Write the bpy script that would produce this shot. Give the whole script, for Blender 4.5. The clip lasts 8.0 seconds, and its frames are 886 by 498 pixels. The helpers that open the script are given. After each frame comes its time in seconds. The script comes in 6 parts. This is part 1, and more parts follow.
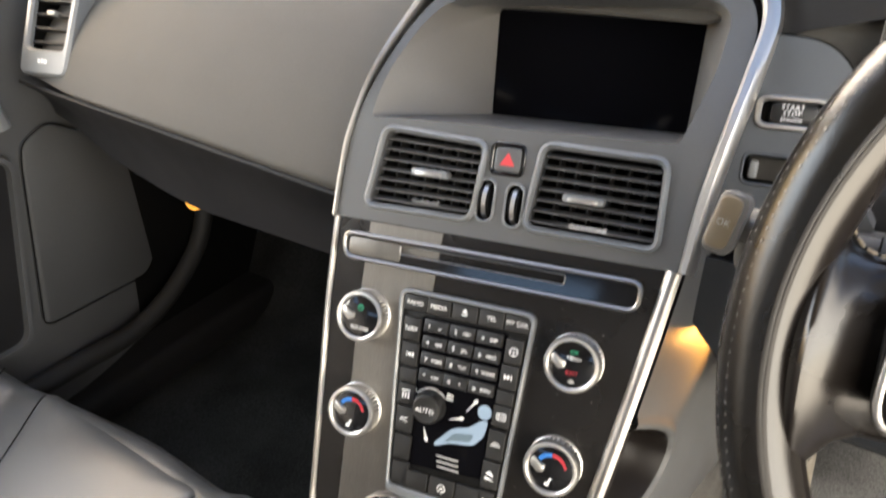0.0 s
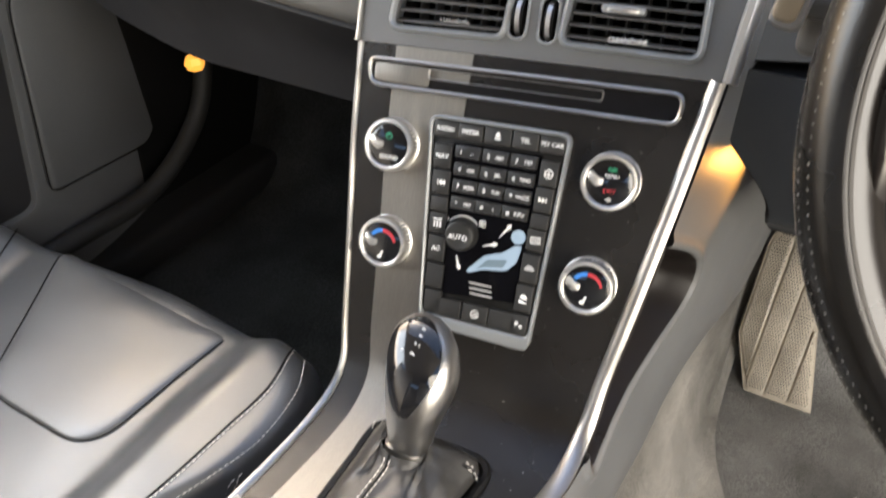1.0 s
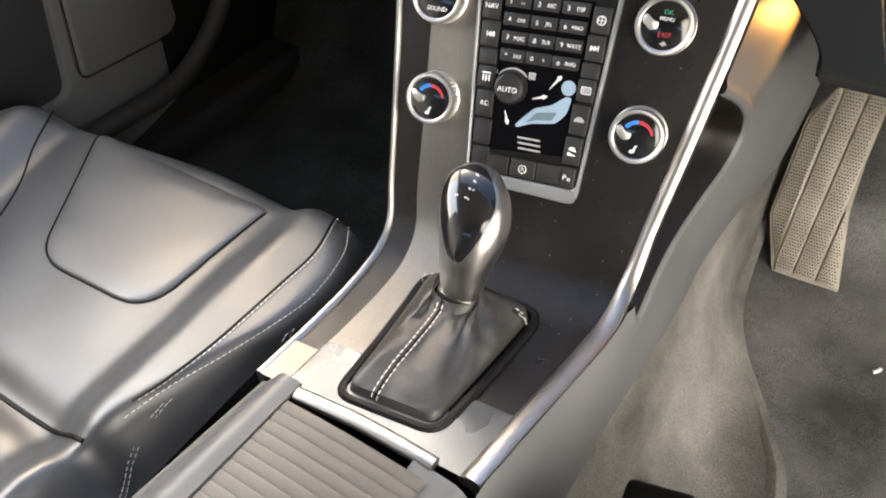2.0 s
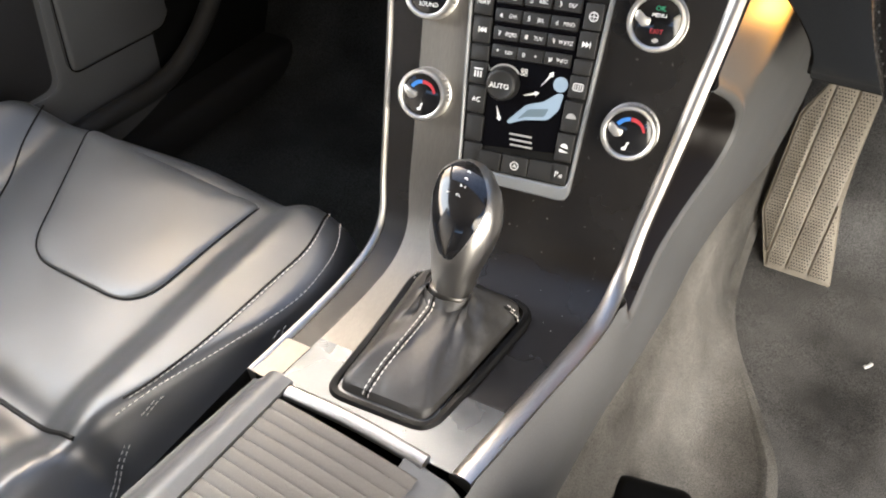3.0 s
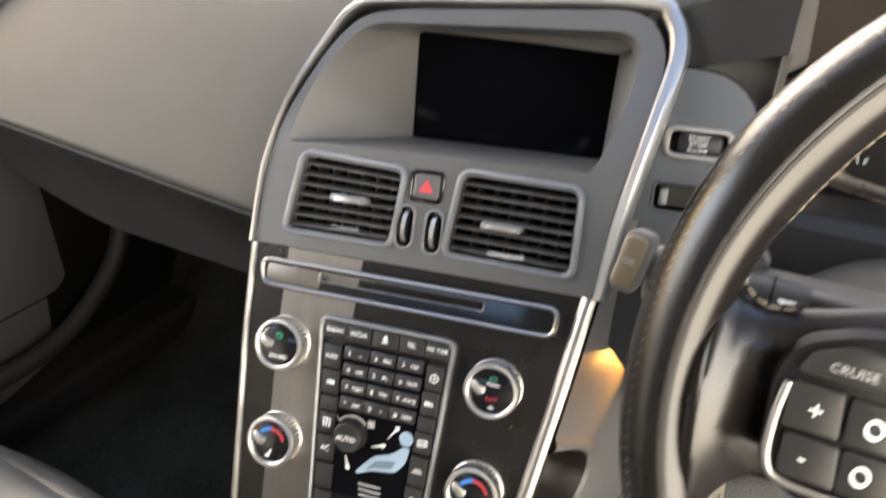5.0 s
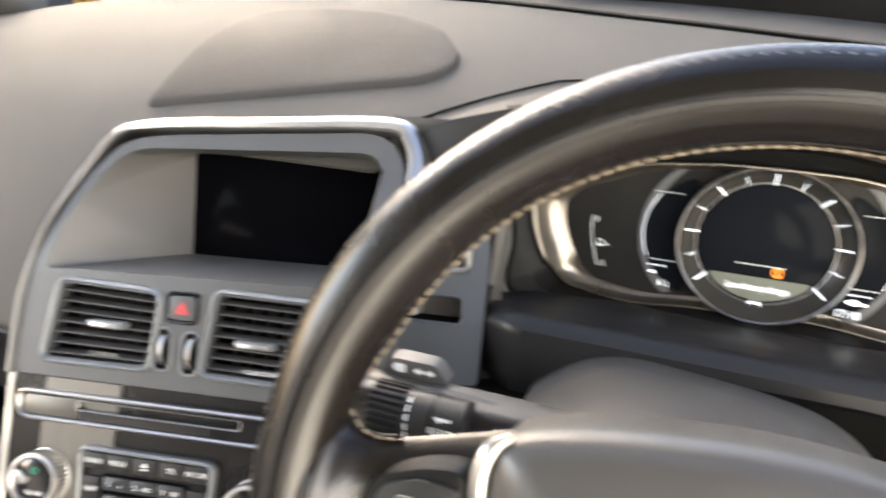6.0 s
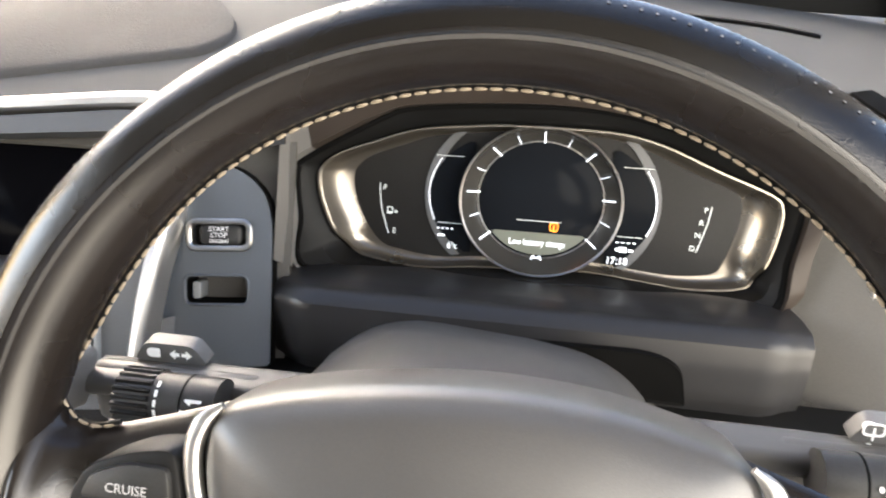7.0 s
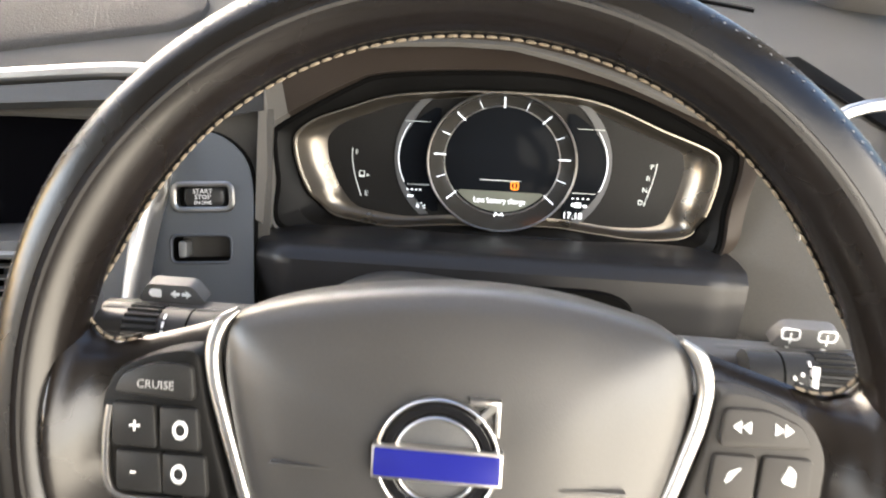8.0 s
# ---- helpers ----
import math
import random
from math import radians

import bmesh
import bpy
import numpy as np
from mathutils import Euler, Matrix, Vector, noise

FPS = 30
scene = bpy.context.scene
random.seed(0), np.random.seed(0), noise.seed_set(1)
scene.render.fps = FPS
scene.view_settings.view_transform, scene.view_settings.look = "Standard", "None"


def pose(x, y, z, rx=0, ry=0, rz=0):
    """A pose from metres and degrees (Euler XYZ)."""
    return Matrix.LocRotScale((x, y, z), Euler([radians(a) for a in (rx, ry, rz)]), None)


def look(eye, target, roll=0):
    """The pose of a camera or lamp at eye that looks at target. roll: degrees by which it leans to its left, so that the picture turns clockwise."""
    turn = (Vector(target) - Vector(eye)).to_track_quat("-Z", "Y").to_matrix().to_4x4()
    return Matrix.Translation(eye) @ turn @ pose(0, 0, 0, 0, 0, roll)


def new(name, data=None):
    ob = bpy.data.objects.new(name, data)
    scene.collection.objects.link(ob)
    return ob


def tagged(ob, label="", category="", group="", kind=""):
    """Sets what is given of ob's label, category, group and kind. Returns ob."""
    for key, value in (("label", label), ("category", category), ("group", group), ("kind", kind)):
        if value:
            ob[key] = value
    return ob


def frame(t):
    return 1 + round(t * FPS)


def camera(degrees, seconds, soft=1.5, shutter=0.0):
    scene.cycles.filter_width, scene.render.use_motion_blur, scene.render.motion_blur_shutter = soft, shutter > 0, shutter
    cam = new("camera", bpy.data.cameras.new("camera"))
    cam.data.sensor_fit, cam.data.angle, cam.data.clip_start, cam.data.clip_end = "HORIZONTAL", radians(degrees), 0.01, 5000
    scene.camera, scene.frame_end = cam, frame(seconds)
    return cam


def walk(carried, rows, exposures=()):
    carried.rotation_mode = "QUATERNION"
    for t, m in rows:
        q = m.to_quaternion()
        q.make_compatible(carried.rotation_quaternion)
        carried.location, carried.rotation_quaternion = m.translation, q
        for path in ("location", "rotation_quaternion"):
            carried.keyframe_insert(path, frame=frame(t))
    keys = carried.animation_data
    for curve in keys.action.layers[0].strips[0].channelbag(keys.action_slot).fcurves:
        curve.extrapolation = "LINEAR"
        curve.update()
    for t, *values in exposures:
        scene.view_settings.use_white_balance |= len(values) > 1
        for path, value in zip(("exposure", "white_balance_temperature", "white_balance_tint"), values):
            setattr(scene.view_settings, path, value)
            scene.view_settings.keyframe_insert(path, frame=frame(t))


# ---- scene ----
cam = camera(63.85, 8.0, soft=2.0, shutter=0.45)
# seconds, eye x y z, pitch, roll, yaw
PATH = [
    (0.0, 0.2500, 0.0000, 0.8000, -30.00, 2.01, 33.71),
    (0.5, 0.2380, -0.0150, 0.7748, -34.30, 2.22, 32.73),
    (1.0, 0.2334, -0.0354, 0.7525, -38.54, 2.51, 32.46),
    (1.5, 0.2322, -0.0631, 0.7323, -41.96, 2.88, 32.58),
    (2.0, 0.2287, -0.0885, 0.7185, -44.64, 3.17, 32.90),
    (3.5, 0.2299, -0.0772, 0.7207, -45.18, 2.87, 32.29),
    (4.0, 0.2345, -0.0220, 0.7577, -41.39, 2.17, 31.03),
    (4.5, 0.2375, 0.0042, 0.7881, -36.05, 0.76, 29.58),
    (4.7, 0.2389, 0.0093, 0.7986, -33.63, 0.51, 29.20),
    (5.8, 0.3409, 0.0481, 0.8493, -23.38, -0.24, 25.29),
    (6.0, 0.3647, 0.0649, 0.8443, -23.34, -0.43, 21.76),
    (6.5, 0.4054, 0.0806, 0.8364, -24.15, -0.50, 14.93),
    (7.0, 0.4135, 0.0822, 0.8329, -24.48, -1.10, 9.43),
    (7.5, 0.4090, 0.0695, 0.8305, -25.13, -1.16, 6.87),
    (8.0, 0.4131, 0.0323, 0.8266, -25.19, -1.22, 5.95),
]
walk(cam, [(t, pose(x, y, z, 90 + pitch, roll, yaw)) for t, x, y, z, pitch, roll, yaw in PATH], [(0.0, 2.1, 6100, 9), (1.0, 2.1, 6000, 9), (3.5, 2.1, 6000, 9), (4.7, 2.15, 6150, 9), (6.0, 2.28, 6000, 9), (7.0, 2.4, 5850, 9), (8.0, 2.15, 5950, 9)])
# ---- world, sun and lamps ----
world = bpy.data.worlds.new("sky")
scene.world = world
world.use_nodes = True
wn = world.node_tree
sky = wn.nodes.new("ShaderNodeTexSky")
sky.sky_type = "NISHITA"
sky.sun_disc = False
sky.sun_elevation, sky.sun_rotation = radians(30), radians(-46)
sky.dust_density = 4.0
wn.links.new(sky.outputs[0], wn.nodes["Background"].inputs[0])
wn.nodes["Background"].inputs[1].default_value = 0.15
sun = new("sun", bpy.data.lights.new("sun", "SUN"))
sun.data.energy, sun.data.angle, sun.data.color = 0.3, radians(35), (1.0, 0.62, 0.22)
sun.matrix_world = look((-0.72, 0.69, 0.577), (0, 0.0, 0.0))


def footwell_lamp(x, y, z, watts):
    """The amber courtesy lamp under the dashboard."""
    lamp = new("footwell_light", bpy.data.lights.new("footwell_light", "SPOT"))
    lamp.data.energy, lamp.data.color, lamp.data.shadow_soft_size = watts, (1.0, 0.42, 0.07), 0.012
    lamp.data.spot_size, lamp.data.spot_blend = radians(116), 0.25
    lamp.matrix_world = look((x, y, z), (x - 0.050, y - 0.085, z + 0.022))
    return lamp


footwell_lamp(0.190, 0.505, 0.437, 0.16)


def window_light(name, m, width, height, watts, colour):
    """The sky's light in the opening of a side window."""
    ob = new(name, bpy.data.lights.new(name, "AREA"))
    ob.data.shape, ob.data.size, ob.data.size_y = "RECTANGLE", width, height
    ob.data.energy, ob.data.color = watts, colour
    ob.matrix_world = m
    return ob


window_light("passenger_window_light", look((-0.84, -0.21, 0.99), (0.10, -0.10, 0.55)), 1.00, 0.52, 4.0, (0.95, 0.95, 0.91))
window_light("front_quarter_light", look((-0.82, 0.46, 0.97), (0.20, 0.36, 0.60)), 0.30, 0.42, 0.8, (1.0, 0.68, 0.30))
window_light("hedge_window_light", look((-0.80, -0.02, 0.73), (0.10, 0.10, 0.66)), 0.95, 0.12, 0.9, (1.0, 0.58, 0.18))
window_light("driver_window_light", look((0.88, -0.08, 0.68), (0.1, 0.38, 0.54)), 1.10, 0.80, 8.0, (1.0, 0.83, 0.61))
window_light("rear_window_light", look((-0.78, -0.98, 0.92), (0.35, 0.20, 0.60)), 0.52, 0.30, 1.6, (1.0, 0.80, 0.54))


# ---- materials ----
def material(name, colour, rough=0.5, metal=0.0, grain=0.0, grain_size=900.0, stain=0.12, stain_size=14.0, bump=0.15,
             spec=0.5, coat=0.0, stretch=(1, 1, 1), rough_var=0.08, emit=0.0, weave=None, swell=0.0):
    """A procedural surface: base colour with stains and grain, roughness that wanders, fine relief."""
    m = bpy.data.materials.new(name)
    m.use_nodes = True
    t = m.node_tree
    b = t.nodes["Principled BSDF"]
    b.inputs["Metallic"].default_value = metal
    b.inputs["Specular IOR Level"].default_value = spec
    b.inputs["Coat Weight"].default_value = coat
    b.inputs["Coat Roughness"].default_value = 0.08
    co = t.nodes.new("ShaderNodeTexCoord")
    mp = t.nodes.new("ShaderNodeMapping")
    mp.inputs["Scale"].default_value = stretch
    t.links.new(co.outputs["Object"], mp.inputs[0])
    big = t.nodes.new("ShaderNodeTexNoise")
    big.inputs["Scale"].default_value, big.inputs["Detail"].default_value = stain_size, 5
    t.links.new(mp.outputs[0], big.inputs["Vector"])
    fine = t.nodes.new("ShaderNodeTexNoise")
    fine.inputs["Scale"].default_value, fine.inputs["Detail"].default_value = grain_size, 3
    t.links.new(mp.outputs[0], fine.inputs["Vector"])
    ramp = t.nodes.new("ShaderNodeMapRange")
    ramp.inputs[1].default_value, ramp.inputs[2].default_value = 0.3, 0.7
    ramp.inputs[3].default_value, ramp.inputs[4].default_value = 1 - stain, 1 + stain
    t.links.new(big.outputs[0], ramp.inputs[0])
    ramp2 = t.nodes.new("ShaderNodeMapRange")
    ramp2.inputs[1].default_value, ramp2.inputs[2].default_value = 0.3, 0.7
    ramp2.inputs[3].default_value, ramp2.inputs[4].default_value = 1 - grain, 1 + grain
    t.links.new(fine.outputs[0], ramp2.inputs[0])
    mul = t.nodes.new("ShaderNodeMath")
    mul.operation = "MULTIPLY"
    t.links.new(ramp.outputs[0], mul.inputs[0])
    t.links.new(ramp2.outputs[0], mul.inputs[1])
    vm = t.nodes.new("ShaderNodeVectorMath")
    vm.operation = "SCALE"
    vm.inputs[0].default_value = colour
    t.links.new(mul.outputs[0], vm.inputs["Scale"])
    t.links.new(vm.outputs[0], b.inputs["Base Color"])
    rr = t.nodes.new("ShaderNodeMapRange")
    rr.inputs[1].default_value, rr.inputs[2].default_value = 0.3, 0.7
    rr.inputs[3].default_value, rr.inputs[4].default_value = max(0.02, rough - rough_var), min(1, rough + rough_var)
    t.links.new(big.outputs[0], rr.inputs[0])
    t.links.new(rr.outputs[0], b.inputs["Roughness"])
    if bump:
        height = fine.outputs[0]
        if weave:
            height = weave(t, co)
        bp = t.nodes.new("ShaderNodeBump")
        bp.inputs["Strength"].default_value, bp.inputs["Distance"].default_value = bump, 0.0006
        t.links.new(height, bp.inputs["Height"])
        t.links.new(bp.outputs[0], b.inputs["Normal"])
        if swell:
            soft = t.nodes.new("ShaderNodeTexNoise")
            soft.inputs["Scale"].default_value, soft.inputs["Detail"].default_value = 26.0, 3
            t.links.new(co.outputs["Object"], soft.inputs["Vector"])
            sb = t.nodes.new("ShaderNodeBump")
            sb.inputs["Strength"].default_value, sb.inputs["Distance"].default_value = swell, 0.006
            t.links.new(soft.outputs[0], sb.inputs["Height"])
            t.links.new(sb.outputs[0], bp.inputs["Normal"])
    if emit:
        b.inputs["Emission Color"].default_value = (*colour, 1)
        b.inputs["Emission Strength"].default_value = emit
    return m


def ribs(scale, axis):
    """Relief of fine parallel ribs."""
    def make(t, co):
        w = t.nodes.new("ShaderNodeTexWave")
        w.wave_type, w.bands_direction = "BANDS", axis
        w.inputs["Scale"].default_value = scale
        t.links.new(co.outputs["Object"], w.inputs["Vector"])
        return w.outputs["Color"]
    return make


def pits(scale):
    """Relief of leather grain or of a dotted plate."""
    def make(t, co):
        w = t.nodes.new("ShaderNodeTexVoronoi")
        w.inputs["Scale"].default_value = scale
        t.links.new(co.outputs["Object"], w.inputs["Vector"])
        return w.outputs["Distance"]
    return make


dash_soft = material("soft_dash", (0.088, 0.085, 0.079), 0.72, grain=0.06, bump=0.18, weave=pits(1100), stain=0.04, rough_var=0.04, spec=0.12)
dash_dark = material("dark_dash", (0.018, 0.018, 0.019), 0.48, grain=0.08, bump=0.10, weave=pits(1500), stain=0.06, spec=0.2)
door_plastic = material("door_plastic", (0.080, 0.082, 0.085), 0.5, grain=0.12, bump=0.15, weave=pits(1300), stain=0.08, spec=0.4)
stack_grey = material("stack_grey", (0.078, 0.080, 0.083), 0.42, grain=0.06, bump=0.12, stain=0.05, rough_var=0.04)
stack_light = material("satin_grey", (0.20, 0.21, 0.22), 0.36, metal=0.35, grain=0.04, bump=0.05, stain=0.05, rough_var=0.05)
blue_grey = material("blue_grey_panel", (0.062, 0.070, 0.082), 0.42, grain=0.06, bump=0.12, stain=0.05)
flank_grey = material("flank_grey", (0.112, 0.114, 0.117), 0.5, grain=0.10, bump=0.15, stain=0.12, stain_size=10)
arch_silver = material("arch_silver", (0.56, 0.55, 0.53), 0.40, metal=1.0, bump=0.02, grain=0.02, stain=0.04)
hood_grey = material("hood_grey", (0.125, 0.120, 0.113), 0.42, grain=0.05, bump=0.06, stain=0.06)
slat_grey = material("slat_grey", (0.075, 0.075, 0.076), 0.38, grain=0.04, bump=0.03, stain=0.05)
shelf_dark = material("shelf_dark", (0.017, 0.017, 0.018), 0.34, grain=0.06, bump=0.06, weave=pits(1500), stain=0.03, spec=0.28, rough_var=0.015)
brow_shaded = material("brow_shaded", (0.023, 0.0175, 0.0138), 0.55, grain=0.06, bump=0.10, weave=pits(1100), stain=0.05, spec=0.35)
bezel_satin = material("bezel_satin", (0.21, 0.19, 0.16), 0.30, metal=0.9, bump=0.02, grain=0.03, stain=0.05)
tan_brown = material("brown_button", (0.12, 0.095, 0.06), 0.42, bump=0.05, stain=0.06)
shroud_grey = material("shroud_grey", (0.055, 0.055, 0.055), 0.42, grain=0.05, bump=0.06, stain=0.08, spec=0.35)
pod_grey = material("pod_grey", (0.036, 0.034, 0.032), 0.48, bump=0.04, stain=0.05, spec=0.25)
stalk_dark = material("stalk_dark", (0.050, 0.049, 0.047), 0.42, bump=0.04, stain=0.05, spec=0.4)
ledge_metal = material("ledge_metal", (0.105, 0.112, 0.120), 0.30, metal=1.0, grain=0.04, bump=0.02, stain=0.12, stain_size=22, rough_var=0.1)
dial_dark = material("dial_dark", (0.028, 0.027, 0.025), 0.18, bump=0.0, stain=0.05)
tab_grey = material("tab_grey", (0.085, 0.085, 0.085), 0.5, grain=0.08, bump=0.1)
satin_silver = material("satin_silver", (0.38, 0.37, 0.355), 0.34, metal=1.0, grain=0.03, bump=0.03, stain=0.05, rough_var=0.05)
bright_silver = material("bright_silver", (0.60, 0.59, 0.57), 0.30, metal=1.0, grain=0.02, bump=0.02, stain=0.04, rough_var=0.04)
brushed = material("brushed_aluminium", (0.20, 0.19, 0.172), 0.46, metal=1.0, grain=0.10, grain_size=260, bump=0.10, stain=0.07, stretch=(9, 0.5, 1), rough_var=0.05)
black_panel = material("black_dotted_panel", (0.009, 0.008, 0.0075), 0.26, spec=0.34, grain=0.1, bump=0.16, weave=pits(1500), stain=0.08, rough_var=0.04)
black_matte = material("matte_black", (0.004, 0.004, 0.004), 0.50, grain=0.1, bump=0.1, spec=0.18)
black_gloss = material("gloss_black", (0.006, 0.006, 0.007), 0.10, grain=0.0, bump=0.0, stain=0.05, rough_var=0.03, coat=0.4)
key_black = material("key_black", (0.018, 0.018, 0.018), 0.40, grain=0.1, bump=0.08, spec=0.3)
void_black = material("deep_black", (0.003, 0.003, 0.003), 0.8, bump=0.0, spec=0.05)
screen_glass = material("dark_screen", (0.003, 0.003, 0.004), 0.10, spec=0.01, bump=0.0, stain=0.02, rough_var=0.01)
lcd_glass = material("lcd_glass", (0.007, 0.008, 0.010), 0.12, spec=0.02, bump=0.0, stain=0.03, rough_var=0.02)
leather_seat = material("seat_leather", (0.054, 0.057, 0.061), 0.36, grain=0.05, bump=0.14, swell=0.10, spec=1.0, weave=pits(1100), stain=0.10, rough_var=0.06)
leather_insert = material("insert_leather", (0.074, 0.077, 0.081), 0.36, grain=0.05, bump=0.12, swell=0.08, spec=1.0, weave=pits(1200), stain=0.10, rough_var=0.06)
leather_rim = material("rim_leather", (0.006, 0.005, 0.004), 0.28, spec=0.34, grain=0.06, bump=0.06, weave=pits(1400), stain=0.10, rough_var=0.06)
leather_spoke = material("spoke_leather", (0.0065, 0.0050, 0.0042), 0.27, grain=0.05, bump=0.04, weave=pits(1400), stain=0.10, rough_var=0.06, spec=0.6)
leather_perf = material("perforated_leather", (0.005, 0.0045, 0.004), 0.24, spec=0.4, grain=0.06, bump=0.08, weave=pits(1400), stain=0.10)
leather_boot = material("boot_leather", (0.026, 0.025, 0.024), 0.42, grain=0.08, bump=0.20, swell=0.5, weave=pits(1100), stain=0.12)
airbag = material("airbag_cover", (0.040, 0.039, 0.038), 0.36, spec=0.65, grain=0.05, bump=0.06, weave=pits(1600), stain=0.05)
thread_tan = material("tan_thread", (0.20, 0.165, 0.12), 0.7, grain=0.2, bump=0.3)
thread_white = material("white_thread", (0.62, 0.60, 0.56), 0.7, grain=0.2, bump=0.3)
carpet_shaded = material("shaded_carpet", (0.020, 0.021, 0.021), 0.95, grain=0.55, grain_size=420, bump=1.0, stain=0.45, stain_size=9, spec=0.1)
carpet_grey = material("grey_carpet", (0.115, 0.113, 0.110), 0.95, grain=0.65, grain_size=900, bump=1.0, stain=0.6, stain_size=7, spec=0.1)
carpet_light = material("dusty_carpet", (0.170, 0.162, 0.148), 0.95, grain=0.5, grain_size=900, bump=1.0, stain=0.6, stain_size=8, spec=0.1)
pedal_metal = material("pedal_metal", (0.36, 0.32, 0.26), 0.5, metal=0.25, grain=0.1, bump=0.8, weave=pits(420), stain=0.18, stain_size=30)
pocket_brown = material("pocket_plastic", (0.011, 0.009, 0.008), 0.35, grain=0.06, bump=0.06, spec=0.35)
cover_blue = material("cover_blue", (0.020, 0.023, 0.028), 0.42, grain=0.06, bump=0.10, stain=0.05, spec=0.35)
gauge_dark = material("gauge_dark", (0.013, 0.0125, 0.012), 0.45, grain=0.08, bump=0.08, weave=pits(1500), stain=0.05, spec=0.15)
knob_silver = material("knob_silver", (0.62, 0.61, 0.59), 0.40, metal=1.0, grain=0.03, bump=0.03, stain=0.04)
rubber = material("black_rubber", (0.012, 0.012, 0.012), 0.7, grain=0.1, bump=0.2)
tambour_mat = material("tambour", (0.056, 0.052, 0.047), 0.45, grain=0.1, bump=0.2, stain=0.08)
headliner = material("headliner", (0.17, 0.16, 0.15), 0.9, grain=0.1, bump=0.4)
print_white = material("white_print", (0.75, 0.76, 0.76), 0.5, bump=0.0, stain=0.03)
print_grey = material("grey_print", (0.30, 0.30, 0.30), 0.5, bump=0.0, stain=0.03)
print_green = material("green_print", (0.03, 0.30, 0.16), 0.5, bump=0.0)
print_red = material("red_print", (0.36, 0.02, 0.03), 0.5, bump=0.0)
print_blue = material("blue_print", (0.03, 0.16, 0.50), 0.5, bump=0.0)
hazard_red = material("hazard_red", (0.55, 0.05, 0.06), 0.4, bump=0.0)
badge_blue = material("badge_blue", (0.014, 0.016, 0.17), 0.25, bump=0.0, spec=0.2)
lit_white = material("lit_white", (0.95, 0.98, 1.0), 0.5, bump=0.0, emit=0.32)
lit_soft = material("lit_soft", (0.55, 0.58, 0.55), 0.5, bump=0.0, emit=0.16)
lit_amber = material("lit_amber", (1.0, 0.27, 0.015), 0.5, bump=0.0, emit=0.30)
lamp_amber = material("amber_lamp", (1.0, 0.40, 0.05), 0.4, bump=0.0, emit=0.30)
symbol_blue = material("symbol_blue", (0.22, 0.29, 0.37), 0.4, bump=0.0, emit=0.05)
symbol_grey = material("symbol_grey", (0.10, 0.14, 0.17), 0.4, bump=0.0, emit=0.04)
glass = bpy.data.materials.new("glass")
glass.use_nodes = True
gb = glass.node_tree.nodes["Principled BSDF"]
gb.inputs["Transmission Weight"].default_value, gb.inputs["Roughness"].default_value, gb.inputs["IOR"].default_value = 1.0, 0.0, 1.02


# ---- mesh tools ----
def link(name, bm, mat, parent=None, label="", smooth=38):
    me = bpy.data.meshes.new(name)
    bmesh.ops.recalc_face_normals(bm, faces=bm.faces)
    bm.to_mesh(me)
    bm.free()
    if smooth:
        for poly in me.polygons:
            poly.use_smooth = True
        me.set_sharp_from_angle(angle=radians(smooth))
    me.materials.append(mat)
    ob = new(name, me)
    ob.parent = parent
    return tagged(ob, label)


def part(name, bm, mat, parent, label="", smooth=38):
    """One mesh object under a thing or under a part."""
    return link(name, bm, mat, parent, label, smooth)


def thing(name, m, label, category, group="", kind=""):
    ob = new(name)
    ob.empty_display_size = 0.05
    ob.matrix_world = m
    return tagged(ob, label, category, group, kind)


def loft(loops, caps=(True, True), closed=True, bm=None):
    """Skin through loops of equally many points."""
    bm = bm or bmesh.new()
    rows = [[bm.verts.new(p) for p in loop] for loop in loops]
    n = len(rows[0])
    for a, b in zip(rows, rows[1:]):
        for i in range(n if closed else n - 1):
            j = (i + 1) % n
            bm.faces.new((a[i], a[j], b[j], b[i]))
    if closed and caps[0]:
        bm.faces.new(rows[0])
    if closed and caps[1]:
        bm.faces.new(rows[-1][::-1])
    return bm


def rrect(w, h, r, n=5, cx=0.0, cy=0.0):
    """Rounded rectangle, as 2D points, anticlockwise."""
    pts = []
    for k, (sx, sy) in enumerate(((1, 1), (-1, 1), (-1, -1), (1, -1))):
        for i in range(n + 1):
            a = radians(90 * k + 90 * i / n)
            pts.append((cx + sx * (w / 2 - r) + r * math.cos(a), cy + sy * (h / 2 - r) + r * math.sin(a)))
    return pts


def rounded(corners, r, n=5):
    """A polygon with its corners rounded; r is one radius or one for each corner."""
    out = []
    m = len(corners)
    for i, c in enumerate(corners):
        rad = r[i] if isinstance(r, (list, tuple)) else r
        p, a, b = Vector(c), Vector(corners[i - 1]), Vector(corners[(i + 1) % m])
        da, db = (a - p), (b - p)
        rad_a, rad_b = min(rad, da.length * 0.49), min(rad, db.length * 0.49)
        s, e = p + da.normalized() * rad_a, p + db.normalized() * rad_b
        for k in range(n + 1):
            t = k / n
            out.append(tuple(s * (1 - t) ** 2 + p * 2 * t * (1 - t) + e * t * t))
    return out


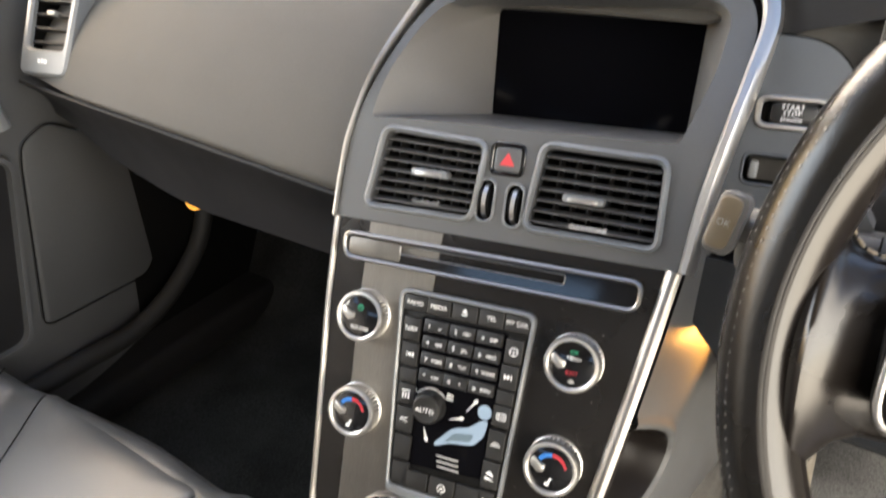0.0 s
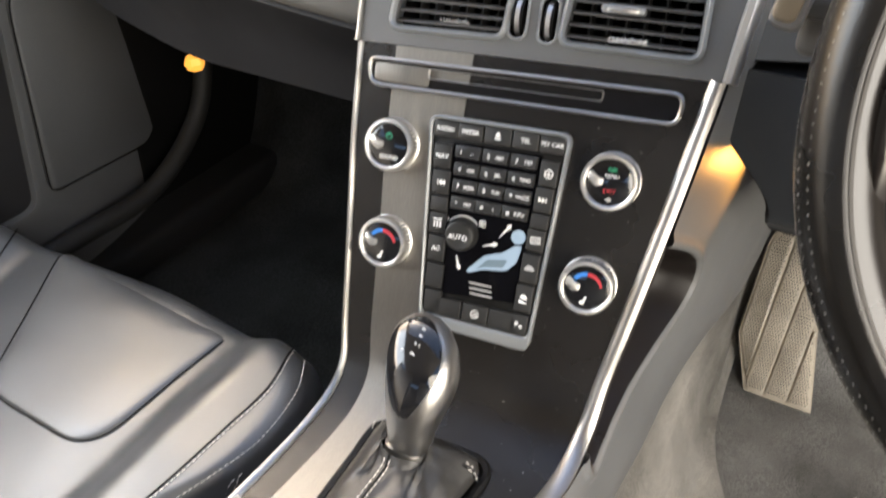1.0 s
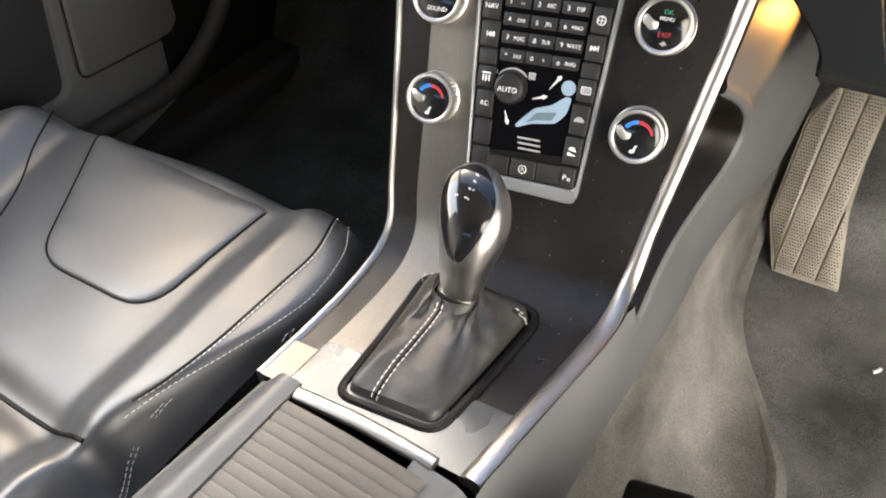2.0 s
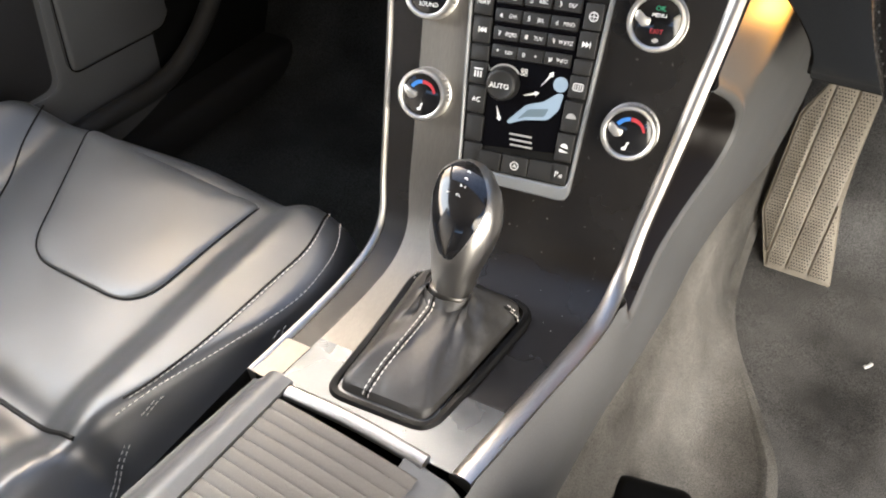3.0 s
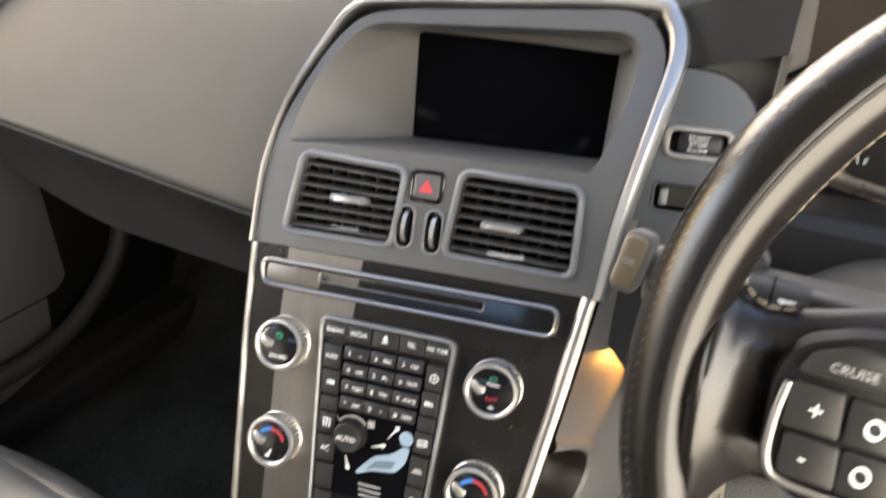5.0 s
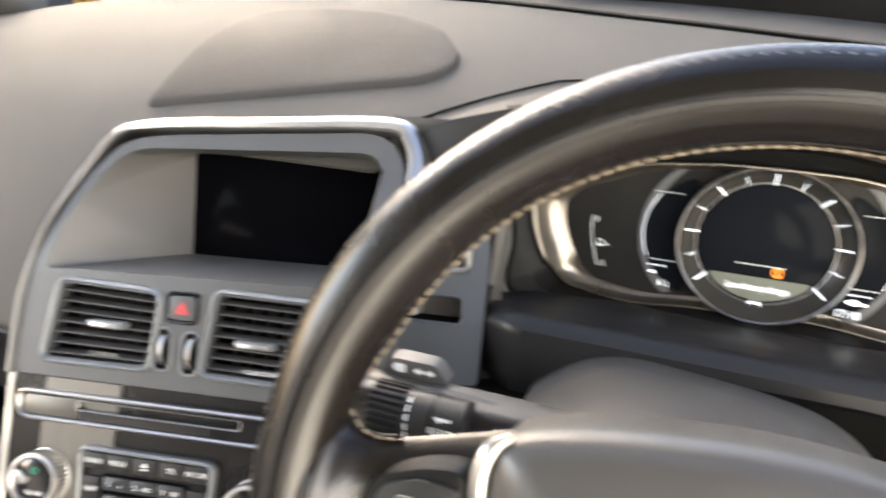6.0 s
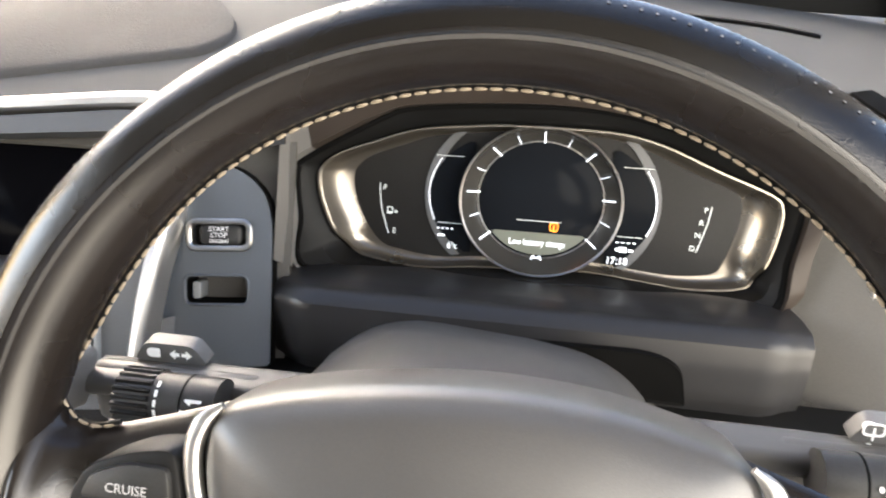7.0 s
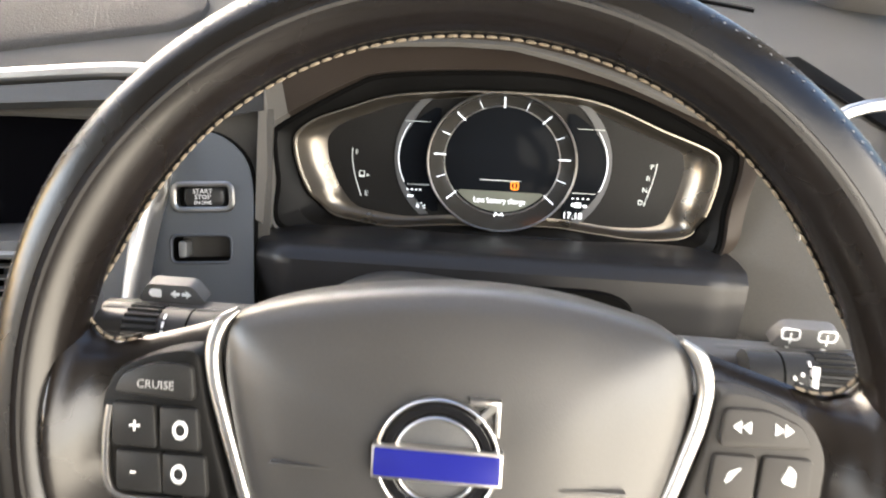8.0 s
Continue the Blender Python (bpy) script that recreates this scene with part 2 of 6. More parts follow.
def curve(points, n, closed=False):
    """Catmull-Rom through a few control points, n samples."""
    P = [Vector(p) for p in points]
    m = len(P)
    out = []
    spans = m if closed else m - 1
    for k in range(n):
        s = k / (n if closed else n - 1) * spans
        i = min(int(s), spans - 1)
        t = s - i
        g = (lambda j: P[j % m]) if closed else (lambda j: P[max(0, min(m - 1, j))])
        a, b, c, d = g(i - 1), g(i), g(i + 1), g(i + 2)
        out.append(0.5 * (2 * b + (c - a) * t + (2 * a - 5 * b + 4 * c - d) * t * t + (3 * b - a - 3 * c + d) * t ** 3))
    return out


def inset(pts, d):
    """The outline moved inwards by d (outwards if negative); anticlockwise outlines."""
    out = []
    n = len(pts)
    for i in range(n):
        a, b, c = Vector(pts[i - 1][:2]), Vector(pts[i][:2]), Vector(pts[(i + 1) % n][:2])
        e, f = b - a, c - b
        if e.length < 1e-7:
            e = f
        if f.length < 1e-7:
            f = e
        e, f = e.normalized(), f.normalized()
        na, nb = Vector((-e.y, e.x)), Vector((-f.y, f.x))
        k = na + nb
        k = k / max(0.35, k.length_squared / 2)
        out.append((b.x + k.x * d, b.y + k.y * d))
    return out


def resampled(pts, n):
    """An outline with n points at even steps."""
    P = [Vector(p[:2]) for p in pts] + [Vector(pts[0][:2])]
    run = [0.0]
    for a, b in zip(P, P[1:]):
        run.append(run[-1] + (b - a).length)
    out, k = [], 0
    for i in range(n):
        s = run[-1] * i / n
        while run[k + 1] < s:
            k += 1
        out.append(tuple(P[k].lerp(P[k + 1], (s - run[k]) / max(1e-9, run[k + 1] - run[k]))))
    return out


def at(pts, z):
    return [(p[0], p[1], z) for p in pts]


def plate(outline, z0, z1, bevel=0.0008, bm=None):
    """A slab with a rounded upper edge."""
    b = min(bevel, abs(z1 - z0) * 0.9)
    loops = [at(outline, z0), at(outline, z1 - b), at(inset(outline, b * 0.3), z1 - b * 0.3), at(inset(outline, b), z1)]
    return loft(loops, bm=bm)


def ring(outer, inner, z0, z1, bevel=0.0008):
    """A frame between two outlines of equally many points."""
    b = bevel
    loops = [at(outer, z0), at(outer, z1 - b), at(inset(outer, b), z1), at(inset(inner, -b), z1), at(inner, z1 - b), at(inner, z0)]
    return loft(loops, caps=(False, False))


def holed(outline, holes, z1, z0, warp=None):
    """A sheet with openings whose rims go back to z0."""
    bm = bmesh.new()
    edges, walls = [], []
    for loop in [outline] + holes:
        vs = [bm.verts.new((p[0], p[1], z1)) for p in loop]
        lo = [bm.verts.new((p[0], p[1], z0)) for p in loop]
        for i in range(len(vs)):
            j = (i + 1) % len(vs)
            edges.append(bm.edges.new((vs[i], vs[j])))
            walls.append((vs[i], vs[j], lo[j], lo[i]))
    bmesh.ops.triangle_fill(bm, use_beauty=True, use_dissolve=False, edges=edges)
    for w in walls:
        bm.faces.new(w)
    if warp:
        for v in bm.verts:
            v.co = warp(v.co)
    return bm


def sweep(path, section, closed=False, up=(0, 0, 1), caps=True, scale=None):
    """A section (2D: sideways, up) carried along a path of 3D points."""
    P = [Vector(p) for p in path]
    n = len(P)
    loops = []
    for i, p in enumerate(P):
        a, b = (P[i - 1], P[(i + 1) % n]) if closed else (P[max(0, i - 1)], P[min(n - 1, i + 1)])
        d = (b - a).normalized()
        u = Vector(up(i / (n - 1)) if callable(up) else up)
        side = d.cross(u).normalized()
        top = side.cross(d).normalized()
        k = scale(i / (n - 1)) if scale else 1.0
        loops.append([p + side * x * k + top * y * k for x, y in section])
    if closed:
        loops.append(loops[0])
    return loft(loops, caps=(caps and not closed,) * 2)


def disc(r, n=24, sx=1.0, sy=1.0, cx=0.0, cy=0.0):
    return [(cx + r * sx * math.cos(2 * math.pi * i / n), cy + r * sy * math.sin(2 * math.pi * i / n)) for i in range(n)]


def lathe(profile, n=40, teeth=None):
    """Turned round z: profile of (radius, z). teeth: (first row, last row, depth)."""
    loops = []
    for k, (r, z) in enumerate(profile):
        loop = []
        for i in range(n):
            q = r
            if teeth and teeth[0] <= k <= teeth[1] and i % 2:
                q = r - teeth[2]
            loop.append((q * math.cos(2 * math.pi * i / n), q * math.sin(2 * math.pi * i / n), z))
        loops.append(loop)
    return loft(loops)


def box(x0, x1, y0, y1, z0, z1, bevel=0.003, seg=2):
    bm = bmesh.new()
    bmesh.ops.create_cube(bm, size=1)
    for v in bm.verts:
        v.co = ((x0 + x1) / 2 + v.co.x * (x1 - x0), (y0 + y1) / 2 + v.co.y * (y1 - y0), (z0 + z1) / 2 + v.co.z * (z1 - z0))
    if bevel:
        bmesh.ops.bevel(bm, geom=bm.edges[:], offset=bevel, segments=seg, profile=0.5, affect="EDGES")
    return bm


def sheet(f, nu, nv, thick=0.003):
    """A surface f(s, t) over the unit square, with a back of its own."""
    front = [[Vector(f(i / nu, j / nv)) for j in range(nv + 1)] for i in range(nu + 1)]
    bm = bmesh.new()
    a = [[bm.verts.new(p) for p in row] for row in front]
    b = []
    for i in range(nu + 1):
        row = []
        for j in range(nv + 1):
            du = front[min(nu, i + 1)][j] - front[max(0, i - 1)][j]
            dv = front[i][min(nv, j + 1)] - front[i][max(0, j - 1)]
            row.append(bm.verts.new(front[i][j] - du.cross(dv).normalized() * thick))
        b.append(row)
    for i in range(nu):
        for j in range(nv):
            bm.faces.new((a[i][j], a[i + 1][j], a[i + 1][j + 1], a[i][j + 1]))
            bm.faces.new((b[i][j], b[i][j + 1], b[i + 1][j + 1], b[i + 1][j]))
    for i in range(nu):
        bm.faces.new((a[i][0], b[i][0], b[i + 1][0], a[i + 1][0]))
        bm.faces.new((a[i][nv], a[i + 1][nv], b[i + 1][nv], b[i][nv]))
    for j in range(nv):
        bm.faces.new((a[0][j], a[0][j + 1], b[0][j + 1], b[0][j]))
        bm.faces.new((a[nu][j], b[nu][j], b[nu][j + 1], a[nu][j + 1]))
    return bm


def lettering(words, size, x, y, z, mat, parent, turn=0.0, name="lettering", squash=1.0):
    """Printed words in the built-in font, flat on a face."""
    cu = bpy.data.curves.new(name, "FONT")
    cu.body, cu.size, cu.align_x, cu.align_y = words, size, "CENTER", "CENTER"
    cu.extrude = 0.00008
    cu.resolution_u = 2
    tmp = bpy.data.objects.new(name, cu)
    scene.collection.objects.link(tmp)
    me = bpy.data.meshes.new_from_object(tmp.evaluated_get(bpy.context.evaluated_depsgraph_get()))
    bpy.data.objects.remove(tmp)
    me.name = name
    me.materials.clear()
    me.materials.append(mat)
    ob = new(name, me)
    ob.parent = parent
    ob.matrix_basis = pose(x, y, z, 0, 0, turn) @ Matrix.Diagonal((squash, 1, 1, 1))
    return ob


def mark(outline, z, mat, parent, name="symbol", thick=0.0002):
    """A flat printed shape."""
    return part(name, loft([at(outline, z), at(outline, z + thick)]), mat, parent, smooth=0)


def stitches(paths, mat, parent, length=0.0042, gap=0.0018, r=0.0006, name="stitching", up=(0, 0, 1)):
    """Rows of thread, stitch by stitch, in one mesh."""
    bm = bmesh.new()
    for path in paths:
        P = [Vector(p) for p in path]
        run = [0.0]
        for a, b in zip(P, P[1:]):
            run.append(run[-1] + (b - a).length)

        def where(s):
            for k in range(len(P) - 1):
                if run[k + 1] >= s:
                    f = (s - run[k]) / max(1e-9, run[k + 1] - run[k])
                    return P[k].lerp(P[k + 1], f)
            return P[-1]
        s = 0.0
        while s + length < run[-1]:
            a, b = where(s), where(s + length)
            d = (b - a).normalized()
            side = d.cross(Vector(up))
            if side.length < 0.1:
                side = d.cross(Vector((1, 0, 0)))
            side.normalize()
            top = side.cross(d)
            loops = []
            for f, k in ((0.0, 0.45), (0.25, 1.0), (0.75, 1.0), (1.0, 0.45)):
                c = a.lerp(b, f) + top * r * (0.7 if 0 < f < 1 else 0.0)
                loops.append([c + side * r * k * x + top * r * k * y for x, y in ((1, 0), (0.5, 0.85), (-0.5, 0.85), (-1, 0), (0, -0.6))])
            loft(loops, bm=bm)
            s += length + gap
    return part(name, bm, mat, parent)


def smooth_step(x):
    x = max(0.0, min(1.0, x))
    return x * x * (3 - 2 * x)


def frame_of(o, u, v, n):
    """A pose whose x, y and z run along u, v and n."""
    m = Matrix((u, v, n)).transposed().to_4x4()
    m.translation = o
    return m


M_STACK = frame_of((0.0286, 0.3870, 0.5007), (0.9818, 0.1897, 0.0), (-0.0822, 0.4252, 0.9014), (0.1710, -0.8850, 0.4330))
M_CLUSTER = pose(0.407, 0.593, 0.654, 90 - 12.5, 0, 0)
M_WHEEL = pose(0.397, 0.2529, 0.6423, 90 - 22.0, 0, 0)


def on_stack(u, v, w=0.0):
    return M_STACK @ Vector((u, v, w))


# ---- centre console ----
def bend(p):
    """The upper part of the stack leans back towards its top."""
    return Vector((p[0], p[1], p[2] - 0.030 * smooth_step((p[1] - 0.12) / 0.13)))


console = thing("center_console", M_STACK, "grey and black center console with brushed aluminium strip and silver rails", "car console")

# outline of the upper housing, inside the silver trim, anticlockwise from the lower left
HOUSE = [(0.1245, 0.0405), (0.1285, 0.085), (0.1355, 0.131), (0.1435, 0.178), (0.1485, 0.219), (0.129, 0.2475), (-0.058, 0.2355),
         (-0.090, 0.2285), (-0.110, 0.200), (-0.1285, 0.150), (-0.1405, 0.105), (-0.1445, 0.0405)]
house = rounded(HOUSE, [0.001, 0.01, 0.01, 0.015, 0.02, 0.022, 0.02, 0.022, 0.02, 0.02, 0.01, 0.001], 4)
RECESS = [(0.1105, 0.1265), (0.1255, 0.178), (0.1300, 0.2195), (0.118, 0.2310), (-0.078, 0.2240), (-0.098, 0.205), (-0.118, 0.160), (-0.1245, 0.1215), (-0.105, 0.1235)]
recess = rounded(RECESS, [0.006, 0.01, 0.010, 0.010, 0.02, 0.02, 0.02, 0.006, 0.004], 4)
VENT_L = [(-0.0280, 0.1095), (-0.1077, 0.1130), (-0.1170, 0.0555), (-0.0325, 0.0562)]
VENT_R = [(0.1030, 0.1120), (0.0205, 0.1140), (0.0145, 0.0568), (0.1046, 0.0552)]
vents = [rounded(v, 0.006, 4) for v in (VENT_L, VENT_R)]
HAZARD = rrect(0.0225, 0.0205, 0.003, 4, -0.0073, 0.1022)
WHEELS = [rrect(0.0115, 0.030, 0.005, 4, x, y) for x, y in ((-0.0203, 0.0702), (0.0021, 0.0690))]
part("housing", holed(house, [recess, HAZARD] + vents + WHEELS, 0.0, -0.022, bend), stack_grey, console, "satin grey plastic stack housing")

# the display hood: walls that run back from the opening to the screen
back = rounded([(0.108, 0.1390), (0.110, 0.232), (-0.062, 0.2330), (-0.0555, 0.1390)], 0.004, 8)
front = [bend((x, y, 0.0)) for x, y in recess]
order = []
for p in front:
    q = min(back, key=lambda b: (Vector((b[0] - 0.025, (b[1] - 0.186) * 1.9)).normalized() - Vector((p[0] - 0.0, (p[1] - 0.176) * 1.9)).normalized()).length)
    order.append((q[0], q[1], -0.094))
bm = loft([front, [Vector(a) * 0.96 + Vector(b) * 0.04 for a, b in zip(front, order)], order], caps=(False, False))
part("display_hood", bm, hood_grey, console, "grey recessed hood round the display")
part("display", plate(rounded([(0.110, 0.1395), (0.112, 0.2335), (-0.0605, 0.2345), (-0.0545, 0.1395)], 0.003, 3), -0.100, -0.0925, 0.001), screen_glass, console, "black switched-off display screen")

# soft rounded lips round each vent
for outline, name in zip(vents, ("l", "r")):
    outer = inset(outline, -0.0058)
    lip = loft([at(outer, -0.001), at(inset(outer, 0.001), 0.0025), at(inset(outer, 0.003), 0.0042), at(inset(outline, -0.001), 0.0025), at(outline, -0.004), at(outline, -0.02)], caps=(False, False))
    vent = part("air_vent", lip, stack_light, console, "grey air vent with black slats")
    part("vent_box", loft([at(inset(outline, -0.001), -0.006), at(inset(outline, 0.006), -0.05)], caps=(False, True)), void_black, vent)
    us = [p[0] for p in outline]
    u0, u1 = min(us), max(us)
    c = (u0 + u1) / 2
    corners = VENT_L if name == "l" else VENT_R
    right, left, = (corners[3], corners[0]), (corners[2], corners[1])
    for k in range(7):
        f = (k + 0.55) / 7.1
        a = Vector(left[0]).lerp(Vector(left[1]), f)
        b = Vector(right[0]).lerp(Vector(right[1]), f)
        sec = [(-0.0035, -0.0005), (0.0045, -0.0010), (0.0065, -0.0004), (0.0065, 0.0006), (0.0045, 0.0009), (-0.0035, 0.0005)]
        bm = sweep([(a.x + 0.0008, a.y, -0.0085), (b.x - 0.0008, b.y, -0.0085)], sec, up=(0, 1, 0.25))
        part("slat", bm, slat_grey, vent)
    for k in range(6):
        x = u0 + (u1 - u0) * (k + 1) / 7
        part("vane", box(x - 0.0007, x + 0.0007, 0.0585, 0.1105, -0.034, -0.017, 0), dash_dark, vent)
    tu, tv = ((-0.0672, 0.0842), (0.0525, 0.0802))[name == "r"]
    tab = rrect(0.030, 0.0062, 0.0028, 4, tu, tv)
    part("vent_tab", plate(tab, -0.006, 0.0045, 0.0015), stack_light, vent, "silver adjusting tab")
    part("tab_inlay", plate(rrect(0.022, 0.0032, 0.0014, 3, tu, tv - 0.0006), 0.0044, 0.0052, 0.0003), bright_silver, vent)
lettering("CLEANZONE", 0.0046, 0.0585, 0.0604, 0.0005, print_white, console)
lettering("CLEANZONE", 0.0040, -0.0683, 0.0615, 0.0005, print_grey, console)

hazard = part("hazard_button", plate(rrect(0.0205, 0.0185, 0.003, 4, -0.0073, 0.1020), -0.008, 0.0012, 0.0012), stack_grey, console, "square hazard warning button")
mark([(-0.0130, 0.0975), (-0.0016, 0.0975), (-0.0073, 0.1072)], 0.0013, hazard_red, hazard, "triangle")
mark([(-0.0107, 0.0989), (-0.0039, 0.0989), (-0.0073, 0.1048)], 0.0016, hazard_red, hazard, "triangle")
part("button_surround", ring(inset(HAZARD, -0.0022), HAZARD, -0.002, 0.0016, 0.0006), black_gloss, console)
for (x, y), well in zip(((-0.0203, 0.0702), (0.0021, 0.0690)), WHEELS):
    part("wheel_surround", ring(inset(well, -0.0020), well, -0.002, 0.0018, 0.0007), stack_light, console)
    part("wheel_well", loft([at(well, -0.002), at(inset(well, 0.001), -0.02)], caps=(False, True)), void_black, console)
    wheel = part("thumbwheel", sweep([(x + 0.0034, y, -0.009), (x - 0.0034, y, -0.009)], disc(0.0135, 32), up=(0, 0, 1)), black_matte, console, "black thumbwheel with silver band")
    part("silver_band", sweep([(x + 0.0016, y, -0.009), (x - 0.0016, y, -0.009)], [(a * (1 + 0.02 * (i % 2)), b * (1 + 0.02 * (i % 2))) for i, (a, b) in enumerate(disc(0.0142, 44))], up=(0, 0, 1)), knob_silver, wheel)

# silver trim that arches over the display and runs down both sides
ARCH = [(-0.1462, 0.0405), (-0.1448, 0.08), (-0.1415, 0.110), (-0.131, 0.158), (-0.1145, 0.205), (-0.0955, 0.2340), (-0.062, 0.2425), (0.03, 0.2478),
        (0.126, 0.2522), (0.1455, 0.2425), (0.1528, 0.218), (0.1470, 0.178), (0.1383, 0.131), (0.1310, 0.085), (0.1268, 0.0405)]
arch = curve([bend((*p, 0)) for p in ARCH], 90)
W_IN = [0.0015, 0.0017, 0.0020, 0.0022, 0.0025, 0.004, 0.0060, 0.0065, 0.0070, 0.0075, 0.0078, 0.0070, 0.0064, 0.006, 0.0056]
loops = []
for i, p in enumerate(arch):
    a, b = arch[max(0, i - 1)], arch[min(89, i + 1)]
    d = (b - a).normalized()
    side = Vector((0, 0, 1)).cross(d).normalized()
    s = i / 89 * 14
    k = min(13, int(s))
    w = W_IN[k] + (W_IN[k + 1] - W_IN[k]) * (s - k)
    out = Vector((0, 0, 1))
    wi = w * (1.0 - 0.45 * smooth_step((w - 0.0022) / 0.003))
    loops.append([p - side * wi + out * -0.006, p - side * wi + out * 0.0012, p - side * wi * 0.5 + out * 0.0036, p + side * w * 0.35 + out * 0.0042,
                  p + side * w * 0.85 + out * 0.002, p + side * (w + 0.0012) + out * -0.004, p + side * (w + 0.002) + out * -0.022, p - side * wi + out * -0.022])
part("silver_arch", loft(loops), arch_silver, console, "polished silver trim arch")

# dark side walls of the stack behind the trim
skirt = curve([bend((u + (0.002 if u > 0 else -0.0015), v, -0.021)) for u, v in ARCH], 60)
part("side_wall", loft([skirt, [Vector((p.x * 1.01, p.y, -0.09)) for p in skirt]], closed=False), dash_dark, console)

# rails: from the stack down into the tunnel (world), shared by the faces between them
def rail_points(uv, tail):
    pts = [M_STACK @ Vector((u, v, 0)) for u, v in uv] + [Vector(p) for p in tail]
    return [M_STACK.inverted() @ p for p in curve(pts, 60)]


RAIL_L = rail_points([(-0.1445, 0.0400), (-0.1440, -0.03), (-0.1412, -0.09), (-0.1388, -0.145), (-0.1370, -0.190)],
                     [(-0.0830, 0.262, 0.3005), (-0.0785, 0.236, 0.2885), (-0.0765, 0.200, 0.2845), (-0.0755, 0.150, 0.2860), (-0.0760, 0.085, 0.2900)])
RAIL_R = rail_points([(0.1246, 0.0400), (0.1142, -0.03), (0.1045, -0.09), (0.0950, -0.145), (0.0870, -0.190)],
                     [(0.1300, 0.298, 0.3010), (0.1310, 0.262, 0.2890), (0.1275, 0.222, 0.2890), (0.1205, 0.165, 0.2950), (0.1130, 0.085, 0.3080)])


def across(i, f, lift=0.0):
    a, b = RAIL_L[i], RAIL_R[i]
    p = a.lerp(b, f)
    j, k = max(0, i - 1), min(59, i + 1)
    along = RAIL_L[k].lerp(RAIL_R[k], f) - RAIL_L[j].lerp(RAIL_R[j], f)
    n = (b - a).cross(along).normalized()
    if n.z < 0:
        n = -n
    return p + n * lift


def band(i0, i1, f0, f1, lift, mat, name, label="", steps=8, thick=0.006):
    """A strip of the console's face between two fractions of its width."""
    g0 = f0 if callable(f0) else (lambda i: f0)
    g1 = f1 if callable(f1) else (lambda i: f1)
    rows = []
    for i in range(i0, i1 + 1):
        rows.append([across(i, g0(i), lift - thick)] + [across(i, g0(i) + (g1(i) - g0(i)) * k / steps, lift) for k in range(steps + 1)] + [across(i, g1(i), lift - thick)])
    return part(name, loft(rows, closed=False), mat, console, label)


strip_left = lambda i: 0.118 + 0.02 * smooth_step((i - 25) / 20)
strip_right = lambda i: 0.352 - 0.03 * smooth_step((i - 25) / 20)
band(0, 55, 0.004, strip_left, 0.0, black_panel, "side_strip", "dark strip beside the aluminium")
band(0, 54, strip_left, strip_right, 0.0012, brushed, "aluminium_strip", "brushed aluminium strip flowing into the tunnel")
band(0, 54, strip_right, 0.998, 0.0, black_panel, "black_face", "fine-textured black face panel", 12)
band(54, 59, strip_left, 0.998, 0.0016, ledge_metal, "rear_ledge", "satin silver ledge behind the gear lever", 12)
band(55, 59, 0.004, strip_left, 0.0022, brushed, "ledge_corner", "brushed end of the aluminium strip")

# silver rails along both edges
def rail(points, width, height, outward, name, label):
    loops = []
    n = len(points)
    for i, p in enumerate(points):
        d = (points[min(n - 1, i + 1)] - points[max(0, i - 1)]).normalized()
        nrm = (across(i, 0.5, 1.0) - across(i, 0.5, 0.0)).normalized()
        side = d.cross(nrm).normalized() * outward
        w = width(i)
        sec = ((-0.25, -0.004), (-0.25, 0.5 * height), (0.05, height), (0.45, height), (0.85, 0.45 * height), (1.0, -0.35 * height), (1.08, -0.006), (0.0, -0.010))
        loops.append([p + side * x * w + nrm * y for x, y in sec])
    return part(name, loft(loops), satin_silver, console, label)


rail(RAIL_R, lambda i: 0.0092 + 0.004 * smooth_step((i - 25) / 20), 0.0035, 1.0, "silver_rail", "satin silver rail")
rail(RAIL_L, lambda i: 0.0042 + 0.002 * smooth_step((i - 25) / 20), 0.0030, -1.0, "silver_rail", "satin silver rail")

# tray with the disc slot
tray = rounded([(0.1042, 0.0312), (-0.1338, 0.0306), (-0.1302, 0.0080), (0.1030, 0.0078)], 0.010, 6)
part("tray_frame", ring(tray, inset(tray, 0.0030), -0.002, 0.0080, 0.0012), satin_silver, console, "silver frame of the disc slot")
SLOT = rrect(0.130, 0.0062, 0.0015, 3, -0.0165, 0.0222)
part("tray_panel", holed(inset(tray, 0.0034), [SLOT], 0.0052, -0.004), black_gloss, console, "glossy dark disc panel")
part("tray_sheen", plate(rrect(0.046, 0.0145, 0.003, 4, -0.104, 0.0190), 0.0050, 0.0056, 0.0004), brushed, console)
part("disc_slot", plate(inset(SLOT, -0.0006), -0.006, -0.003, 0.0004), void_black, console)
part("slot_edge", ring(inset(SLOT, -0.0011), SLOT, 0.003, 0.0062, 0.0004), satin_silver, console)

# keypad panel with the climate display
PANEL = [(0.0334, -0.0066), (-0.0770, -0.0064), (-0.0676, -0.1735), (0.0252, -0.1768)]
outer = rounded(PANEL, 0.0085, 6)
inner_c = [(0.0302, -0.0096), (-0.0740, -0.0094), (-0.0657, -0.1650), (0.0232, -0.1655)]
inner = rounded(inner_c, 0.0065, 6)
keypad = part("keypad", ring(outer, inner, -0.002, 0.0075, 0.0012), stack_light, console, "silver-framed keypad with black keys")
part("keypad_base", plate(inner, -0.002, 0.0035, 0.0004), black_matte, keypad)


